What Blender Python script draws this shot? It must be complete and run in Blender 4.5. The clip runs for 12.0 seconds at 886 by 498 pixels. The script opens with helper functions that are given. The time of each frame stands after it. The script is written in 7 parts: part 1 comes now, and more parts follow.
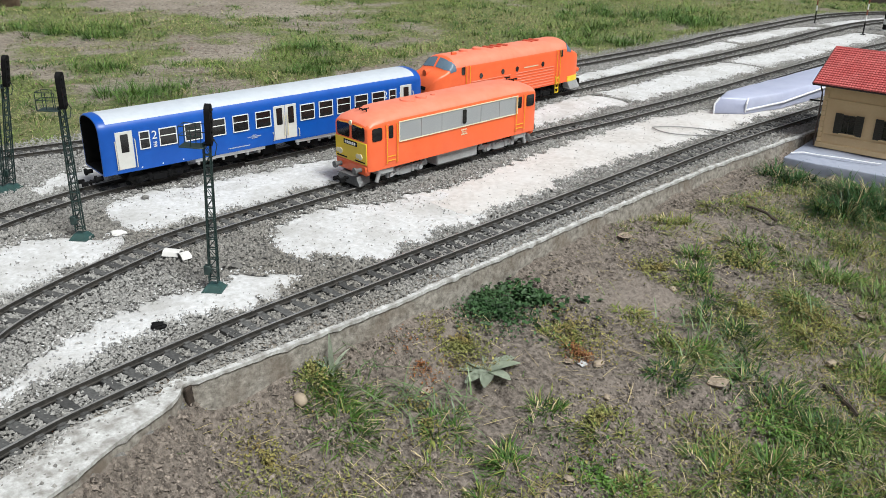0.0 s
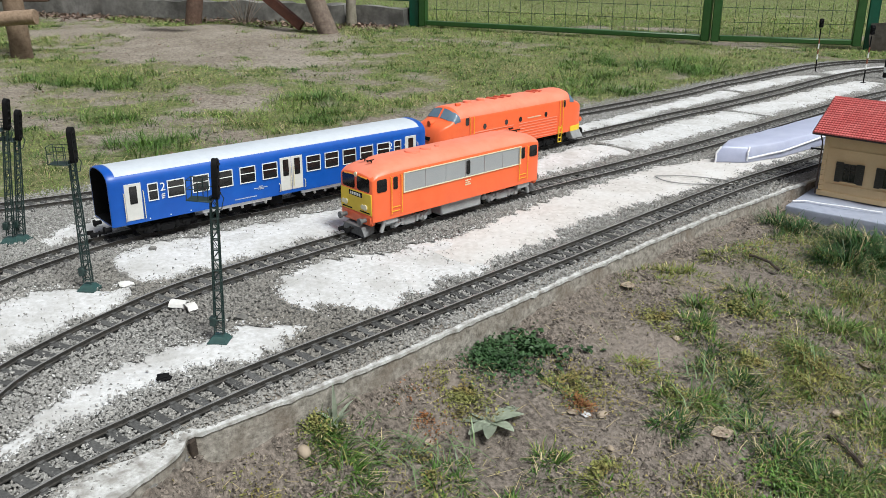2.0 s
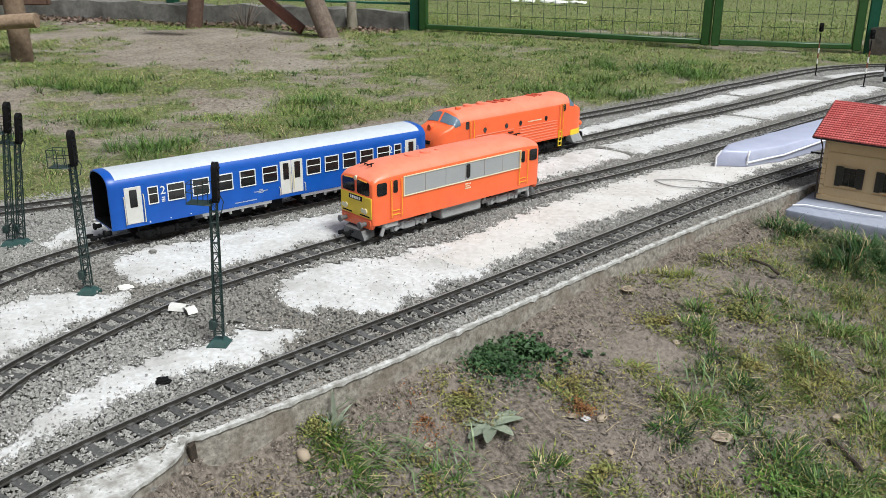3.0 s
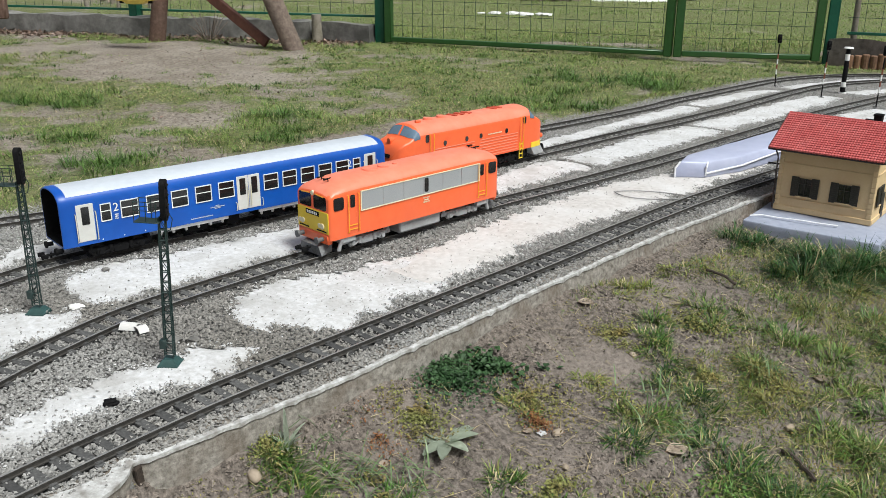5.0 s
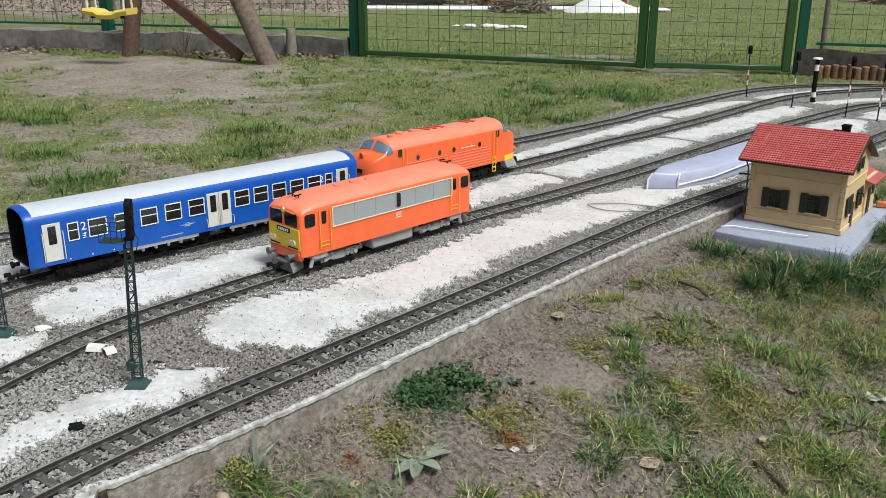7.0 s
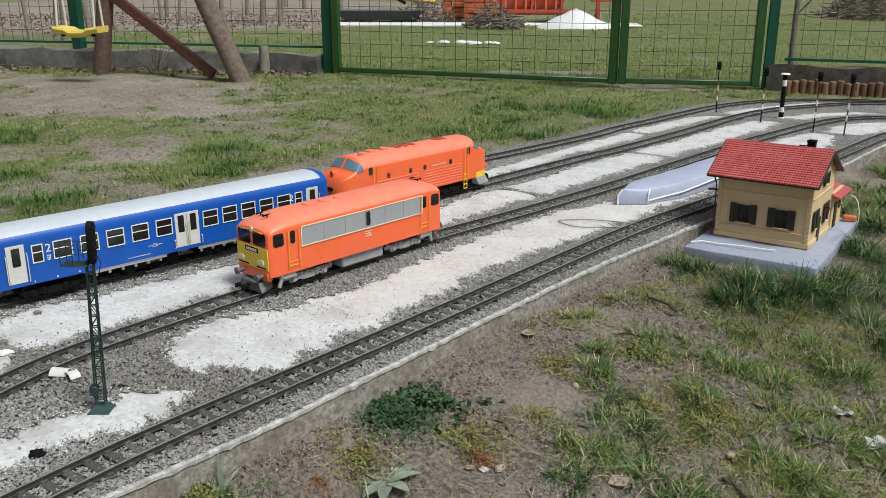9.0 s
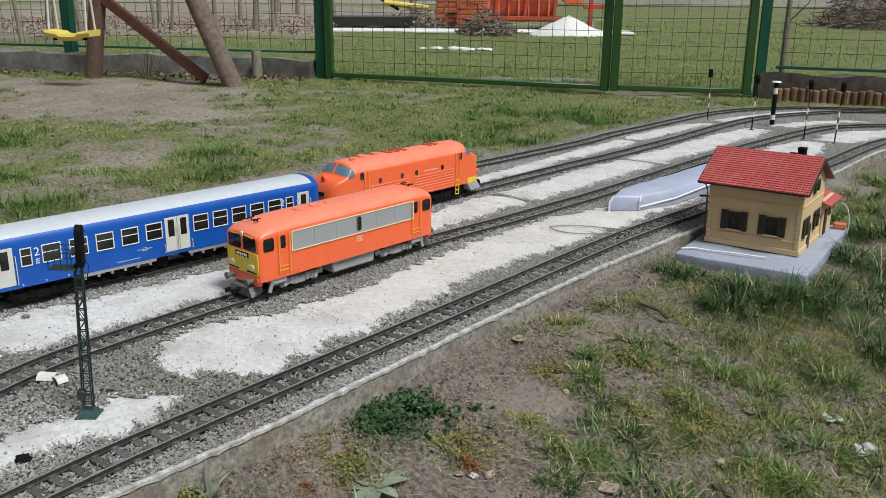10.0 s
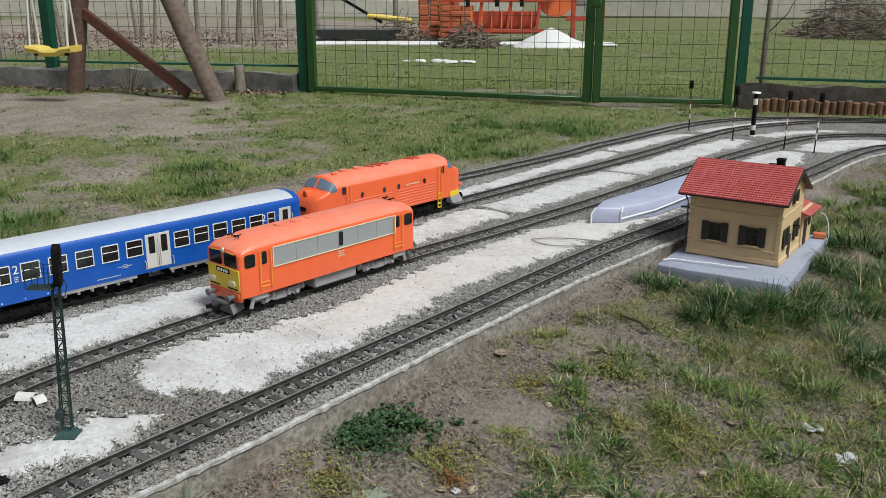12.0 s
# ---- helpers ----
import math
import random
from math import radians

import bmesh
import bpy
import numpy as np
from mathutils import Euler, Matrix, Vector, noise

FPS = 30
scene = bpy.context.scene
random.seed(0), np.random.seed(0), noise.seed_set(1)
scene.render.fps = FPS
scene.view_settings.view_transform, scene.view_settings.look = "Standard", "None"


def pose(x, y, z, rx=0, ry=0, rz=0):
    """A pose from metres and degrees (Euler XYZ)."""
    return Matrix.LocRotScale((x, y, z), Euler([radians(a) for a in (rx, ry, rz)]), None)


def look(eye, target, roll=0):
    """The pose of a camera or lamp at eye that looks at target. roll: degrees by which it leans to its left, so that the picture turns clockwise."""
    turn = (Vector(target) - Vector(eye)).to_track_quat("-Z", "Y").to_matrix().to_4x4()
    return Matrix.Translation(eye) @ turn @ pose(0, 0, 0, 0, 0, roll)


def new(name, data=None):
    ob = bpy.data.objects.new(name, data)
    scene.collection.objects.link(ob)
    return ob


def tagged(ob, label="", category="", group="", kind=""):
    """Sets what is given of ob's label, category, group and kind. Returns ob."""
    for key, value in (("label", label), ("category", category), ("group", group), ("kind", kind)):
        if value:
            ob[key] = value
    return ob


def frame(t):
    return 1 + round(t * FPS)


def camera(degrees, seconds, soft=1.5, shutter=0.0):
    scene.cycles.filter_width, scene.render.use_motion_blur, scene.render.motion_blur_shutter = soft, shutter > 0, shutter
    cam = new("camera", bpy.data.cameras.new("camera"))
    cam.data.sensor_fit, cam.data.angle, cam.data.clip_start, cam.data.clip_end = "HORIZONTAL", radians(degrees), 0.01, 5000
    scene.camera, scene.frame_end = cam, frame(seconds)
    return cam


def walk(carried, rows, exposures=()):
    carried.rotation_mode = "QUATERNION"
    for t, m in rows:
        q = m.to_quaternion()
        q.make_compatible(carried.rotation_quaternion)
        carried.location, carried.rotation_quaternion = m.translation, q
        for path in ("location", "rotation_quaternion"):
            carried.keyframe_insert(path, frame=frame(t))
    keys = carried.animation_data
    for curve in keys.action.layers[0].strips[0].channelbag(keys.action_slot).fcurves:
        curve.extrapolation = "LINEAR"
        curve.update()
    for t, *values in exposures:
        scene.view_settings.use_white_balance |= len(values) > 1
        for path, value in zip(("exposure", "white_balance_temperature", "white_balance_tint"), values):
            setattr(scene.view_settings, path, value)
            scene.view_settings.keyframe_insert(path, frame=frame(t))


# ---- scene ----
# ---- camera: t, x, y, z, yaw to the left of +y, pitch up, roll ----
cam = camera(53.65, 12.0, soft=0.6)
PATH = [
    (0.0, 0.0127, 0.0130, 0.5456, 44.498, -23.039, 0.594),
    (0.5, 0.0184, 0.0128, 0.5491, 44.554, -22.840, 0.677),
    (1.0, 0.0227, 0.0088, 0.5550, 44.687, -21.368, 0.533),
    (1.5, 0.0215, 0.0104, 0.5576, 44.875, -20.477, 0.459),
    (2.0, 0.0221, 0.0107, 0.5587, 45.005, -20.118, 0.254),
    (2.5, 0.0223, 0.0108, 0.5589, 44.998, -19.942, 0.303),
    (3.0, 0.0226, 0.0114, 0.5589, 45.032, -19.884, 0.310),
    (5.0, 0.0357, 0.0354, 0.5625, 43.101, -19.161, 0.316),
    (5.5, 0.0346, 0.0376, 0.5624, 42.936, -19.020, 0.416),
    (6.0, 0.0351, 0.0398, 0.5620, 42.701, -18.875, 0.423),
    (6.5, 0.0369, 0.0449, 0.5651, 42.361, -18.682, 0.246),
    (7.0, 0.0402, 0.0496, 0.5675, 41.679, -18.415, 0.068),
    (9.0, 0.0484, 0.0629, 0.5725, 40.150, -17.433, -0.013),
    (9.5, 0.0480, 0.0628, 0.5707, 40.038, -17.209, 0.104),
    (10.0, 0.0490, 0.0660, 0.5708, 39.623, -17.040, 0.395),
    (10.5, 0.0527, 0.0684, 0.5722, 39.344, -16.839, 0.425),
    (11.0, 0.0539, 0.0687, 0.5748, 39.327, -16.620, 0.147),
    (11.5, 0.0582, 0.0713, 0.5774, 39.028, -16.484, -0.002),
    (12.0, 0.0552, 0.0718, 0.5759, 38.686, -16.286, 0.078),
]


def sight(x, y, z, yaw, pitch, roll):
    a, b = radians(yaw), radians(pitch)
    ahead = Vector((-math.sin(a) * math.cos(b), math.cos(a) * math.cos(b), math.sin(b)))
    return look((x, y, z), Vector((x, y, z)) + ahead, roll)


walk(cam, [(t, sight(*rest)) for t, *rest in PATH], exposures=[(0.0, 0.39), (3.0, 0.39), (6.0, 0.37), (7.2, 0.30), (9.0, 0.15), (12.0, 0.07)])

# ---- world and sun: a bright, thinly overcast spring day ----
world = bpy.data.worlds.new("sky")
scene.world = world
world.use_nodes = True
wn, wl = world.node_tree.nodes, world.node_tree.links
sky = wn.new("ShaderNodeTexSky")
sky.sky_type, sky.sun_disc = "NISHITA", False
sky.sun_elevation, sky.sun_rotation = radians(58), radians(92)
sky.air_density, sky.dust_density, sky.ozone_density = 1.0, 4.0, 1.0
pale = wn.new("ShaderNodeHueSaturation")
pale.inputs["Saturation"].default_value = 0.45
wl.new(sky.outputs["Color"], pale.inputs["Color"])
wl.new(pale.outputs["Color"], wn["Background"].inputs["Color"])
wn["Background"].inputs["Strength"].default_value = 0.066

sun = new("sun", bpy.data.lights.new("sun", "SUN"))
sun.data.energy, sun.data.angle, sun.data.color = 3.1, radians(18), (0.968, 1.0, 0.972)
TO_SUN = Vector((math.sin(radians(92)) * math.cos(radians(58)), math.cos(radians(92)) * math.cos(radians(58)), math.sin(radians(58))))
sun.matrix_basis = look((0, 0, 5), Vector((0, 0, 5)) - TO_SUN)


# ---- materials ----
def mat(name, c1, c2, fine=300.0, rough=0.6, metal=0.0, bump=0.0, big=6.0, c3=None, third=0.35, vary="", amount=0.25, spec=0.5, coat=0.0):
    """A surface mottled at two scales: c1 and c2 by fine grain, c3 by broad stains."""
    m = bpy.data.materials.new(name)
    m.use_nodes = True
    n, l = m.node_tree.nodes, m.node_tree.links
    bsdf = n["Principled BSDF"]
    co = n.new("ShaderNodeTexCoord")
    n1 = n.new("ShaderNodeTexNoise")
    n1.inputs["Scale"].default_value, n1.inputs["Detail"].default_value, n1.inputs["Roughness"].default_value = fine, 5.0, 0.65
    n2 = n.new("ShaderNodeTexNoise")
    n2.inputs["Scale"].default_value, n2.inputs["Detail"].default_value = big, 4.0
    for t in (n1, n2):
        l.new(co.outputs["Object"], t.inputs["Vector"])
    r1 = n.new("ShaderNodeMapRange")
    r1.inputs[1].default_value, r1.inputs[2].default_value = 0.32, 0.68
    l.new(n1.outputs["Fac"], r1.inputs[0])
    mix = n.new("ShaderNodeMix")
    mix.data_type = "RGBA"
    mix.inputs[6].default_value, mix.inputs[7].default_value = (*c1, 1), (*c2, 1)
    l.new(r1.outputs[0], mix.inputs[0])
    out = mix.outputs[2]
    r2 = n.new("ShaderNodeMapRange")
    r2.inputs[1].default_value, r2.inputs[2].default_value, r2.inputs[4].default_value = 0.45, 0.72, third
    l.new(n2.outputs["Fac"], r2.inputs[0])
    if c3:
        mix2 = n.new("ShaderNodeMix")
        mix2.data_type = "RGBA"
        mix2.inputs[7].default_value = (*c3, 1)
        l.new(r2.outputs[0], mix2.inputs[0])
        l.new(out, mix2.inputs[6])
        out = mix2.outputs[2]
    if vary:
        src = n.new("ShaderNodeObjectInfo" if vary == "object" else "ShaderNodeNewGeometry")
        rng = n.new("ShaderNodeMapRange")
        rng.inputs[3].default_value, rng.inputs[4].default_value = 1 - amount, 1 + amount
        l.new(src.outputs["Random" if vary == "object" else "Random Per Island"], rng.inputs[0])
        hue = n.new("ShaderNodeHueSaturation")
        l.new(rng.outputs[0], hue.inputs["Value"])
        l.new(out, hue.inputs["Color"])
        out = hue.outputs["Color"]
    l.new(out, bsdf.inputs["Base Color"])
    rr = n.new("ShaderNodeMapRange")
    rr.inputs[3].default_value, rr.inputs[4].default_value = max(0.02, rough - 0.08), min(1.0, rough + 0.08)
    l.new(n2.outputs["Fac"], rr.inputs[0])
    l.new(rr.outputs[0], bsdf.inputs["Roughness"])
    bsdf.inputs["Metallic"].default_value = metal
    bsdf.inputs["Specular IOR Level"].default_value = spec
    bsdf.inputs["Coat Weight"].default_value = coat
    if bump:
        b = n.new("ShaderNodeBump")
        b.inputs["Strength"].default_value, b.inputs["Distance"].default_value = 0.8, bump
        l.new(n1.outputs["Fac"], b.inputs["Height"])
        l.new(b.outputs["Normal"], bsdf.inputs["Normal"])
    return m


M_BALLAST = mat("ballast_bed", (0.085, 0.081, 0.075), (0.25, 0.243, 0.230), 420, 0.9, bump=0.003, c3=(0.07, 0.064, 0.057), big=5)
M_STONE = mat("ballast_stone", (0.19, 0.187, 0.178), (0.37, 0.364, 0.348), 500, 0.9, c3=(0.18, 0.165, 0.142), big=2.4, third=0.85, vary="island", amount=0.3)
M_SOIL = mat("yard_soil", (0.050, 0.039, 0.031), (0.29, 0.248, 0.212), 130, 0.95, bump=0.014, c3=(0.30, 0.256, 0.220), big=6, third=0.6)
M_CLOD = mat("soil_crumb", (0.065, 0.052, 0.043), (0.26, 0.221, 0.188), 300, 0.95, vary="island", amount=0.55)
M_SLAB = mat("concrete_white", (0.66, 0.665, 0.675), (0.46, 0.457, 0.452), 110, 0.88, bump=0.0022, c3=(0.33, 0.32, 0.30), big=13, third=0.6)
M_SLABP = mat("concrete_pinkish", (0.60, 0.582, 0.565), (0.45, 0.425, 0.405), 80, 0.88, bump=0.0018, c3=(0.62, 0.615, 0.61), big=9, third=0.8)
M_KERB = mat("kerb_concrete", (0.12, 0.108, 0.092), (0.37, 0.345, 0.305), 110, 0.92, bump=0.003, c3=(0.125, 0.092, 0.066), big=16, third=0.8)
M_LIME = mat("lime_white", (0.60, 0.605, 0.60), (0.36, 0.355, 0.34), 190, 0.9, bump=0.0016, c3=(0.22, 0.205, 0.185), big=60, third=0.95)
M_RAIL = mat("rail_steel", (0.026, 0.025, 0.023), (0.060, 0.056, 0.051), 200, 0.6, c3=(0.075, 0.066, 0.056), big=10, spec=0.3)
M_RAILTOP = mat("rail_head", (0.30, 0.295, 0.285), (0.42, 0.41, 0.395), 120, 0.4, metal=0.6)
M_TIE = mat("sleeper_plastic", (0.042, 0.042, 0.042), (0.10, 0.10, 0.098), 260, 0.8, bump=0.0006, vary="object", amount=0.35)
M_ORANGE = mat("orange_paint", (0.80, 0.125, 0.038), (0.84, 0.148, 0.048), 40, 0.36, c3=(0.78, 0.14, 0.06), big=12, third=0.5)
# orange paled towards pink: the sky's sheen on the roofs, put into the colour
M_ORANGESKY = mat("orange_sky_sheen", (0.82, 0.205, 0.118), (0.85, 0.24, 0.15), 60, 0.42, c3=(0.80, 0.29, 0.20), big=14, third=0.6)
M_YELLOW = mat("yellow_paint", (0.78, 0.55, 0.02), (0.83, 0.60, 0.03), 60, 0.4, c3=(0.7, 0.47, 0.03), big=20)
M_RAILY = mat("orange_yellow_rail", (0.86, 0.36, 0.02), (0.88, 0.42, 0.03), 60, 0.4)
M_BLUE = mat("blue_paint", (0.003, 0.075, 0.37), (0.005, 0.088, 0.42), 50, 0.36, c3=(0.004, 0.052, 0.30), big=14)
M_ROOFW = mat("pale_roof", (0.46, 0.50, 0.55), (0.52, 0.56, 0.61), 60, 0.5, c3=(0.42, 0.47, 0.53), big=9, third=0.5)
M_WHITE = mat("white_plastic", (0.74, 0.74, 0.72), (0.8, 0.8, 0.78), 80, 0.45, c3=(0.66, 0.66, 0.62), big=30)
M_DOOR = mat("pale_grey_door", (0.55, 0.55, 0.52), (0.62, 0.62, 0.59), 80, 0.45)
M_GRILLE = mat("grey_grille", (0.27, 0.285, 0.295), (0.33, 0.345, 0.355), 400, 0.5, c3=(0.34, 0.355, 0.36), big=18, third=0.6)
M_GREY = mat("grey_frame", (0.30, 0.31, 0.315), (0.40, 0.41, 0.415), 200, 0.5, c3=(0.22, 0.215, 0.21), big=30, third=0.6)
M_DARK = mat("dark_metal", (0.014, 0.014, 0.014), (0.03, 0.028, 0.026), 200, 0.6, spec=0.25)
M_GREYB = mat("worn_grey_metal", (0.085, 0.088, 0.09), (0.17, 0.175, 0.178), 200, 0.5, c3=(0.07, 0.066, 0.06), big=30, third=0.7)
M_BLACK = mat("matt_black", (0.004, 0.004, 0.005), (0.009, 0.009, 0.009), 200, 0.8, spec=0.15)
M_CREAM = mat("cream_trim", (0.72, 0.66, 0.45), (0.76, 0.70, 0.5), 80, 0.45)
M_GLASS = mat("dark_window", (0.010, 0.011, 0.012), (0.022, 0.021, 0.02), 30, 0.08, spec=0.6)
M_BLUEGLASS = mat("blue_window", (0.10, 0.16, 0.22), (0.14, 0.21, 0.28), 30, 0.1, spec=0.6)
M_MAST = mat("mast_green", (0.008, 0.022, 0.020), (0.018, 0.042, 0.038), 150, 0.5, c3=(0.012, 0.02, 0.018), big=25)
M_FOOT = mat("foot_green", (0.018, 0.055, 0.052), (0.03, 0.08, 0.075), 150, 0.55, c3=(0.02, 0.035, 0.03), big=25)
M_GATE = mat("gate_green", (0.016, 0.066, 0.014), (0.024, 0.088, 0.020), 30, 0.42, c3=(0.035, 0.075, 0.016), big=6)
M_POST = mat("post_teal", (0.003, 0.075, 0.042), (0.006, 0.10, 0.058), 30, 0.42, c3=(0.008, 0.07, 0.035), big=5)
M_WIRE = mat("wire_green", (0.025, 0.05, 0.032), (0.05, 0.08, 0.055), 60, 0.5)
M_LOG = mat("barked_log", (0.10, 0.07, 0.054), (0.20, 0.155, 0.125), 40, 0.85, bump=0.004, c3=(0.12, 0.105, 0.09), big=6)
M_PLANK = mat("red_brown_plank", (0.075, 0.026, 0.017), (0.13, 0.05, 0.032), 30, 0.7, bump=0.002, c3=(0.06, 0.03, 0.022), big=7)
M_WOOD = mat("weathered_wood", (0.17, 0.115, 0.075), (0.30, 0.215, 0.15), 50, 0.85, bump=0.003, c3=(0.12, 0.09, 0.065), big=6, vary="object", amount=0.25)
M_WALLC = mat("old_concrete", (0.15, 0.145, 0.135), (0.27, 0.262, 0.245), 25, 0.9, bump=0.004, c3=(0.045, 0.043, 0.04), big=4.5, third=0.9)
M_PLASTER = mat("ochre_plaster", (0.60, 0.44, 0.24), (0.65, 0.49, 0.28), 200, 0.75, c3=(0.54, 0.38, 0.20), big=25, third=0.5)
M_TILE = mat("red_tile", (0.38, 0.066, 0.064), (0.47, 0.10, 0.095), 300, 0.5, c3=(0.52, 0.15, 0.14), big=25, third=0.5, vary="island", amount=0.09)
M_SHUT = mat("shutter_brown", (0.020, 0.018, 0.012), (0.036, 0.032, 0.022), 200, 0.55)
M_GUTTER = mat("gutter_brown", (0.03, 0.02, 0.017), (0.05, 0.033, 0.027), 200, 0.5)
M_FOIL = mat("lilac_foil", (0.36, 0.39, 0.53), (0.42, 0.45, 0.59), 25, 0.4, c3=(0.50, 0.53, 0.65), big=12, third=0.6)
M_FOAM = mat("foam_board", (0.27, 0.30, 0.38), (0.34, 0.37, 0.46), 60, 0.6, bump=0.0008, c3=(0.30, 0.32, 0.38), big=14, third=0.5)
M_RED = mat("signal_red", (0.45, 0.03, 0.02), (0.5, 0.04, 0.03), 60, 0.45)
M_RUST = mat("faded_red_band", (0.16, 0.045, 0.025), (0.24, 0.075, 0.04), 60, 0.6)
M_MACH = mat("machine_red", (0.42, 0.05, 0.022), (0.52, 0.075, 0.03), 12, 0.55, c3=(0.30, 0.06, 0.04), big=3, third=0.5)
M_BRICKO = mat("orange_brick", (0.45, 0.12, 0.05), (0.55, 0.165, 0.07), 30, 0.85, vary="object", amount=0.2)
M_SAND = mat("pale_sand", (0.62, 0.62, 0.61), (0.72, 0.72, 0.71), 40, 0.95, bump=0.01)
M_TWIG = mat("dry_twig", (0.13, 0.10, 0.08), (0.24, 0.20, 0.165), 40, 0.9, vary="island", amount=0.4)
M_BARK = mat("grey_bark", (0.16, 0.14, 0.11), (0.27, 0.24, 0.20), 30, 0.9, bump=0.004, c3=(0.16, 0.17, 0.08), big=5)
M_TURF = mat("grass_blade", (0.082, 0.148, 0.028), (0.22, 0.29, 0.075), 20, 0.55, c3=(0.24, 0.25, 0.085), big=4.5, third=0.55, vary="island", amount=0.55, spec=0.3)
M_FIELD = mat("meadow_blade", (0.10, 0.17, 0.035), (0.22, 0.30, 0.085), 6, 0.55, c3=(0.28, 0.30, 0.13), big=1.2, third=0.6, vary="island", amount=0.3, spec=0.3)
M_YARDG = mat("tuft_blade", (0.028, 0.082, 0.012), (0.10, 0.185, 0.034), 14, 0.5, c3=(0.18, 0.205, 0.06), big=5, third=0.6, vary="island", amount=0.55, spec=0.35)
M_DRY = mat("dry_blade", (0.44, 0.375, 0.22), (0.26, 0.205, 0.105), 14, 0.7, vary="island", amount=0.4)
M_MOSS = mat("moss", (0.12, 0.135, 0.034), (0.26, 0.26, 0.088), 60, 0.9, c3=(0.24, 0.125, 0.045), big=22, third=0.6, vary="island", amount=0.45)
M_RUSTMOSS = mat("rusty_moss", (0.16, 0.062, 0.022), (0.30, 0.13, 0.05), 60, 0.9, vary="island", amount=0.45)
M_WEED = mat("dark_weed_leaf", (0.022, 0.060, 0.020), (0.050, 0.105, 0.038), 30, 0.55, vary="island", amount=0.5, spec=0.3)
M_SAGE = mat("sage_leaf", (0.33, 0.38, 0.29), (0.42, 0.47, 0.37), 60, 0.6, vary="object", amount=0.18)
M_LEAFD = mat("dead_leaf", (0.36, 0.28, 0.21), (0.52, 0.44, 0.36), 60, 0.8, vary="island", amount=0.4)
M_LITTER = mat("leaf_litter", (0.10, 0.065, 0.048), (0.27, 0.19, 0.15), 30, 0.9, vary="island", amount=0.5)
M_YARDD = mat("dark_tuft_blade", (0.009, 0.036, 0.008), (0.040, 0.105, 0.023), 14, 0.5, vary="island", amount=0.5, spec=0.3)
M_YARDY = mat("yellowed_tuft_blade", (0.085, 0.125, 0.024), (0.235, 0.25, 0.07), 14, 0.6, c3=(0.26, 0.19, 0.07), big=9, third=0.5, vary="island", amount=0.45, spec=0.3)
M_PEBBLE = mat("tan_pebble", (0.29, 0.235, 0.17), (0.39, 0.32, 0.245), 90, 0.75, bump=0.0006, c3=(0.24, 0.19, 0.14), big=40)
M_CERAMIC = mat("white_shard", (0.74, 0.73, 0.7), (0.8, 0.79, 0.76), 60, 0.5, c3=(0.6, 0.58, 0.52), big=20)
M_SCRAP = mat("grey_paper", (0.40, 0.41, 0.42), (0.58, 0.59, 0.60), 60, 0.6, c3=(0.34, 0.33, 0.31), big=40)
M_CABLE = mat("grey_cable", (0.22, 0.22, 0.215), (0.3, 0.3, 0.29), 60, 0.5)
M_STRIP = mat("white_foil_edge", (0.78, 0.79, 0.82), (0.82, 0.83, 0.85), 60, 0.35)


def lawn_material():
    """Soil and thatch showing through short turf, mixed by the turf cover stored on the sheet."""
    m = bpy.data.materials.new("lawn")
    m.use_nodes = True
    n, l = m.node_tree.nodes, m.node_tree.links
    bsdf = n["Principled BSDF"]
    co, cover = n.new("ShaderNodeTexCoord"), n.new("ShaderNodeAttribute")
    cover.attribute_name = "turf"

    def noise_node(scale, detail):
        t = n.new("ShaderNodeTexNoise")
        t.inputs["Scale"].default_value, t.inputs["Detail"].default_value, t.inputs["Roughness"].default_value = scale, detail, 0.7
        l.new(co.outputs["Object"], t.inputs["Vector"])
        return t.outputs["Fac"]

    def blend(fac, a, b, lo=0.35, hi=0.65):
        r, x = n.new("ShaderNodeMapRange"), n.new("ShaderNodeMix")
        r.inputs[1].default_value, r.inputs[2].default_value = lo, hi
        x.data_type = "RGBA"
        l.new(fac, r.inputs[0])
        l.new(r.outputs[0], x.inputs[0])
        for s, c in ((x.inputs[6], a), (x.inputs[7], b)):
            if isinstance(c, tuple):
                s.default_value = (*c, 1)
            else:
                l.new(c, s)
        return x.outputs[2]

    fine = noise_node(70, 6)
    soil = blend(noise_node(2.6, 5), blend(fine, (0.11, 0.09, 0.069), (0.30, 0.257, 0.21)), blend(fine, (0.19, 0.165, 0.135), (0.38, 0.335, 0.28)), 0.42, 0.62)
    green = blend(fine, (0.045, 0.062, 0.018), (0.19, 0.20, 0.075))
    green = blend(noise_node(1.6, 4), green, blend(fine, (0.085, 0.105, 0.035), (0.22, 0.235, 0.10)), 0.42, 0.7)
    add = n.new("ShaderNodeMath")
    add.operation = "ADD"
    jit = n.new("ShaderNodeMapRange")
    jit.inputs[3].default_value, jit.inputs[4].default_value = -0.45, 0.45
    l.new(noise_node(16, 6), jit.inputs[0])
    l.new(cover.outputs["Fac"], add.inputs[0])
    l.new(jit.outputs[0], add.inputs[1])
    l.new(blend(add.outputs[0], soil, green, 0.38, 0.62), bsdf.inputs["Base Color"])
    bsdf.inputs["Roughness"].default_value = 0.95
    b = n.new("ShaderNodeBump")
    b.inputs["Strength"].default_value, b.inputs["Distance"].default_value = 0.8, 0.012
    l.new(fine, b.inputs["Height"])
    l.new(b.outputs["Normal"], bsdf.inputs["Normal"])
    return m


M_LAWN = lawn_material()


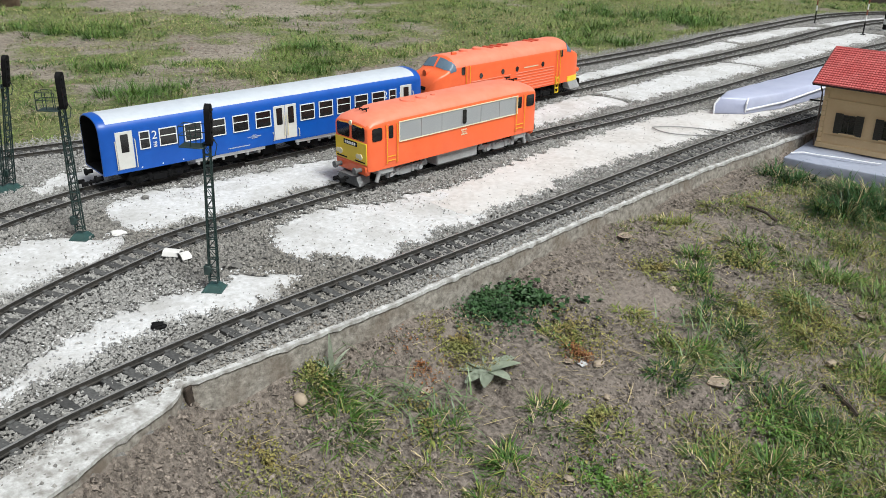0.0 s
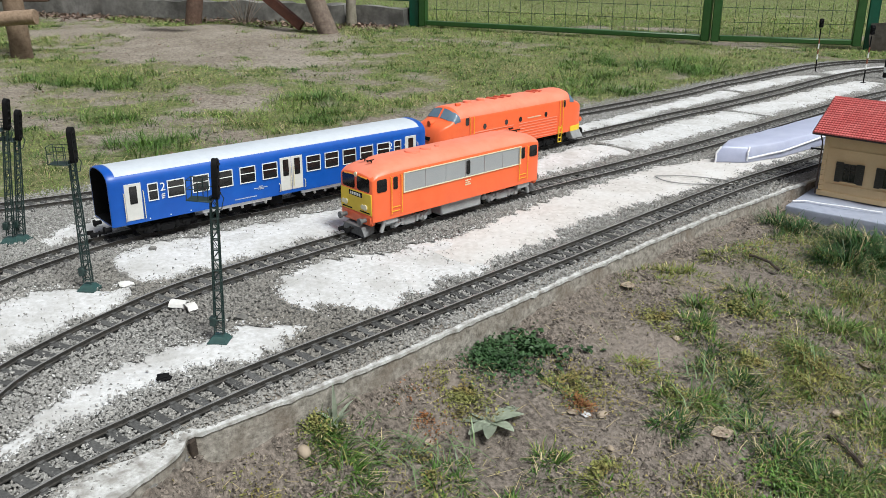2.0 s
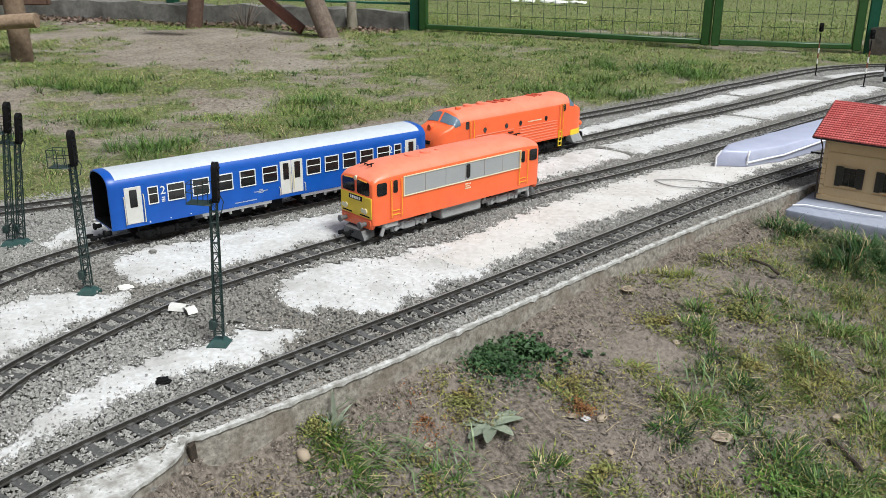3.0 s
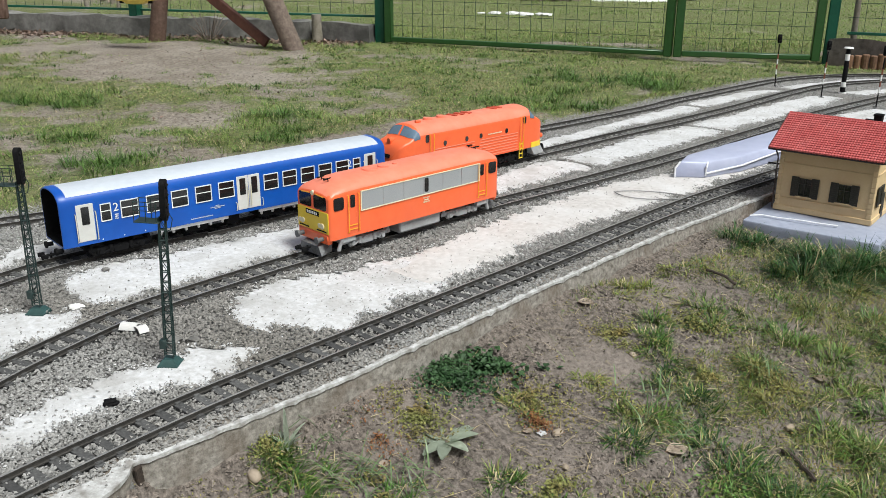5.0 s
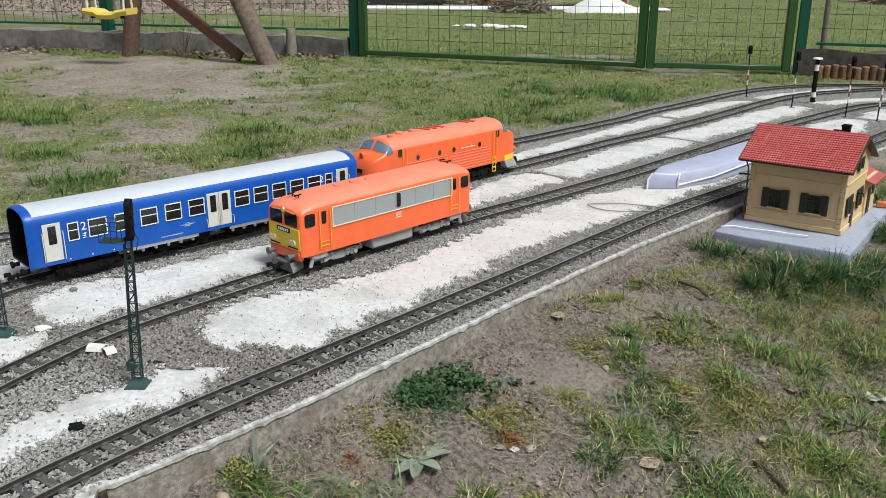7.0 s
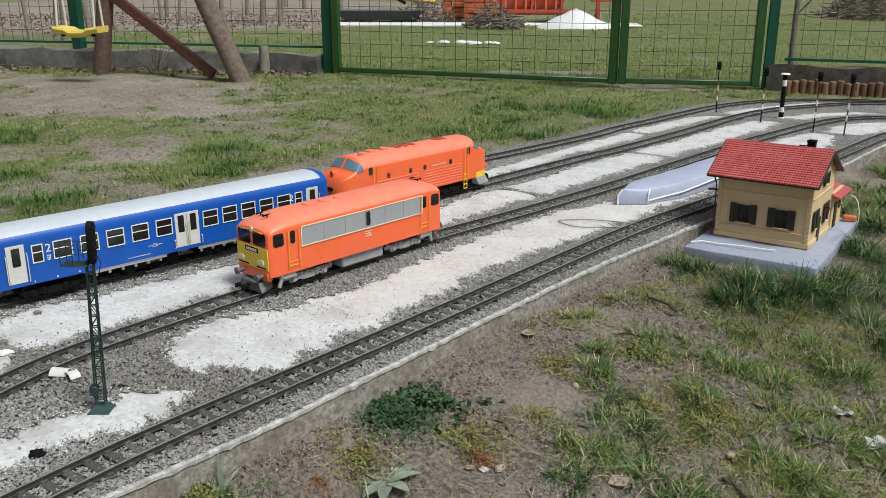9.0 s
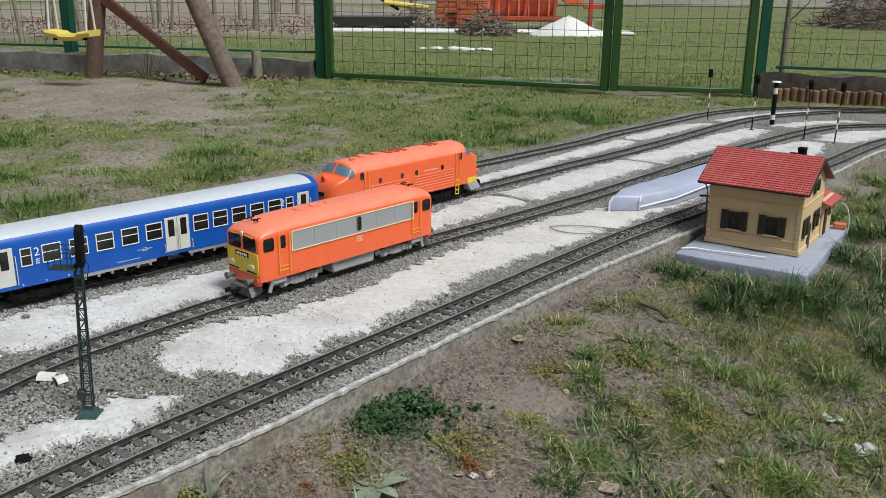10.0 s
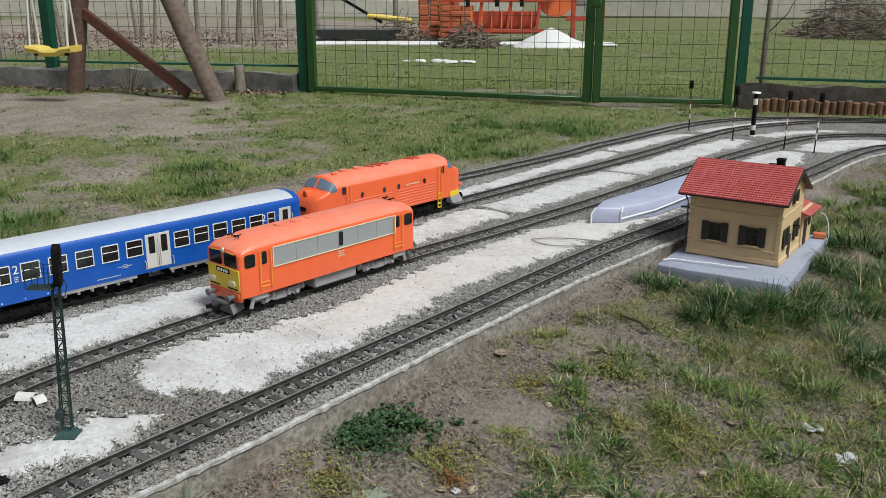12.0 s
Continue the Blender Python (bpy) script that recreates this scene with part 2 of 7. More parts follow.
# ---- small mesh tools ----
def finish(name, bm, material, parent=None, label="", smooth=40, m=None):
    """Links a bmesh as one mesh object, under a parent or at top level."""
    me = bpy.data.meshes.new(name)
    bm.to_mesh(me)
    bm.free()
    for one in material if isinstance(material, (list, tuple)) else [material]:
        me.materials.append(one)
    if smooth:
        me.shade_smooth()
        me.set_sharp_from_angle(angle=radians(smooth))
    ob = new(name, me)
    if parent:
        ob.parent = parent
    if m is not None:
        ob.matrix_basis = m
    return tagged(ob, label)


def part(name, bm, material, parent, label="", smooth=40):
    return finish(name, bm, material, parent, label, smooth)


def thing(name, m, label, category, group="", kind=""):
    ob = new(name)
    ob.empty_display_size = 0.02
    ob.matrix_basis = m
    return tagged(ob, label, category, group, kind)


def box(size, at=(0, 0, 0), bevel=0.0, turn=None, bm=None, segments=1):
    own = bmesh.new()
    bmesh.ops.create_cube(own, size=1.0, matrix=Matrix.Diagonal((*size, 1)))
    if bevel:
        bmesh.ops.bevel(own, geom=own.edges[:], offset=bevel, segments=segments, profile=0.5, affect="EDGES")
    bmesh.ops.transform(own, matrix=Matrix.Translation(at) @ (turn or Matrix()), verts=own.verts)
    return join(bm, own)


def join(bm, own):
    if bm is None:
        return own
    me = bpy.data.meshes.new("tmp")
    own.to_mesh(me)
    own.free()
    bm.from_mesh(me)
    bpy.data.meshes.remove(me)
    return bm


def rod(a, b, r, sides=8, r2=None, bm=None):
    """A round bar from a to b, tapering to r2."""
    a, b = Vector(a), Vector(b)
    own = bmesh.new()
    bmesh.ops.create_cone(own, cap_ends=True, segments=sides, radius1=r, radius2=r if r2 is None else r2, depth=(b - a).length)
    bmesh.ops.transform(own, matrix=Matrix.Translation((a + b) / 2) @ (b - a).to_track_quat("Z", "Y").to_matrix().to_4x4(), verts=own.verts)
    return join(bm, own)


def ball(r, at=(0, 0, 0), scale=(1, 1, 1), sub=2, bm=None, rough=0.0):
    own = bmesh.new()
    bmesh.ops.create_icosphere(own, subdivisions=sub, radius=r)
    for v in own.verts:
        v.co *= 1 + rough * (noise.noise(v.co * (2.1 / r) + Vector(at) * 37) if rough else 0)
    bmesh.ops.transform(own, matrix=Matrix.Translation(at) @ Matrix.Diagonal((*scale, 1)), verts=own.verts)
    return join(bm, own)


def loft(sections, caps=True):
    """A skin over closed rings with equal counts of points."""
    bm = bmesh.new()
    rings = [[bm.verts.new(p) for p in s] for s in sections]
    k = len(rings[0])
    for a, b in zip(rings, rings[1:]):
        for i in range(k):
            bm.faces.new((a[i], a[(i + 1) % k], b[(i + 1) % k], b[i]))
    if caps:
        bm.faces.new(list(reversed(rings[0])))
        bm.faces.new(rings[-1])
    bmesh.ops.recalc_face_normals(bm, faces=bm.faces[:])
    return bm


def sweep(line, r, sides=6):
    """A tube along a list of points."""
    rings = []
    for i, p in enumerate(line):
        d = (Vector(line[min(i + 1, len(line) - 1)]) - Vector(line[max(i - 1, 0)])).normalized()
        u = d.orthogonal().normalized() if abs(d.z) > 0.95 else d.cross(Vector((0, 0, 1))).normalized()
        w = d.cross(u)
        rings.append([Vector(p) + r * (math.cos(a) * u + math.sin(a) * w) for a in (2 * math.pi * k / sides for k in range(sides))])
    return loft(rings)


def frame_ring(w, h, bar, depth):
    """A rectangular frame in the xz plane, its back at y = 0."""
    bm = bmesh.new()
    for sx in (-1, 1):
        box((bar, depth, h), (sx * (w - bar) / 2, depth / 2, 0), bm=bm)
    for sz in (-1, 1):
        box((w - 2 * bar, depth * 0.98, bar), (0, depth / 2, sz * (h - bar) / 2), bm=bm)
    return bm


def bulk(name, verts, faces, material, parent=None):
    me = bpy.data.meshes.new(name)
    v, f = np.asarray(verts, np.float32).reshape(-1, 3), np.asarray(faces, np.int32)
    me.vertices.add(len(v))
    me.vertices.foreach_set("co", v.ravel())
    me.loops.add(f.size)
    me.loops.foreach_set("vertex_index", f.ravel())
    me.polygons.add(len(f))
    me.polygons.foreach_set("loop_start", np.arange(len(f), dtype=np.int32) * f.shape[1])
    me.update(calc_edges=True)
    me.shade_flat()
    me.materials.append(material)
    ob = new(name, me)
    if parent:
        ob.parent = parent
    return ob


TABLES = {}


def value_noise(x, y, size, seed):
    """Smooth random field in 0..1 over the plan, with cells of the given size."""
    if seed not in TABLES:
        TABLES[seed] = np.random.RandomState(seed).rand(256, 256)
    table = TABLES[seed]
    u, v = np.asarray(x) / size + 1000, np.asarray(y) / size + 1000
    i, j = np.floor(u).astype(int), np.floor(v).astype(int)
    a, b = u - i, v - j
    a, b = a * a * (3 - 2 * a), b * b * (3 - 2 * b)
    t = lambda p, q: table[p % 256, q % 256]  # noqa: E731
    return (t(i, j) * (1 - a) + t(i + 1, j) * a) * (1 - b) + (t(i, j + 1) * (1 - a) + t(i + 1, j + 1) * a) * b


def layered(x, y, size, seed):
    return (value_noise(x, y, size, seed) * 0.55 + value_noise(x, y, size / 2.3, seed + 1) * 0.3 + value_noise(x, y, size / 5.1, seed + 2) * 0.15)


# ---- the plan: track centre lines, kerb line ----
LINES = {
    "front": [(-.80, -.6), (-.825, .1), (-.852, .3), (-.868, .48), (-.873, .65), (-.871, 1.2), (-.871, 1.8), (-.843, 2.2), (-.812, 2.6), (-.783, 3.07), (-.773, 3.4), (-.752, 3.62), (-.69, 3.8), (-.5, 3.95), (0, 4.1)],
    "second": [(-.80, -.05), (-1.04, .25), (-1.10, .33), (-1.14, .42), (-1.172, .52), (-1.198, .625), (-1.207, .74), (-1.209, .87), (-1.208, .99), (-1.185, 1.5), (-1.16, 1.75), (-1.143, 1.97), (-1.128, 2.2), (-1.118, 2.6), (-1.108, 2.95), (-1.10, 3.15), (-1.08, 3.37), (-1.045, 3.68), (-.98, 3.87), (-.77, 4.08), (-.3, 4.25)],
    "third": [(-1.25, .0), (-1.40, .30), (-1.472, .467), (-1.50, .575), (-1.510, .65), (-1.508, .735), (-1.50, .84), (-1.485, .95), (-1.470, 1.07), (-1.404, 2.37), (-1.379, 2.68), (-1.361, 3.13), (-1.361, 3.42), (-1.35, 3.72), (-1.31, 3.94), (-1.20, 4.18), (-1.095, 4.34), (-.87, 4.49), (-.3, 4.7)],
    "fourth": [(-1.95, .3), (-1.86, .6), (-1.788, .87), (-1.757, 1.02), (-1.722, 1.22), (-1.597, 2.69), (-1.594, 3.04), (-1.58, 3.28), (-1.568, 3.55), (-1.547, 3.83), (-1.49, 4.05), (-1.405, 4.2), (-1.26, 4.365), (-.89, 4.57), (-.3, 4.8)],
}
KERB = [(-.60, -.35), (-.66, .05), (-.726, .24), (-.757, .312), (-.776, .370), (-.790, .402), (-.812, .425), (-.806, .452), (-.799, .555), (-.793, .7), (-.796, .856), (-.80, 1.06), (-.803, 1.3), (-.803, 1.6), (-.79, 1.83), (-.785, 1.93), (-.762, 2.3), (-.728, 2.92), (-.722, 3.37), (-.685, 3.62), (-.61, 3.76), (-.4, 3.90), (.1, 4.04)]


def smooth_line(points, step=0.01):
    """Points every step metres on a smooth curve through the given ones."""
    p = [Vector((*q, 0)) for q in points]
    p = [2 * p[0] - p[1], *p, 2 * p[-1] - p[-2]]
    dense = []
    for a, b, c, d in zip(p, p[1:], p[2:], p[3:]):
        n = max(2, int((c - b).length / 0.01))
        for k in range(n):
            t = k / n
            dense.append(0.5 * (2 * b + (c - a) * t + (2 * a - 5 * b + 4 * c - d) * t * t + (3 * b - a - 3 * c + d) * t ** 3))
    q = np.array([(v.x, v.y) for v in dense])
    s = np.r_[0, np.cumsum(np.hypot(*np.diff(q, axis=0).T))]
    u = np.arange(0, s[-1], step)
    return np.c_[np.interp(u, s, q[:, 0]), np.interp(u, s, q[:, 1])]


PATHS = {k: smooth_line(v) for k, v in LINES.items()}
KERB_LINE = smooth_line(KERB)


def x_of(name, y):
    q = KERB_LINE if name == "kerb" else PATHS[name]
    return np.interp(y, q[:, 1], q[:, 0], left=q[0, 0], right=60.0)


def yard_z(x, y):
    return np.clip(-0.045 - 0.13 * (x + 0.76) + 0.05 * (y - 1.25), -0.16, -0.043)


def turf_cover(x, y):
    """How much of the lawn is grown over, 0 to 1."""
    c = 0.40 + 0.75 * (layered(x, y, 0.55, 11) - 0.25) + 0.5 * (value_noise(x, y, 0.13, 14) - 0.5) + 0.25 * (value_noise(x, y, 0.06, 15) - 0.5)
    for cx, cy, rx, ry, k in ((-4.4, 2.45, 0.9, 0.42, .6), (-3.9, 1.95, 0.5, 0.25, .4), (-2.55, 1.62, 0.30, 0.10, .26), (-2.2, 1.35, 0.22, 0.10, .24), (-5.7, 2.3, 0.7, 0.4, .5), (-2.9, 1.05, 0.4, 0.16, .35), (-1.98, 1.75, 0.12, 0.3, .45), (-3.2, 1.35, .3, .12, .35)):
        c = c - k * np.exp(-(((x - cx) / rx) ** 2 + ((y - cy) / ry) ** 2))
    c = np.where(np.hypot(x, y) > 5.6, c + 0.30, c)
    c = c + 0.22 * np.exp(-(((x + 2.3) / 0.8) ** 2 + ((y - 3.2) / 0.8) ** 2))
    bed = np.exp(-(((x + 13) / 5.5) ** 4 + ((y - 9) / 4.5) ** 4))
    off = np.clip(np.maximum(np.maximum((-y - 0.5) / 0.6, (x - 2.2) / 1.2), (np.hypot(x, y) - 15) / 10), 0, 1)
    c = c * (1 - off) + 0.55 * off
    return np.clip(c - 1.2 * bed, 0, 1)


def ground_z(x, y):
    """Height of the ground sheet, and its zone: 0 ballast, 1 yard, 2 lawn."""
    x, y = np.asarray(x, float), np.asarray(y, float)
    jag = 0.02 * (value_noise(x, y, 0.04, 5) - 0.5)
    in_yard = (x > x_of("kerb", y) - 0.012) & (y < 4.2)
    in_bed = ~in_yard & (x > x_of("fourth", y) - 0.085 + jag) & (y < 4.9) & (x < 2)
    zone = np.where(in_yard, 1, np.where(in_bed, 0, 2))
    lumps = 0.030 * (layered(x, y, 0.22, 21) - 0.5) + 0.028 * (layered(x, y, 0.045, 25) - 0.5)
    bank = (0.040 - 0.024 * np.clip((y - 0.6) / 0.35, 0, 1)) * np.exp(-np.clip(x - x_of("kerb", y), 0, 5) / 0.05) + 0.045 * np.clip((0.45 - y) / 0.06, 0, 1) * np.exp(-np.clip(x - x_of("kerb", y), 0, 5) / 0.10)
    yard = np.minimum(yard_z(x, y) + lumps + bank, -0.012)
    bed = -0.0025 + 0.004 * (layered(x, y, 0.05, 31) - 0.5)
    lawn = -0.004 + 0.03 * (layered(x, y, 0.6, 41) - 0.5) + 0.012 * (layered(x, y, 0.09, 44) - 0.5)
    lawn = np.where(np.hypot(x, y) > 9, -0.004 + 0.05 * (layered(x, y, 0.9, 41) - 0.5), lawn)
    return np.where(zone == 1, yard, np.where(zone == 0, bed, lawn)), zone


def ground_sheet():
    out = lambda a, b, n: np.sign(a) * np.geomspace(abs(a), abs(b), n)  # noqa: E731
    xs = np.r_[out(-900, -8, 26)[:-1], np.arange(-8, -2.2, 0.06), np.arange(-2.2, 0.3, 0.0135), np.arange(0.3, 4, 0.12), out(4, 900, 24)]
    ys = np.r_[out(-900, -1.2, 26)[:-1], np.arange(-1.2, 0.0, 0.06), np.arange(0.0, 4.3, 0.0135), np.arange(4.3, 10, 0.07), out(10, 900, 34)]
    gx, gy = np.meshgrid(xs, ys)
    z, zone = ground_z(gx, gy)
    # past the worn yard and the end of the tracks the turf goes on
    zone = np.where((gx + 0.3 * layered(gx, gy, 0.3, 47) > 0.55) | (gy + 0.3 * layered(gx, gy, 0.3, 48) < -0.45), 2, zone)
    nx, ny = len(xs), len(ys)
    idx = np.arange(nx * ny).reshape(ny, nx)
    quads = np.stack([idx[:-1, :-1], idx[:-1, 1:], idx[1:, 1:], idx[1:, :-1]], -1).reshape(-1, 4)
    me = bpy.data.meshes.new("ground")
    me.from_pydata(np.stack([gx, gy, z], -1).reshape(-1, 3).tolist(), [], quads.tolist())
    for m in (M_BALLAST, M_SOIL, M_LAWN):
        me.materials.append(m)
    me.polygons.foreach_set("material_index", zone[:-1, :-1].reshape(-1).astype(np.int32))
    me.attributes.new("turf", "FLOAT", "POINT").data.foreach_set("value", turf_cover(gx, gy).reshape(-1).astype(np.float32))
    me.shade_smooth()
    tagged(new("ground", me), "garden ground of bare soil, patchy turf and grey gravel", "ground", kind="structure")


ground_sheet()


# ---- kerb wall along the railway bed ----
def kerb_wall():
    line = KERB_LINE
    d = np.gradient(line, axis=0)
    d /= np.hypot(*d.T)[:, None]
    side = np.c_[d[:, 1], -d[:, 0]]
    rings, caps = [], []
    for i, (p, s) in enumerate(zip(line, side)):
        y = p[1]
        wide = 0.034 if y > 0.44 else 0.034 + 0.035 * min(1.0, (0.44 - y) / 0.12)
        wob = 0.0018 * noise.noise((p[0] * 40, y * 40, 0))
        top = 0.0015 * noise.noise((p[0] * 22, y * 22, 3.0))
        a, b = p - s * wide, p + s * wob
        rings.append([Vector((*a, -0.2)), Vector((*a, 0.001 + top)), Vector((*(b - s * 0.003), 0.001 + top)), Vector((*(b), -0.003 + top)), Vector((*(b + s * (0.004 + 0.003 * noise.noise((y * 30, 5, 1)))), -0.06)), Vector((*(b + s * 0.006), -0.2))])
        w2 = max(0.0015, 0.0048 + 0.005 * noise.noise((y * 45, 2, 2)) + 0.003 * noise.noise((y * 130, 4, 2))) if y > 0.44 else (0.008 + 0.05 * min(1.0, (0.44 - y) / 0.12) + 0.008 * noise.noise((y * 60, 7, 2)))
        c = p + s * (wob + 0.0022)
        drip = -0.0012 + 0.006 * min(0.0, noise.noise((y * 60, 8, 2)))
        e = p - s * w2
        caps.append([Vector((*c, drip + top)), Vector((*c, 0.0032 + top)), Vector((*e, 0.0040 + top)), Vector((*e, -0.004 + top))])
    wall = finish("kerb_wall", loft(rings), M_KERB, smooth=30)
    tagged(wall, "low weathered concrete kerb wall edging the railway bed", "kerb wall", kind="structure")
    part("whitewashed_top", loft(caps), M_LIME, wall, "whitewashed top edge", smooth=30)


kerb_wall()


def joint_board():
    """A dark bit of old board in the joint where the kerb kinks."""
    bm = box((0.006, 0.012, 0.034), (0, 0, 0), 0.001)
    for v in bm.verts:
        v.co.x += 0.003 * noise.noise(v.co * 90)
    root = finish("joint_board", bm, M_OLDWOOD, m=Matrix.Translation((-.807, .428, -.019)) @ Matrix.Rotation(0.3, 4, "Z") @ Matrix.Rotation(0.06, 4, "X"), smooth=25)
    tagged(root, "dark rotten board in the joint of the kerb", "board")


M_OLDWOOD = mat("rotten_wood", (0.018, 0.013, 0.010), (0.06, 0.042, 0.03), 160, 0.9, bump=0.002)
joint_board()


# ---- pale concrete slabs between the tracks ----
# per gap between two tracks: a slab's seed, pinkish or not, and along it y and the shares of the gap between which it lies
FRONT_GAP = [
    (1, 0, ((.25, .38, .44), (.33, .31, .57), (.38, .28, .58), (.45, .29, .56), (.53, .24, .56), (.58, .15, .47), (.65, .17, .44), (.70, .19, .30))),
    (3, 0, ((.735, .42, .66), (.77, .42, .74), (.80, .20, .84), (.84, .13, .84), (.92, .15, .81), (1.0, .20, .72), (1.13, .22, .66))),
    (4, 1, ((1.055, .21, .64), (1.18, .24, .64), (1.31, .26, .70), (1.54, .26, .78), (1.75, .24, .84), (1.90, .20, .82), (2.08, .22, .68), (2.36, .26, .66))),
    (5, 0, ((3.05, .25, .80), (3.25, .25, .86), (3.46, .45, .80))),
    (6, 0, ((3.50, .20, .74), (3.75, .15, .78), (3.98, .2, .70))),
]
MIDDLE_GAP = [
    (7, 0, ((.20, .25, .70), (.36, .22, .70), (.43, .19, .70), (.47, .19, .67), (.51, .16, .56), (.55, .14, .40), (.59, .28, .34))),
    (8, 0, ((.605, .30, .60), (.63, .23, .76), (.70, .22, .80), (.76, .19, .78), (.88, .17, .75), (1.0, .18, .71), (1.30, .22, .68))),
    (9, 0, ((1.33, .28, .72), (1.62, .29, .76), (1.85, .30, .79), (1.985, .32, .80))),
    (10, 0, ((2.0, .30, .80), (2.20, .30, .80), (2.45, .30, .86), (2.68, .30, .86))),
    (11, 0, ((2.69, .30, .86), (3.0, .32, .86), (3.25, .30, .87), (3.62, .35, .74))),
    (17, 0, ((3.74, .25, .62), (3.95, .36, .60), (4.12, .40, .62))),
]
OUTER_GAP = [
    (12, 0, ((.57, .20, .32), (.65, .19, .50), (.70, .22, .50), (.74, .25, .40))),
    (13, 0, ((.76, .22, .50), (.81, .20, .57), (.93, .19, .64), (1.06, .22, .68), (1.18, .23, .64), (1.90, .24, .64))),
    (14, 0, ((1.94, .22, .58), (2.30, .25, .56), (2.50, .32, .68), (2.76, .36, .80), (3.02, .36, .80))),
    (15, 0, ((3.04, .37, .80), (3.25, .37, .82), (3.50, .30, .82), (3.63, .28, .45))),
    (16, 0, ((3.70, .18, .60), (4.0, .15, .50), (4.28, .3, .66))),
]
SLABS = [("front", "second", k[0][0], k[-1][0], k, pink, seed) for seed, pink, k in FRONT_GAP]
SLABS += [("second", "third", k[0][0], k[-1][0], k, pink, seed) for seed, pink, k in MIDDLE_GAP]
SLABS += [("third", "fourth", k[0][0], k[-1][0], k, pink, seed) for seed, pink, k in OUTER_GAP]


def slab_at(s, y, f):
    a, b = x_of(s[0], y), x_of(s[1], y)
    return a + (b - a) * f


def slab_edges(s, y):
    """The shares of the gap between which a slab lies at y, with its ragged edge."""
    rag = lambda k: 0.10 * (layered(y, np.full_like(y, k), 0.09, 60 + s[6] * 3 + k) - 0.5) + 0.15 * (layered(y, np.full_like(y, k), 0.022, 90 + s[6] + k) - 0.5) + 0.10 * (layered(y, np.full_like(y, k), 0.007, 130 + s[6] + k) - 0.5)  # noqa: E731
    at, lo, hi = np.array(s[4]).T
    lo, hi = np.interp(y, at, lo), np.interp(y, at, hi)
    ends = np.clip(np.minimum(y - s[2], s[3] - y) / 0.014, 0, 1) ** 0.4
    mid = (lo + hi) / 2
    return mid + (lo + rag(0) - mid) * ends, mid + (hi + rag(1) - mid) * ends


def slab(s):
    ys = np.linspace(s[2], s[3], max(16, int((s[3] - s[2]) / 0.004)))
    lo, hi = slab_edges(s, ys)
    bm = bmesh.new()
    rows = []
    for y, a, b in zip(ys, lo, hi):
        ring = []
        for k in range(9):
            f = a + (b - a) * k / 8
            z = 0.0030 + 0.0004 * s[5] + 0.0013 * noise.noise((f * 9, y * 16, s[6])) - (0.0018 if k in (0, 8) else 0.0005 if k in (1, 7) else 0)
            ring.append(bm.verts.new((float(slab_at(s, y, f)), y, z)))
        rows.append(ring)
    for p, q in zip(rows, rows[1:]):
        for k in range(8):
            bm.faces.new((p[k], p[k + 1], q[k + 1], q[k]))
    top = bm.faces[:]
    made = bmesh.ops.extrude_face_region(bm, geom=top)
    for v in made["geom"]:
        if isinstance(v, bmesh.types.BMVert):
            v.co.z = -0.02
    bmesh.ops.recalc_face_normals(bm, faces=bm.faces[:])
    ob = finish("concrete_slab", bm, M_SLABP if s[5] else M_SLAB, smooth=50)
    tagged(ob, "worn pinkish cement slab with gravel specks" if s[5] else "ragged white cement patch with gravel specks", "slab", "cement slabs between the tracks", kind="structure")


for s in SLABS:
    slab(s)


# ---- tracks ----
GAUGE, RAIL_TOP, TIE_STEP = 0.045, 0.012, 0.0277


def track(name, label):
    q = PATHS[name]
    root = thing("model_track", Matrix.Translation((*q[0], 0)), label, "railway track", "tracks of the garden railway")
    o = Vector((*q[0], 0))
    d = np.gradient(q, axis=0)
    d /= np.hypot(*d.T)[:, None]
    side = np.c_[d[:, 1], -d[:, 0]]
    shape = [(-.0026, .004), (-.0026, .0052), (-.0008, .0058), (-.0008, .0092), (-.0016, .0098), (-.0016, .0117), (-.0010, .012), (.0010, .012), (.0016, .0117), (.0016, .0098), (.0008, .0092), (.0008, .0058), (.0026, .0052), (.0026, .004)]
    for sign in (-1, 1):
        rings = [[Vector((*(p + n * (sign * (GAUGE / 2 + 0.0016) + u)), z)) - o for u, z in shape] for p, n in zip(q[::2], side[::2])]
        bm = loft(rings)
        for f in bm.faces:
            f.material_index = 1 if f.normal.z > 0.6 and f.calc_center_median().z > 0.0115 else 0
        part("rail", bm, [M_RAIL, M_RAILTOP], root, smooth=35)
    tie = None
    step = TIE_STEP / 0.01
    for k in range(int((len(q) - 1) / step)):
        i = int(k * step)
        p, n = q[i] + d[i] * (k * step - i) * 0.01, side[i]
        m = Matrix.Translation(Vector((*p, 0.0014)) - o) @ Matrix.Rotation(math.atan2(n[1], n[0]) + random.uniform(-0.02, 0.02), 4, "Z")
        if tie is None:
            bm = box((0.064, 0.0125, 0.006), (0, 0, 0), 0.0008)
            for sx in (-1, 1):
                box((0.009, 0.009, 0.003), (sx * (GAUGE / 2 + 0.0016), 0, 0.0035), 0.0006, bm=bm)
            tie = bpy.data.meshes.new("sleeper")
            bm.to_mesh(tie)
            bm.free()
            tie.materials.append(M_TIE)
        ob = new("sleeper", tie)
        ob.parent, ob.matrix_basis = root, m
    return root


track("front", "straight narrow model railway track on grey ballast beside the kerb")
track("second", "model railway track curving away, carrying the orange locomotive")
track("third", "model railway track carrying the blue coach")
track("fourth", "outermost model railway track beside the lawn")


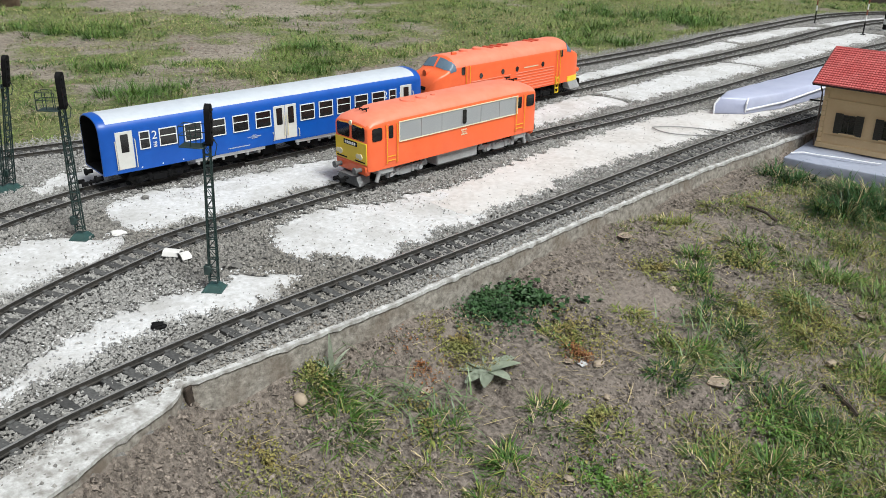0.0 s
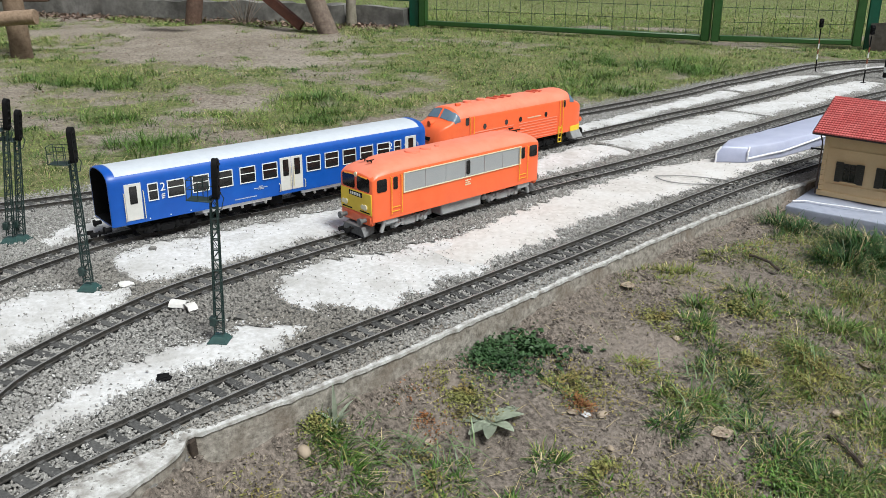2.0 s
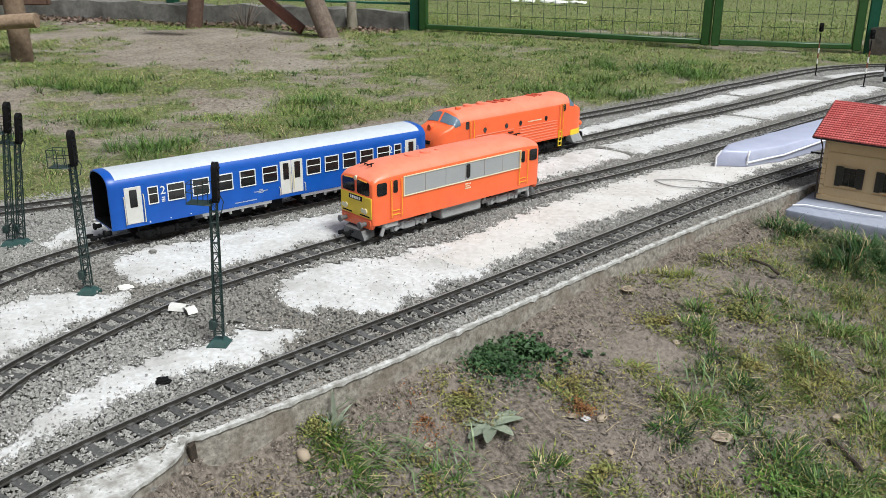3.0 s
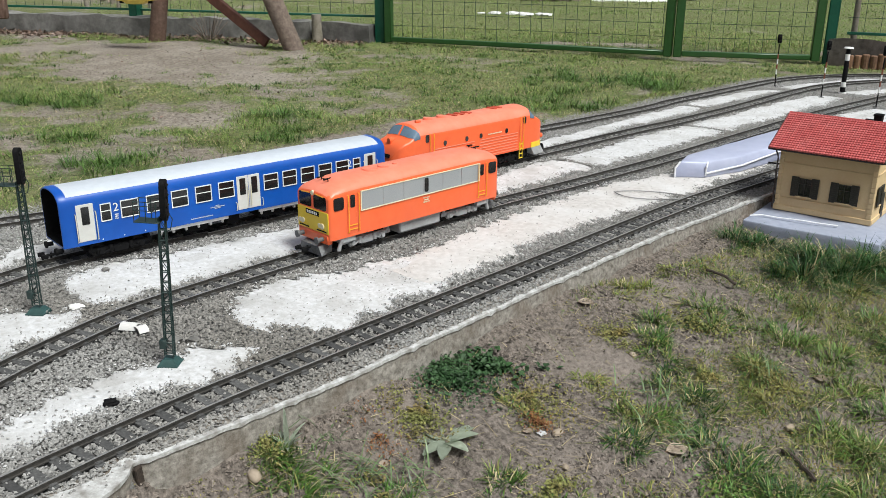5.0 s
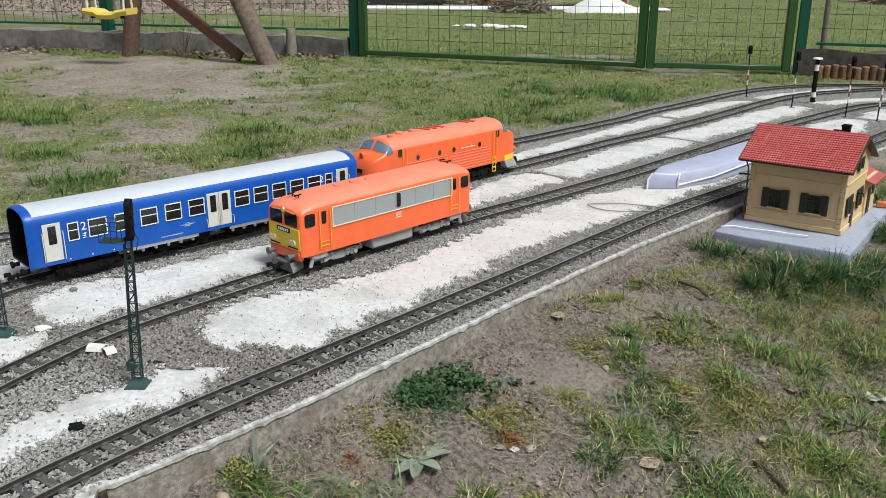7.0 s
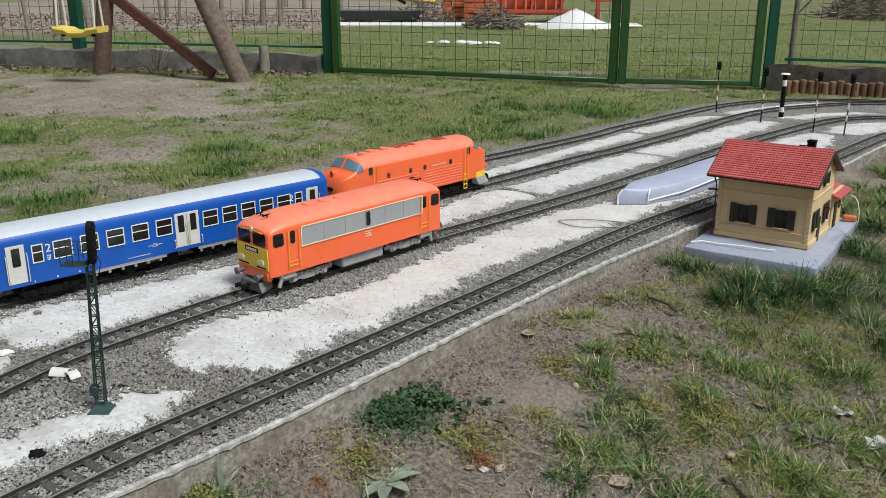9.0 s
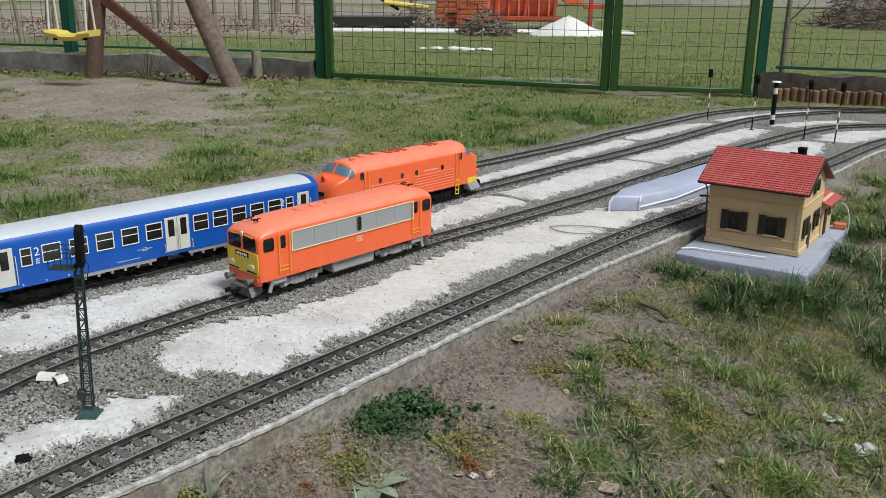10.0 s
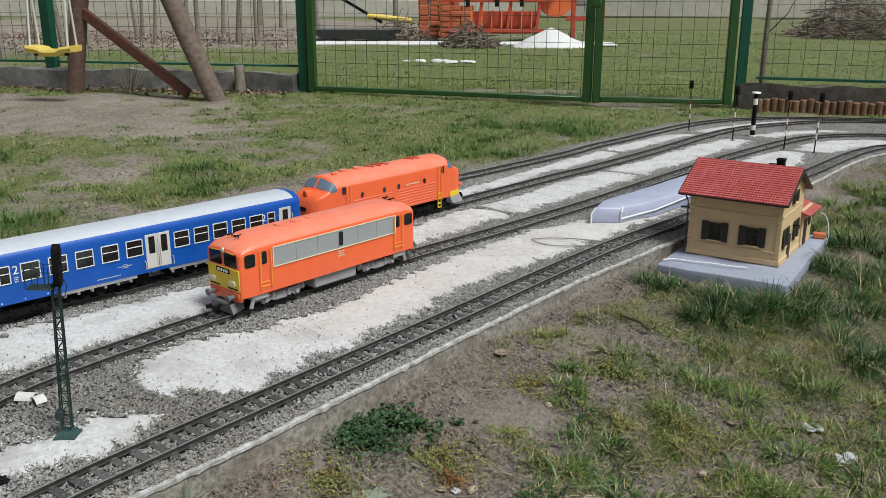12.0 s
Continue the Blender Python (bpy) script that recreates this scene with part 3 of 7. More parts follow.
# ---- ballast stones: one body of gravel ----
def pebbles(x, y, z, r, seed, flat=0.75, closed=True):
    """Rough little stones: vertices and faces of squashed, turned octahedra."""
    g = np.random.RandomState(seed)
    n = len(x)
    base = np.array([(1, 0, 0), (0, 1, 0), (-1, 0, 0), (0, -1, 0), (0.1, 0.1, 1), (0, 0, -1)], float)
    v = base[None] * (0.65 + 0.6 * g.rand(n, 6, 1)) + 0.22 * (g.rand(n, 6, 3) - 0.5)
    v *= np.stack([0.8 + 0.7 * g.rand(n), 0.7 + 0.4 * g.rand(n), flat * (0.7 + 0.6 * g.rand(n))], -1)[:, None]
    a, b = g.rand(n) * 6.283, g.normal(0, 0.5, n)
    c, s = np.cos(b)[:, None], np.sin(b)[:, None]
    v = np.stack([v[..., 0] * c - v[..., 2] * s, v[..., 1], v[..., 0] * s + v[..., 2] * c], -1)
    c, s = np.cos(a)[:, None], np.sin(a)[:, None]
    v = np.stack([v[..., 0] * c - v[..., 1] * s, v[..., 0] * s + v[..., 1] * c, v[..., 2]], -1)
    v = v * np.asarray(r)[:, None, None] + np.stack([x, y, z], -1)[:, None]
    f = np.array([(0, 1, 4), (1, 2, 4), (2, 3, 4), (3, 0, 4), (1, 0, 5), (2, 1, 5), (3, 2, 5), (0, 3, 5)][:8 if closed else 4])
    return v.reshape(-1, 3), (f[None] + 6 * np.arange(n)[:, None, None]).reshape(-1, 3)


def track_gap(x, y):
    """Distance to the nearest track centre line, across it, and to the nearest sleeper, along it."""
    best, tie = np.full(len(x), 9.0), np.full(len(x), 9.0)
    for q in PATHS.values():
        i = np.clip(np.searchsorted(q[:, 1], y), 1, len(q) - 1)
        t = q[i] - q[i - 1]
        t = t / np.hypot(*t.T)[:, None]
        o = np.c_[x, y] - q[i]
        off = np.abs(o[:, 0] * t[:, 1] - o[:, 1] * t[:, 0])
        run = (i * 0.01 + o[:, 0] * t[:, 0] + o[:, 1] * t[:, 1]) / TIE_STEP
        tie = np.where(off < best, np.abs(run - np.round(run)) * TIE_STEP, tie)
        best = np.minimum(best, off)
    return best, tie


def on_slab(x, y):
    """How deep inside a slab each place lies, in metres; negative outside all slabs."""
    deep = np.full(len(x), -1.0)
    for s in SLABS:
        i = np.nonzero((y > s[2]) & (y < s[3]))[0]
        a, b = x_of(s[0], y[i]), x_of(s[1], y[i])
        f = (x[i] - a) / np.where(np.abs(b - a) < 0.01, 0.01, b - a)
        ok = (f > 0.0) & (f < 1.0)
        i, a, b, f = i[ok], a[ok], b[ok], f[ok]
        lo, hi = slab_edges(s, y[i])
        inner = np.minimum(np.minimum(f - lo, hi - f) * np.abs(b - a), np.minimum(y[i] - s[2], s[3] - y[i]))
        deep[i] = np.maximum(deep[i], inner)
    return deep


def ballast():
    g = np.random.RandomState(3)
    n = 700000
    y = 0.05 + 4.5 * g.rand(n) ** 1.55
    x = -2.05 + 1.75 * g.rand(n)
    edge = x_of("kerb", y)
    keep = (x > x_of("fourth", y) - 0.09 + 0.02 * g.normal(size=n)) & (x < edge - 0.003)
    # the broad whitewashed end of the kerb stays nearly bare
    wide = 0.008 + 0.05 * np.clip((0.44 - y) / 0.12, 0, 1) + 0.008 * (value_noise(y, y, 0.012, 120) - 0.5)
    keep &= (y > 0.43) | (x < edge - wide) | (g.rand(n) < 0.05 + 0.5 * np.exp(-np.clip(wide - (edge - x), 0, 1) / 0.006))
    x, y = x[keep], y[keep]
    (gap, tie), deep = track_gap(x, y), on_slab(x, y)
    slab_hit = deep > 0
    u = g.rand(len(x))
    in_track = gap < 0.021
    rail = (gap > 0.0195) & (gap < 0.0285)
    litter = 0.020 + 0.95 * np.exp(-np.clip(deep, 0, 1) / 0.006) + np.where(y < 1.3, 0.34, 0.12) * np.clip(layered(x, y, 0.05, 101) - 0.52, 0, 1)
    keep = ~rail & np.where(slab_hit, u < litter, np.where(in_track & (tie < 0.0072), u < 0.22, np.where((gap < 0.034) & (tie < 0.006), u < 0.5, True)))
    x, y, gap, slab_hit, in_track = x[keep], y[keep], gap[keep], slab_hit[keep], in_track[keep]
    r = (0.0015 + 0.0019 * g.rand(len(x)) ** 2) * (1 + 0.08 * np.clip(y - 1, 0, 3))
    z = 0.0014 + 0.0028 * g.rand(len(x)) + np.where(slab_hit, 0.0012, 0.0)
    r = np.where(slab_hit, r * (0.45 + 0.35 * g.rand(len(x))), r)
    v, f = pebbles(x, y, z, r, 4, closed=False)
    ob = bulk("ballast_gravel", v, f, M_STONE)
    tagged(ob, "crushed grey gravel ballast around the tracks", "gravel", kind="stuff")
    # bits of broken cement strewn round the slabs
    n = 260000
    y, x = 0.08 + 4.2 * g.rand(n) ** 1.4, -1.9 + 1.2 * g.rand(n)
    deep = on_slab(x, y)
    keep = (deep < 0.002) & (deep > -0.05) & (g.rand(n) < 0.55 * np.exp(deep / 0.009)) & (x < x_of("kerb", y) - 0.01)
    x, y = x[keep], y[keep]
    gap, _ = track_gap(x, y)
    x, y = x[gap > 0.032], y[gap > 0.032]
    v, f = pebbles(x, y, 0.0032 + 0.002 * g.rand(len(x)), 0.0010 + 0.0018 * g.rand(len(x)) ** 2, 6, closed=False)
    tagged(bulk("cement_crumbs", v, f, M_SLAB), "white crumbs of broken cement round the slabs", "rubble", kind="stuff")


ballast()


# ---- rolling stock; in each, x runs to the front, y to the platform side, z up from the rail heads ----
def on_track(name, y):
    """A pose on a track with the front towards smaller y."""
    q = PATHS[name]
    i = int(np.searchsorted(q[:, 1], y))
    a, b = q[max(0, i - 18)], q[min(len(q) - 1, i + 18)]
    d = a - b
    return Matrix.Translation((float(x_of(name, y)), y, RAIL_TOP)) @ Matrix.Rotation(math.atan2(d[1], d[0]), 4, "Z")


def hull(w, zb, zs, zt, x, arc=14, power=2.0, tuck=0.0):
    """A cross-section: upright sides from zb to zs, then a rounded roof up to zt."""
    pts = [(x, w - tuck, zb), (x, w, zb + 0.006)]
    for k in range(arc + 1):
        a = math.pi * k / arc
        c, s = math.cos(a), math.sin(a)
        pts.append((x, w * math.copysign(abs(c) ** (2 / power), c), zs + (zt - zs) * abs(s) ** (2 / power)))
    pts += [(x, -w, zb + 0.006), (x, -w + tuck, zb)]
    return [Vector(p) for p in pts]


def wheelset(root, x, r, bm_mat=M_DARK):
    bm = rod((x, -0.027, r), (x, 0.027, r), 0.003)
    for s in (-1, 1):
        rod((x, s * 0.0225, r), (x, s * 0.027, r), r, 24, bm=bm)
        rod((x, s * 0.0205, r), (x, s * 0.0228, r), r + 0.0015, 24, bm=bm)
    part("wheelset", bm, bm_mat, root)


def bogie(root, x, base, r, material, label):
    """Side frames with axle boxes and springs, and two wheelsets."""
    bm = box((base + 0.05, 0.05, 0.008), (x, 0, r + 0.006), 0.001)
    for s in (-1, 1):
        box((base + 0.045, 0.005, 0.009), (x, s * 0.035, r + 0.004), 0.0015, bm=bm)
        box((0.030, 0.006, 0.013), (x, s * 0.037, r - 0.001), 0.002, bm=bm)
        for k in (-1, 1):
            box((0.016, 0.008, 0.014), (x + k * base / 2, s * 0.036, r), 0.002, bm=bm)
            rod((x + k * base / 2, s * 0.038, r), (x + k * base / 2, s * 0.043, r), 0.0045, 12, bm=bm)
            rod((x + k * (base / 2 + 0.016), s * 0.036, r + 0.004), (x + k * (base / 2 + 0.016), s * 0.036, r + 0.016), 0.003, 8, bm=bm)
            rod((x + k * base / 4, s * 0.038, r - 0.004), (x + k * base / 4, s * 0.038, r + 0.01), 0.004, 10, bm=bm)
            box((base / 2, 0.003, 0.004), (x + k * base / 4, s * 0.0385, r + 0.001), 0.001, Matrix.Rotation(k * 0.35, 4, "Y"), bm=bm)
    part("bogie", bm, material, root, label)
    for k in (-1, 1):
        wheelset(root, x + k * base / 2, r)


def buffers(root, x, s, z, material, far=0.020, apart=0.027):
    for k in (-1, 1):
        bm = rod((x, k * apart, z), (x + s * far * 0.75, k * apart, z), 0.0042, 12)
        rod((x + s * far * 0.75, k * apart, z), (x + s * far, k * apart, z), 0.0066, 16, bm=bm)
        part("buffer", bm, material, root)


def coupler(root, x, s):
    bm = box((0.034, 0.006, 0.004), (x + s * 0.015, 0, 0.014), 0.001)
    box((0.006, 0.022, 0.004), (x + s * 0.031, 0, 0.014), 0.001, bm=bm)
    for k in (-1, 1):
        box((0.012, 0.004, 0.008), (x + s * 0.034, k * 0.010, 0.015), 0.001, bm=bm)
    rod((x + s * 0.02, 0, 0.008), (x + s * 0.02, 0, 0.018), 0.002, bm=bm)
    part("coupler", bm, M_BLACK, root, "black hook coupler")


def pane(root, name, w, h, at, face, frame_mat=None, glass=M_GLASS, bar=0.0016, cross=None, round_=0.002, tilt=0.0):
    """A window set on a side: face +1 or -1 looks along y, 2 or -2 along x."""
    turn = {1: 0, -1: math.pi, 2: -math.pi / 2, -2: math.pi / 2}[face]
    m = Matrix.Translation(at) @ Matrix.Rotation(turn, 4, "Z") @ Matrix.Rotation(tilt, 4, "X")
    bm = box((w, 0.0012, h), (0, 0, 0), 0.0)
    vert = [e for e in bm.edges if abs((e.verts[0].co - e.verts[1].co).normalized().y) > 0.9]
    bmesh.ops.bevel(bm, geom=vert, offset=round_, segments=3, profile=0.5, affect="EDGES")
    bmesh.ops.transform(bm, matrix=m, verts=bm.verts)
    glass_ob = part(name, bm, glass, root)
    if frame_mat:
        bm = frame_ring(w + 2 * bar, h + 2 * bar, bar, 0.0016)
        if cross is not None:
            box((w, 0.0012, bar * 0.9), (0, 0.0008, cross * h), bm=bm)
        bmesh.ops.transform(bm, matrix=m, verts=bm.verts)
        part("window_frame", bm, frame_mat, glass_ob)
    return glass_ob


def handrail(root, x, y, z0, z1, material=M_RAILY, r=0.0009):
    s = 1 if y > 0 else -1
    line = [(x, y, z0), (x, y + s * 0.0035, z0 + 0.001), (x, y + s * 0.004, (z0 + z1) / 2), (x, y + s * 0.0035, z1 - 0.001), (x, y, z1)]
    part("handrail", sweep(line, r, 6), material, root, "yellow handrail")


def bars(root, rows, at, face, material, size, name="writing"):
    """Unreadable small lettering as rows of dashes."""
    bm = bmesh.new()
    g = random.Random(7)
    for k, length in enumerate(rows):
        x = -length / 2
        while x < length / 2:
            w = g.uniform(0.5, 1.2) * size
            box((w, 0.0004, size), (x + w / 2, 0, -k * size * 1.7), bm=bm)
            x += w + 0.35 * size
    turn = {1: math.pi, -1: 0, 2: math.pi / 2}[face]
    bmesh.ops.transform(bm, matrix=Matrix.Translation(at) @ Matrix.Rotation(turn, 4, "Z"), verts=bm.verts)
    part(name, bm, material, root, smooth=0)


def orange_locomotive():
    """The boxy orange engine with the yellow panel on its cab front."""
    root = thing("diesel_locomotive", on_track("second", 1.237), "orange model diesel locomotive with grey side grilles and yellow nose panel", "locomotive")
    h, w = 0.2275, 0.0515
    zb, zs, zt = 0.033, 0.116, 0.140
    xs = [(-h, .048, .109, .124), (-h + .004, .0505, .113, .129), (-h + .03, w, zs, .136), (-h + .07, w, zs, zt), (h - .075, w, zs, zt), (h - .04, w, zs, .1365), (h - .014, w, .115, .130), (h - .006, .0505, .112, .124), (h, .048, .109, .119)]
    bm = loft([hull(a, zb, b, c, x, 16, 2.25) for x, a, b, c in xs])
    # upward roof faces take the orange with sky light mixed in
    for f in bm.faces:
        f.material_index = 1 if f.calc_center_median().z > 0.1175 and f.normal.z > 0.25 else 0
    bmesh.ops.bevel(bm, geom=[e for e in bm.edges if len(e.link_faces) == 2 and e.calc_face_angle() > 0.7 and abs(e.verts[0].co.x) > h - 0.003 and abs(e.verts[1].co.x) > h - 0.003], offset=0.0025, segments=2, profile=0.5, affect="EDGES")
    part("body", bm, [M_ORANGE, M_ORANGESKY], root, "orange painted body shell", smooth=30)
    for s in (-1, 1):
        y = s * (w + 0.0004)
        # the long grey grille with its cream border, in five fields and a dark gap
        g0, g1, gz, gh = h - 0.074, -h + 0.062, 0.0975, 0.035
        bm = frame_ring(g0 - g1 + 0.004, gh + 0.004, 0.0018, 0.0016)
        bmesh.ops.transform(bm, matrix=Matrix.Translation(((g0 + g1) / 2, y, gz)) @ Matrix.Rotation(0 if s > 0 else math.pi, 4, "Z"), verts=bm.verts)
        part("grille_border", bm, M_CREAM, root, "cream border of the grille")
        fields = 6
        for k in range(fields):
            a, b = g0 + (g1 - g0) * k / fields, g0 + (g1 - g0) * (k + 1) / fields
            bm = bmesh.new()
            box((abs(b - a) - 0.0008, 0.001, gh), ((a + b) / 2, y, gz), bm=bm)
            part("grille", bm, M_GRILLE, root, "smooth grey side grille")
        pane(root, "engine_window", 0.010, 0.028, (-0.013, y + s * 0.0012, gz + 0.001), s, round_=0.003)
        for e, sx in ((1, 1), (-1, -1)):
            pane(root, "cab_window", 0.023, 0.024, (sx * (h - 0.021), y, 0.101), s, round_=0.004)
            pane(root, "door_window", 0.011, 0.024, (sx * (h - 0.053), y, 0.101), s, round_=0.003)
            bm = box((0.019, 0.0008, 0.076), (sx * (h - 0.053), y - s * 0.0002, 0.078), 0.0003)
            part("door", bm, M_ORANGE, root)
            for dx in (0.041, 0.066):
                handrail(root, sx * (h - dx), y, 0.042, 0.115)
            bm = bmesh.new()
            for z in (0.047, 0.055):
                box((0.020, 0.002, 0.0012), (sx * (h - 0.053), y + s * 0.001, z), bm=bm)
            part("door_step", bm, M_RAILY, root)
        bars(root, [0.016, 0.013, 0.016], (-0.013, y + s * 0.0004, 0.072), s, M_CREAM, 0.0026)
        # footplates and sandboxes below the body
        for sx in (-1, 1):
            bm = box((0.034, 0.010, 0.010), (sx * (h - 0.045), s * 0.043, 0.027), 0.001)
            rod((sx * (h - 0.024), s * 0.043, 0.008), (sx * (h - 0.030), s * 0.044, 0.026), 0.004, 10, bm=bm)
            rod((sx * (h - 0.030), s * 0.044, 0.026), (sx * (h - 0.030), s * 0.044, 0.034), 0.0055, 10, bm=bm)
            part("sandbox", bm, M_GREY, root)
    # ends
    for sx, lead in ((1, True), (-1, False)):
        x = sx * (h + 0.0006)
        bm = box((0.0022, 0.094, 0.041), (sx * (h + 0.0002), 0, 0.0655), 0.0008)
        panel = part("nose_panel", bm, M_YELLOW, root, "yellow nose panel")
        bm = box((0.0016, 0.040, 0.009), (sx * (h + 0.0014), 0, 0.0795), 0.0004)
        plate = part("number_plate", bm, M_BLACK, panel, "black number plate")
        bm = bmesh.new()
        for k in range(6):
            box((0.0005, 0.0036, 0.0050), (sx * (h + 0.0024), (k - 2.5) * 0.0055 * sx, 0.0795), bm=bm)
        part("plate_bars", bm, M_WHITE, panel, smooth=0)
        for k in (-1, 1):
            bm = rod((x, k * 0.030, 0.0585), (x + sx * 0.003, k * 0.030, 0.0585), 0.0055, 14)
            rod((x, k * 0.030 - 0.009, 0.0585), (x + sx * 0.0022, k * 0.030 - 0.009, 0.0585), 0.0045, 12, bm=bm)
            part("headlight", bm, M_CREAM, panel, "paired round headlight")
            bm = box((0.001, 0.030, 0.0026), (sx * (h + 0.0014), k * 0.027, 0.0490), 0.0003)
            part("vent_slot", bm, M_BLACK, panel)
            pane(root, "windscreen", 0.038, 0.026, (sx * (h - 0.0003), k * 0.0225, 0.1015), 2 * sx, round_=0.005, tilt=0.0)
            bm = box((0.0022, 0.026, 0.0018), (sx * (h + 0.0002), k * 0.0215, 0.1150), 0.0004, Matrix.Rotation(-k * 0.07, 4, "X"))
            part("front_stripe", bm, M_RAILY, root)
        part("top_lamp", rod((sx * (h - 0.004), 0, 0.1165), (sx * (h + 0.001), 0, 0.1165), 0.0046, 16), M_CREAM, root, "round top lamp")
        bm = box((0.012, 0.092, 0.020), (sx * (h - 0.004), 0, 0.034), 0.003)
        part("buffer_beam", bm, M_ORANGE, root)
        buffers(root, sx * (h + 0.002), sx, 0.034, M_GREYB, 0.016, 0.030)
        bm = loft([[Vector((sx * (h - 0.018), y, z)) for y, z in ((-.03, .024), (.03, .024), (.03, .006), (-.03, .006))], [Vector((sx * (h + 0.010), y, z)) for y, z in ((-.026, .020), (.026, .020), (.036, .003), (-.036, .003))]])
        part("snowplough", bm, M_GREYB, root, "grey snowplough")
        coupler(root, sx * (h - 0.004), sx)
        bm = bmesh.new()
        for k in (-1, 1):
            rod((sx * (h - 0.030), k * 0.010, 0.1345), (sx * (h - 0.030), k * 0.010, 0.1395), 0.001, 6, bm=bm)
            rod((sx * (h - 0.020), k * 0.010, 0.1395), (sx * (h - 0.036), k * 0.010, 0.1405), 0.0018, 8, r2=0.001, bm=bm)
        rod((sx * (h - 0.030), -0.010, 0.1375), (sx * (h - 0.030), 0.010, 0.1375), 0.0009, 6, bm=bm)
        part("horn", bm, M_BLACK, root, "black roof horns")
    for x, r in ((0.095, 0.016), (0.060, 0.012), (0.030, 0.005)):
        part("roof_vent", rod((x, 0.006, 0.1385), (x, 0.006, 0.1425), r, 24, r2=r * 0.93), M_ORANGESKY, root, "round roof vent")
    for s in (-1, 1):
        part("roof_seam", box((0.26, 0.0012, 0.0010), (-0.01, s * 0.033, 0.1342), 0.0003), M_ORANGESKY, root)
    bm = box((0.112, 0.086, 0.029), (-0.006, 0, 0.0215), 0.003)
    for s in (-1, 1):
        box((0.104, 0.003, 0.008), (-0.006, s * 0.044, 0.031), 0.001, bm=bm)
    part("fuel_tank", bm, M_GREY, root, "grey fuel tank")
    for x in (-0.130, 0.130):
        bogie(root, x, 0.074, 0.0145, M_GREY, "light grey bogie")
    return root


orange_locomotive()


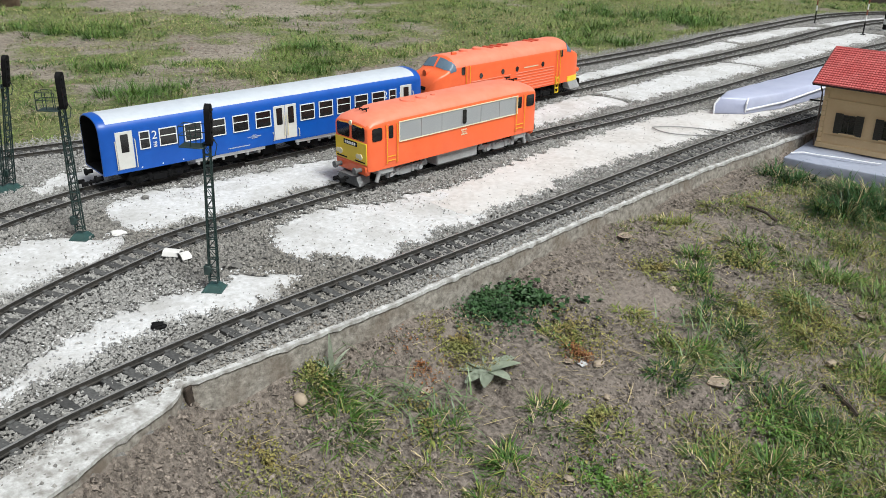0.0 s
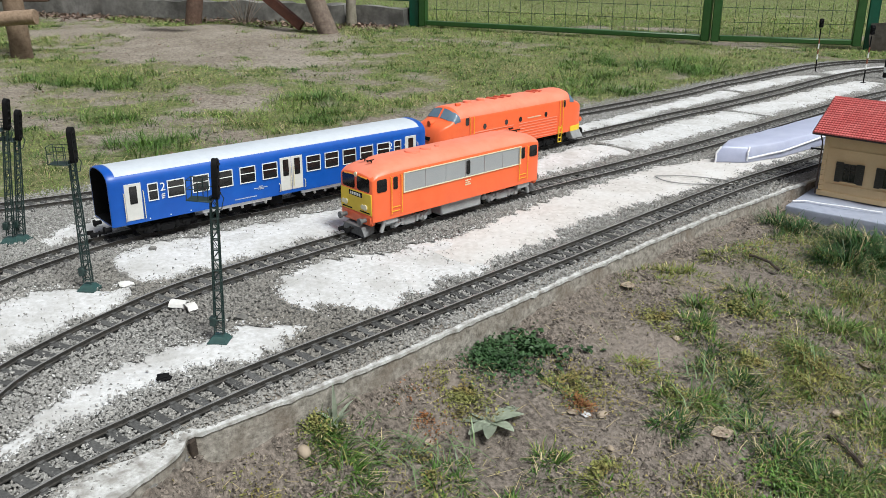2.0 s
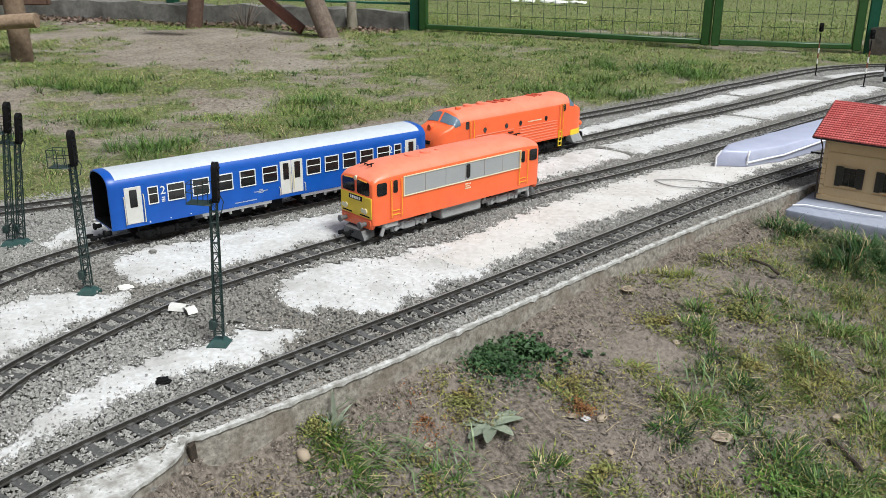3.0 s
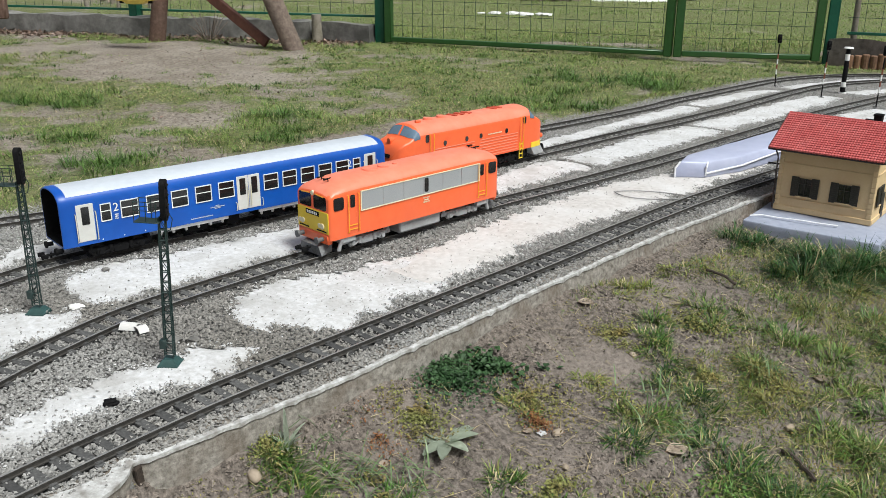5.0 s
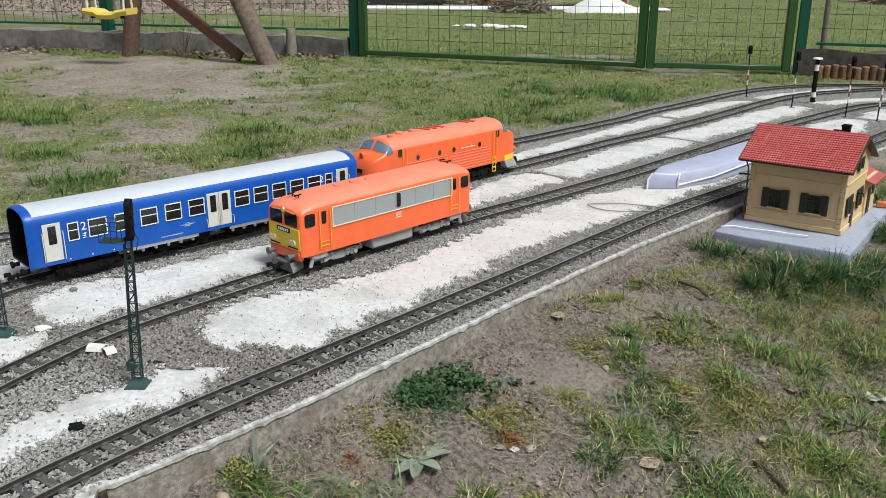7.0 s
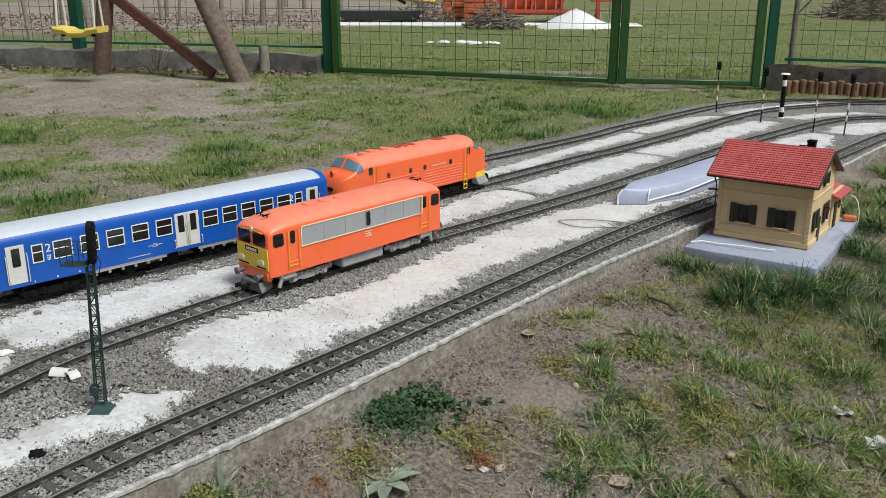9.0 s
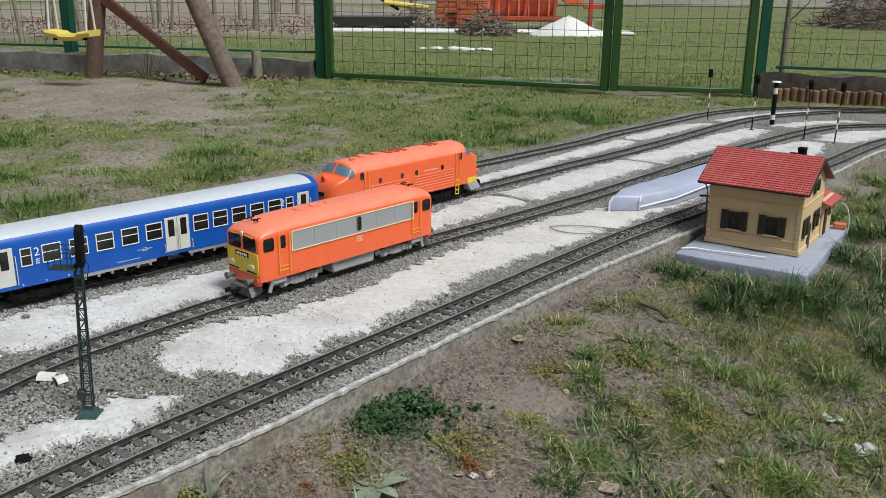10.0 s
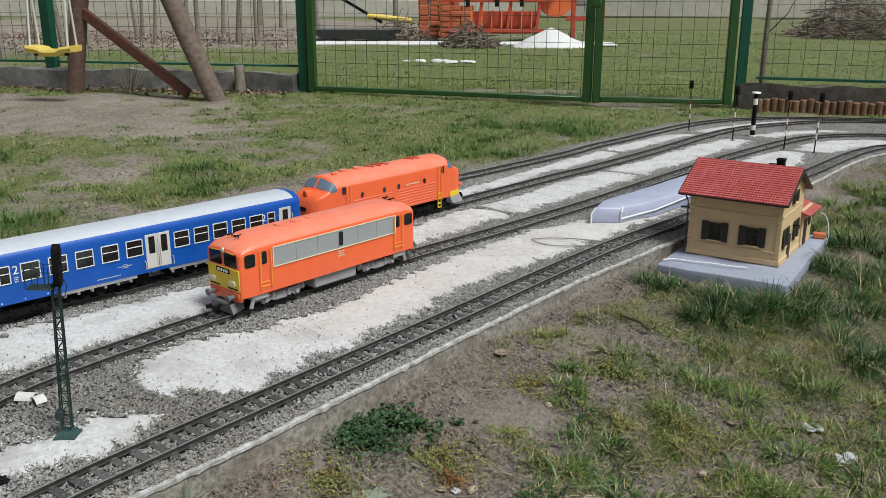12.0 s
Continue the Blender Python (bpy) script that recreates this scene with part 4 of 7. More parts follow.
def blue_coach():
    root = thing("passenger_coach", on_track("third", 1.012), "blue model passenger coach with pale roof and white-framed windows", "railway coach")
    h, w = 0.360, 0.0480
    zb, zs, zt = 0.034, 0.110, 0.1375
    inner = lambda p: Vector((p.x, p.y * 0.94, zb + 0.003 + (p.z - zb) * 0.955))  # noqa: E731
    xs = [-h, -h + 0.004, -h + 0.016, 0, h - 0.016, h - 0.004, h]
    outer = [hull(w - (0.002 if abs(x) == h else 0), zb, zs, zt - (0.002 if abs(x) == h else 0), x, 18, 2.5) for x in xs]
    rings = [[inner(p) for p in outer[0]], *outer, [inner(p) for p in outer[-1]]]
    rings = [[inner(p) + Vector((0.050, 0, 0)) for p in outer[0]], *rings, [inner(p) - Vector((0.050, 0, 0)) for p in outer[-1]]]
    bm = loft(rings, caps=False)
    bm.faces.index_update()
    ring = len(rings[0])
    for f in bm.faces:
        c = f.calc_center_median()
        f.material_index = 1 if c.z > 0.1255 and abs(c.x) < h - 0.015 and f.normal.z > 0.3 else 2 if f.index // ring >= 9 or f.index // ring < 2 else 0
    part("body", bm, [M_BLUE, M_ROOFW, M_BLACK], root, "blue painted body with pale roof", smooth=40)
    for sx in (-1, 1):
        bm = loft([[inner(p) + Vector((-sx * 0.046, 0, 0)) for p in hull(w - 0.003, zb + 0.001, zs, zt - 0.004, sx * h, 18, 2.5)], [inner(p) + Vector((-sx * 0.048, 0, 0)) for p in hull(w - 0.003, zb + 0.001, zs, zt - 0.004, sx * h, 18, 2.5)]])
        end = part("end_wall", bm, M_BLACK, root, "dark recessed end wall")
        part("gangway_door", box((0.002, 0.028, 0.076), (sx * (h - 0.0445), 0, 0.073), 0.001), M_BLACK, end)
        buffers(root, sx * (h - 0.004), sx, 0.026, M_BLACK, 0.014)
        coupler(root, sx * (h - 0.010), sx)
    part("floor", box((2 * h - 0.03, 0.082, 0.004), (0, 0, 0.036), 0.001), M_BLACK, root)
    for s in (-1, 1):
        y = s * (w + 0.0003)
        # end doors
        for sx in (-1, 1):
            door = part("end_door", box((0.031, 0.0016, 0.069), (sx * (h - 0.0435), y, 0.0755), 0.0006), M_DOOR, root, "pale grey end door")
            pane(door, "door_window", 0.014, 0.033, (sx * (h - 0.0435), y + s * 0.0006, 0.0885), s, round_=0.0015)
            for dx in (0.0255, 0.0615):
                handrail(root, sx * (h - dx), y, 0.041, 0.094, M_CREAM, 0.0008)
            pane(root, "window", 0.0165, 0.030, (sx * (h - 0.0805), y, 0.0885), s, M_WHITE, cross=0.08)
        for sx in (-1, 1):
            for k in range(5):
                pane(root, "window", 0.031, 0.030, (h - 0.125 - 0.0492 * k if sx > 0 else -0.241 + 0.0445 * k, y, 0.0885), s, M_WHITE, cross=0.08)
        for dx in (-1, 1):
            door = part("middle_door", box((0.0255, 0.0016, 0.069), (dx * 0.0132 - 0.011, y, 0.0755), 0.0006), M_DOOR, root, "pale grey double door leaf")
            pane(door, "door_window", 0.013, 0.034, (dx * 0.0132 - 0.011, y + s * 0.0006, 0.0885), s, round_=0.0015)
            handrail(root, dx * 0.0035 - 0.011, y + s * 0.0006, 0.048, 0.090, M_CREAM, 0.0008)
            handrail(root, dx * 0.0295 - 0.011, y, 0.041, 0.058, M_CREAM, 0.0008)
        # class figures beside the small windows
        for sx in (-1, 1):
            c = bpy.data.curves.new("class_figure", "FONT")
            c.body, c.size, c.extrude, c.align_x = "2", 0.022, 0.0003, "CENTER"
            c.materials.append(M_WHITE)
            ob = new("class_figure", c)
            ob.parent = root
            ob.matrix_basis = Matrix.Translation((sx * (h - 0.0995), y + s * 0.0005, 0.0875)) @ Matrix.Rotation(math.pi if s > 0 else 0, 4, "Z") @ Matrix.Rotation(math.pi / 2, 4, "X")
            bars(root, [0.006, 0.007, 0.006], (sx * (h - 0.0995), y + s * 0.0004, 0.0810), s, M_WHITE, 0.0022, "pictogram")
        bars(root, [0.008, 0.030, 0.012], (0.060, y + s * 0.0004, 0.0600), s, M_ROOFW, 0.0016)
        bars(root, [0.045], (0.095, y + s * 0.0004, 0.0420), s, M_ROOFW, 0.0018)
        bm = bmesh.new()
        for x in (-0.29, -0.25, -0.21, 0.21, 0.25, 0.29):
            box((0.0022, 0.0006, 0.0022), (x, y + s * 0.0003, 0.039), bm=bm)
        part("sill_marks", bm, M_WHITE, root, smooth=0)
        # underframe trusses, pale with dust
        for x0, x1 in ((0.035, 0.185), (-0.185, -0.035)):
            bm = box((x1 - x0, 0.004, 0.0075), ((x0 + x1) / 2, s * 0.0415, 0.0300), 0.0008)
            for x in np.arange(x0 + 0.01, x1, 0.026):
                box((0.005, 0.006, 0.012), (x, s * 0.034, 0.024), 0.001, bm=bm)
            part("underframe_truss", bm, M_WHITE, root, "pale underframe skirt")
    for x, l in ((0.10, 0.05), (-0.07, 0.06), (0.02, 0.03)):
        part("equipment_box", box((l, 0.066, 0.022), (x, 0, 0.022), 0.002), M_BLACK, root)
    for x in (-0.255, 0.255):
        bogie(root, x, 0.076, 0.0135, M_BLACK, "black bogie")
    return root


blue_coach()


def round_nose_locomotive():
    """The orange engine with a rounded bulldog nose at either end."""
    root = thing("round_nose_locomotive", on_track("third", 1.688), "orange model locomotive with rounded noses, yellow bands and ladders", "locomotive")
    w = 0.0465
    zb, zs = 0.032, 0.094
    nose = [(.190, 1.0, 1.0, .118), (.199, .995, .99, .1175), (.206, .985, .98, .115), (.215, .975, .95, .106), (.223, .965, .92, .0975), (.230, .95, .89, .0945), (.240, .92, .86, .0925), (.250, .85, .80, .088), (.258, .74, .72, .081), (.264, .58, .62, .071), (.268, .40, .50, .060), (.270, .20, .40, .050)]
    half = [(x, w * a, zb + (zs - zb) * b, t) for x, a, b, t in nose]
    rows = [(-x, a, b, t) for x, a, b, t in reversed(half)] + [(x, w, zs, .118) for x in (-0.1, 0.0, 0.1)] + half
    bm = loft([hull(a, zb + (0.004 if abs(x) > 0.265 else 0), b, t, x, 18, 2.3) for x, a, b, t in rows])
    # roof faces between the cabs: same orange, paled as if under the sky
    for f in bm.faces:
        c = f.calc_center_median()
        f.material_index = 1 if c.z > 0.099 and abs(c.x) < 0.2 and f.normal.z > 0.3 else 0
    part("body", bm, [M_ORANGE, M_ORANGESKY], root, "orange body with rounded noses", smooth=45)
    for s in (-1, 1):
        y = s * (w + 0.0005)
        for k in range(7):
            z = 0.036 + k * 0.0055
            for x0, x1 in ((-0.150, -0.005), (0.014, 0.150)):
                part("side_rib", box((x1 - x0, 0.0016, 0.0016), ((x0 + x1) / 2, y, z), 0.0004), M_ORANGESKY, root)
        for x in (-0.105, -0.009, 0.042, 0.117):
            bm = rod((x, y - s * 0.001, 0.0775), (x, y + s * 0.0008, 0.0775), 0.0050, 18)
            part("porthole", bm, M_GLASS, root, "round dark porthole")
        bars(root, [0.05], (-0.06, y + s * 0.0004, 0.0775), s, M_CREAM, 0.0022)
        for sx in (-1, 1):
            pane(root, "cab_door_window", 0.011, 0.014, (sx * 0.176, y, 0.092), s, round_=0.003)
            for x in (0.157, 0.169):
                handrail(root, sx * x, y, 0.030, 0.100)
            # boarding ladder under the door
            lad = bmesh.new()
            for dx in (-0.006, 0.006):
                box((0.0022, 0.0018, 0.036), (sx * 0.163 + dx, s * (w + 0.001), 0.030), 0.0004, bm=lad)
            for z in (0.014, 0.024, 0.034, 0.044):
                box((0.012, 0.0018, 0.0024), (sx * 0.163, s * (w + 0.001), z), 0.0004, bm=lad)
            part("ladder", lad, M_YELLOW, root, "yellow boarding ladder")
            # windscreen half: curved glass wrapped round the cab corner, from a finer skin of the same body
            at = np.arange(.194, .2261, .0008)
            cols = [np.interp(at, [r[0] for r in half], [r[k] for r in half]) for k in (1, 2, 3)]
            bm = loft([hull(a, zb, b, t, sx * x, 60, 2.3) for x, a, b, t in zip(at, *cols)], caps=False)
            drop = []
            for f in bm.faces:
                c = f.calc_center_median()
                u, v = abs(c.x), s * c.y
                side = np.clip((v - 0.030) / 0.016, 0, 1)
                if not (v > 0.0035 and c.z > 0.0895 and .2065 - .0085 * side < u < .2220 - .0075 * side ** 2):
                    drop.append(f)
            bmesh.ops.delete(bm, geom=drop, context="FACES")
            bmesh.ops.recalc_face_normals(bm, faces=bm.faces[:])
            for v in bm.verts:
                out = Vector((v.co.x - sx * .18, v.co.y, v.co.z - .075)).normalized()
                v.co += out * 0.0007
            made = bmesh.ops.extrude_face_region(bm, geom=bm.faces[:])
            for v in made["geom"]:
                if isinstance(v, bmesh.types.BMVert):
                    v.co -= Vector((v.co.x - sx * .18, v.co.y, v.co.z - .075)).normalized() * 0.0014
            bmesh.ops.recalc_face_normals(bm, faces=bm.faces[:])
            part("windscreen", bm, M_BLUEGLASS, root, "blue-tinted windscreen half", smooth=60)
    for sx in (-1, 1):
        # yellow band round the foot of the nose and grey apron below
        edge = [(.205, 1.0), (.224, .965), (.240, .925), (.253, .82), (.263, .62), (.2695, .40), (.2715, .15)]
        outl = [(sx * x, w * a + 0.0012) for x, a in edge] + [(sx * x, -w * a - 0.0012) for x, a in reversed(edge)]
        def skirt(z0, z1, grow):
            lo = [Vector((x + sx * grow * 0.3, y * (1 - grow), z0)) for x, y in outl]
            hi = [Vector((x, y, z1)) for x, y in outl]
            return loft([lo, hi])
        part("nose_band", skirt(0.0318, 0.0425, 0.0), M_YELLOW, root, "yellow band round the nose")
        part("apron", skirt(0.013, 0.0315, 0.06), M_GREY, root, "grey apron")
        part("nose_lamp", rod((sx * .238, 0, .091), (sx * .254, 0, .0905), 0.0058, 16), M_ORANGE, root, "round nose lamp")
        for k in (-1, 1):
            bm = rod((sx * .246, k * .030, .050), (sx * .264, k * .033, .050), 0.0052, 14)
            rod((sx * .264, k * .033, .050), (sx * .2648, k * .0331, .050), 0.0044, 14, bm=bm)
            part("headlight", bm, M_ORANGE, root, "orange headlight pod")
        bm = box((0.0016, 0.034, 0.0065), (sx * .2672, 0, .066), 0.0004, Matrix.Rotation(sx * -0.35, 4, "Y"))
        part("number_plate", bm, M_BLACK, root, "black number plate")
        buffers(root, sx * 0.258, sx, 0.024, M_BLACK, 0.018)
        coupler(root, sx * 0.252, sx)
    for x in (0.045, 0.02, -0.005, -0.10, -0.12):
        bm = box((0.012, 0.026, 0.0025), (x, 0, 0.1185), 0.0008, Matrix.Rotation(0.25, 4, "Z"))
        part("roof_hatch", bm, M_MACH, root, "dull red roof hatch")
    for x in (0.13, 0.085):
        part("roof_vent", rod((x, 0.0, 0.116), (x, 0.0, 0.1215), 0.011, 20, r2=0.010), M_ORANGESKY, root)
    part("roof_horn", rod((0.165, 0.012, 0.119), (0.180, 0.012, 0.1195), 0.002, 8, r2=0.003), M_ORANGE, root)
    part("battery_box", box((0.125, 0.070, 0.020), (0, 0, 0.018), 0.003), M_GREY, root, "grey tank between the bogies")
    for x in (-0.135, 0.135):
        bogie(root, x, 0.095, 0.0145, M_BLACK, "black bogie")
        wheelset(root, x, 0.0145)
    for ob in root.children_recursive:
        if ob.type == "MESH":
            for v in ob.data.vertices:
                v.co.y *= 1.08
                v.co.z = v.co.z * 1.0 if v.co.z < 0.02 else 0.02 + (v.co.z - 0.02) * 1.30
    return root


round_nose_locomotive()


# ---- signals ----
def lattice_signal(x, y, tall, lean, aim, label):
    """A green lattice mast on a stepped foot, with a platform and a black lamp shield."""
    root = thing("lattice_signal", Matrix.Translation((x, y, 0.003)) @ Matrix.Rotation(radians(aim), 4, "Z"), label, "railway signal", "lattice signals")
    lean_m = Matrix.Rotation(radians(lean), 4, "Y")

    def lay(bm):
        bmesh.ops.transform(bm, matrix=lean_m, verts=bm.verts)
        return bm

    bm = loft([[Vector((sx * a, sy * a, z)) for sx, sy in ((-1, -1), (1, -1), (1, 1), (-1, 1))] for a, z in ((.0145, -.004), (.0145, .0015), (.0125, .0022), (.009, .008), (.0078, .009))])
    part("foot", bm, M_FOOT, root, "dark green stepped foot", smooth=20)
    hm = tall - 0.052
    wide = lambda z: 0.0062 - 0.0020 * z / hm  # noqa: E731
    for sx in (-1, 1):
        for sy in (-1, 1):
            part("mast_leg", lay(rod((sx * wide(0), sy * wide(0) * .55, .012), (sx * wide(hm), sy * wide(hm) * .55, hm), 0.00125, 4)), M_MAST, root)
    n = 13
    for k in range(n):
        z0, z1 = 0.018 + (hm - 0.02) * k / n, 0.018 + (hm - 0.02) * (k + 1) / n
        a, b = wide(z0), wide(z1)
        bm = bmesh.new()
        for sy in (-1, 1):
            rod((-a, sy * a * .55, z0), (a, sy * a * .55, z0), 0.0009, 4, bm=bm)
            s = 1 if k % 2 else -1
            rod((-a * s, sy * a * .55, z0), (b * s, sy * b * .55, z1), 0.0006, 4, bm=bm)
        for sx in (-1, 1):
            rod((sx * a, -a * .55, z0), (sx * a, a * .55, z0), 0.0009, 4, bm=bm)
        part("lattice_rung", lay(bm), M_MAST, root)
    part("relay_box", lay(box((0.010, 0.010, 0.014), (-0.008, 0.0, 0.030), 0.001)), M_MAST, root, "dark green relay box")
    # service platform on one side
    deck = part("service_platform", lay(box((0.034, 0.022, 0.0015), (-0.018, 0, hm - 0.006), 0.0004)), M_MAST, root, "railed service platform")
    for px in (-0.034, -0.018, -0.004):
        for py in (-0.010, 0.010):
            part("railing_post", lay(rod((px, py, hm - 0.006), (px, py, hm + 0.022), 0.0007, 5)), M_MAST, deck)
    for z in (0.010, 0.022):
        part("railing", lay(sweep([(-0.004, -0.010, hm + z), (-0.034, -0.010, hm + z), (-0.034, 0.010, hm + z), (-0.004, 0.010, hm + z)], 0.0006, 5)), M_MAST, deck)
    # lamp shield: a tall plate with rounded ends, hoods in front
    ring = [(0.0085 * math.cos(a), 0.0085 * math.sin(a) + (0.020 if math.sin(a) > 0 else -0.020)) for a in np.linspace(0, 2 * math.pi, 20, endpoint=False)]
    bm = loft([[Vector((u + 0.004, d, hm + 0.024 + v)) for u, v in ring] for d in (-0.0035, 0.004)])
    spin = Matrix.Translation((0.004, 0, 0)) @ Matrix.Rotation(radians(96), 4, "Z") @ Matrix.Translation((-0.004, 0, 0))
    bmesh.ops.transform(bm, matrix=spin, verts=bm.verts)
    shield = part("lamp_shield", lay(bm), M_BLACK, root, "black lamp shield")
    for k in range(4):
        bm = rod((0.004, -0.003, hm + 0.003 + k * 0.0135), (0.004, -0.0052, hm + 0.002 + k * 0.0135), 0.0036, 12)
        bmesh.ops.transform(bm, matrix=spin, verts=bm.verts)
        part("lamp_hood", lay(bm), M_BLACK, shield)
    part("lamp_bracket", lay(sweep([(0.004, 0.004, hm + 0.01), (0.012, 0.006, hm - 0.004), (0.010, 0.002, hm - 0.018), (0.004, 0.0, hm - 0.02)], 0.0008, 5)), M_MAST, root)
    return root


AIM = 40
lattice_signal(-1.004, .586, .268, 2.5, AIM, "dark green lattice signal mast with black lamp shield, leaning")
lattice_signal(-1.3196, .536, .268, 0.5, AIM, "dark green lattice signal mast on a white cement patch")
lattice_signal(-1.641, .549, .250, 7.0, AIM, "dark green lattice signal mast behind the third track")
lattice_signal(-1.644, .531, .272, 7.0, AIM, "taller dark green lattice signal mast beside its twin")


def pole_signal(x, y, tall, lean):
    root = thing("pole_signal", Matrix.Translation((x, y, 0.0)) @ Matrix.Rotation(radians(40), 4, "Z") @ Matrix.Rotation(radians(lean), 4, "Y"), "small black signal lamp on a red and white banded pole", "railway signal", "pole signals at the curve")
    part("foot", box((0.020, 0.014, 0.006), (0, 0, 0.002), 0.001), M_BLACK, root)
    low = tall * 0.24
    part("pole", rod((0, 0, 0), (0, 0, tall * 0.8), 0.0024, 10), M_BLACK, root)
    for k in range(4):
        z0 = low + k * tall * 0.095
        part("pole_band", rod((0, 0, z0), (0, 0, z0 + tall * 0.095), 0.0028, 12), M_RUST if k % 2 else M_WHITE, root)
    head = part("lamp_head", box((0.017, 0.012, 0.036), (0, 0, tall - 0.022), 0.004, segments=2), M_BLACK, root, "black lamp head")
    for z in (-0.010, 0.006):
        part("lamp_hood", rod((0, -0.005, tall - 0.022 + z), (0, -0.013, tall - 0.023 + z), 0.005, 12), M_BLACK, head)
    return root


for x, y, tall, lean in ((-1.492, 3.718, .222, -1), (-1.241, 3.570, .225, 1), (-1.007, 3.485, .23, 1), (-.891, 3.469, .232, 2)):
    pole_signal(x, y, tall, lean)


def water_crane():
    root = thing("banded_post", Matrix.Translation((-1.215, 3.722, 0)), "black and white banded post with a flat cap", "post")
    part("base", rod((0, 0, 0), (0, 0, 0.008), 0.015, 20), M_WHITE, root, "white round base")
    for k, (z0, z1, m) in enumerate(((.01, .030, M_BLACK), (.030, .050, M_WHITE), (.050, .135, M_BLACK), (.135, .160, M_WHITE), (.160, .182, M_BLACK))):
        part("shaft", rod((0, 0, z0), (0, 0, z1), 0.0100 - 0.0004 * k, 18), m, root)
    part("cap", rod((0, 0, .182), (0, 0, .187), 0.019, 20, r2=0.016), M_WHITE, root, "flat pale cap")
    return root


water_crane()


# ---- the model station house on its foam board ----
HOUSE = Matrix.Translation((-0.638, 2.0035, -0.0145)) @ Matrix.Rotation(radians(4.5), 4, "Z")


def foam_base():
    bm = box((0.285, 0.46, 0.055), (0, 0, 0), 0.003, segments=2)
    bmesh.ops.subdivide_edges(bm, edges=bm.edges[:], cuts=3, use_grid_fill=True)
    for v in bm.verts:
        v.co += Vector((0, 0, 0.002)) * noise.noise(v.co * 14)
    ob = finish("foam_board", bm, M_FOAM, m=Matrix.Translation((-0.640, 2.110, -0.0445)) @ Matrix.Rotation(radians(6), 4, "Z"))
    tagged(ob, "thick blue-grey foam board lying in the grass under the house", "foam board")
    wire = sweep([(-0.755, 1.895, -0.0125), (-0.735, 1.915, -0.0115), (-0.70, 1.921, -0.012), (-0.655, 1.932, -0.011), (-0.61, 1.942, -0.0115), (-0.58, 1.950, -0.0115)], 0.0018, 8)
    tagged(finish("white_cable", wire, M_STRIP), "loose white cable lying on the foam board", "cable")


foam_base()


def station_house():
    root = thing("station_house", HOUSE, "ochre model station house with red tiled roof and dark shutters", "model house")
    w, d, hw = 0.210, 0.190, 0.157
    peak = hw + 0.0506
    # outer walls as a shell with gables, 4 mm thick
    prof = [(0, 0), (d, 0), (d, hw), (d / 2, peak - 0.006), (0, hw)]
    side = lambda x: [Vector((x, y, z)) for y, z in prof]  # noqa: E731
    for x0, x1 in ((-w / 2, -w / 2 + 0.004), (w / 2 - 0.004, w / 2)):
        part("gable_wall", loft([side(x0), side(x1)]), M_PLASTER, root, "ochre gable wall", smooth=20)
    for y in (0.002, d - 0.002):
        part("long_wall", box((w - 0.0084, 0.004, hw), (0, y, hw / 2), 0.0), M_PLASTER, root, "ochre plaster wall", smooth=20)
    # plinth, corner strips and belt courses
    for y, s in ((-0.0012, -1), (d + 0.0012, 1)):
        part("plinth", box((w + 0.004, 0.003, 0.012), (0, y, 0.006), 0.0006), M_PLASTER, root)
        part("belt_course", box((w - 0.020, 0.0022, 0.0028), (0, y, 0.112), 0.0005), M_PLASTER, root)
        part("sill_course", box((w - 0.028, 0.0022, 0.0022), (0, y, 0.031), 0.0005), M_PLASTER, root)
        part("frieze", box((w - 0.020, 0.0020, 0.0025), (0, y, 0.146), 0.0005), M_PLASTER, root)
        for sx in (-1, 1):
            for k in range(12):
                part("quoin", box((0.010, 0.0020, 0.0112), (sx * (w / 2 - 0.005), y, 0.0185 + k * 0.0119), 0.0006), M_PLASTER, root)
    for sx in (-1, 1):
        x = sx * (w / 2 + 0.0011)
        part("plinth", box((0.003, d - 0.002, 0.012), (x, d / 2, 0.006), 0.0006), M_PLASTER, root)
        part("belt_course", box((0.0022, d - 0.006, 0.0028), (x, d / 2, 0.112), 0.0005), M_PLASTER, root)

    def window(x, y, z, ww, hh, face):
        turn = Matrix.Translation((x, y, z)) @ Matrix.Rotation({-1: 0, 2: math.pi / 2}[face], 4, "Z")
        def add(name, bm, material, parent, label=""):
            bmesh.ops.transform(bm, matrix=turn, verts=bm.verts)
            return part(name, bm, material, parent, label)
        win = add("window", box((ww, 0.002, hh), (0, -0.0006, 0)), M_GLASS, root, "dark window with shutters")
        bm = frame_ring(ww, hh, 0.0016, 0.0015)
        box((0.0014, 0.0015, hh), (0, 0.0008, 0), bm=bm)
        box((ww, 0.0013, 0.0012), (0, 0.0008, hh * 0.18), bm=bm)
        bmesh.ops.transform(bm, matrix=Matrix.Translation((0, -0.0032, 0)), verts=bm.verts)
        add("window_frame", bm, M_SHUT, win)
        add("window_sill", box((ww + 0.006, 0.005, 0.0022), (0, -0.003, -hh / 2 - 0.0016), 0.0005), M_PLASTER, win)
        for s in (-1, 1):
            shutter = add("shutter", box((0.0165, 0.0026, hh + 0.005), (s * (ww / 2 + 0.0076), -0.0026, 0), 0.0006), M_SHUT, root, "dark louvred shutter")
            for k in range(9):
                add("slat", box((0.0125, 0.0010, 0.0013), (s * (ww / 2 + 0.0076), -0.0042, -hh / 2 + 0.002 + k * (hh - 0.004) / 8)), M_SHUT, shutter)

    for x in (-0.042, 0.043):
        window(x, -0.001, 0.061, 0.029, 0.041, -1)
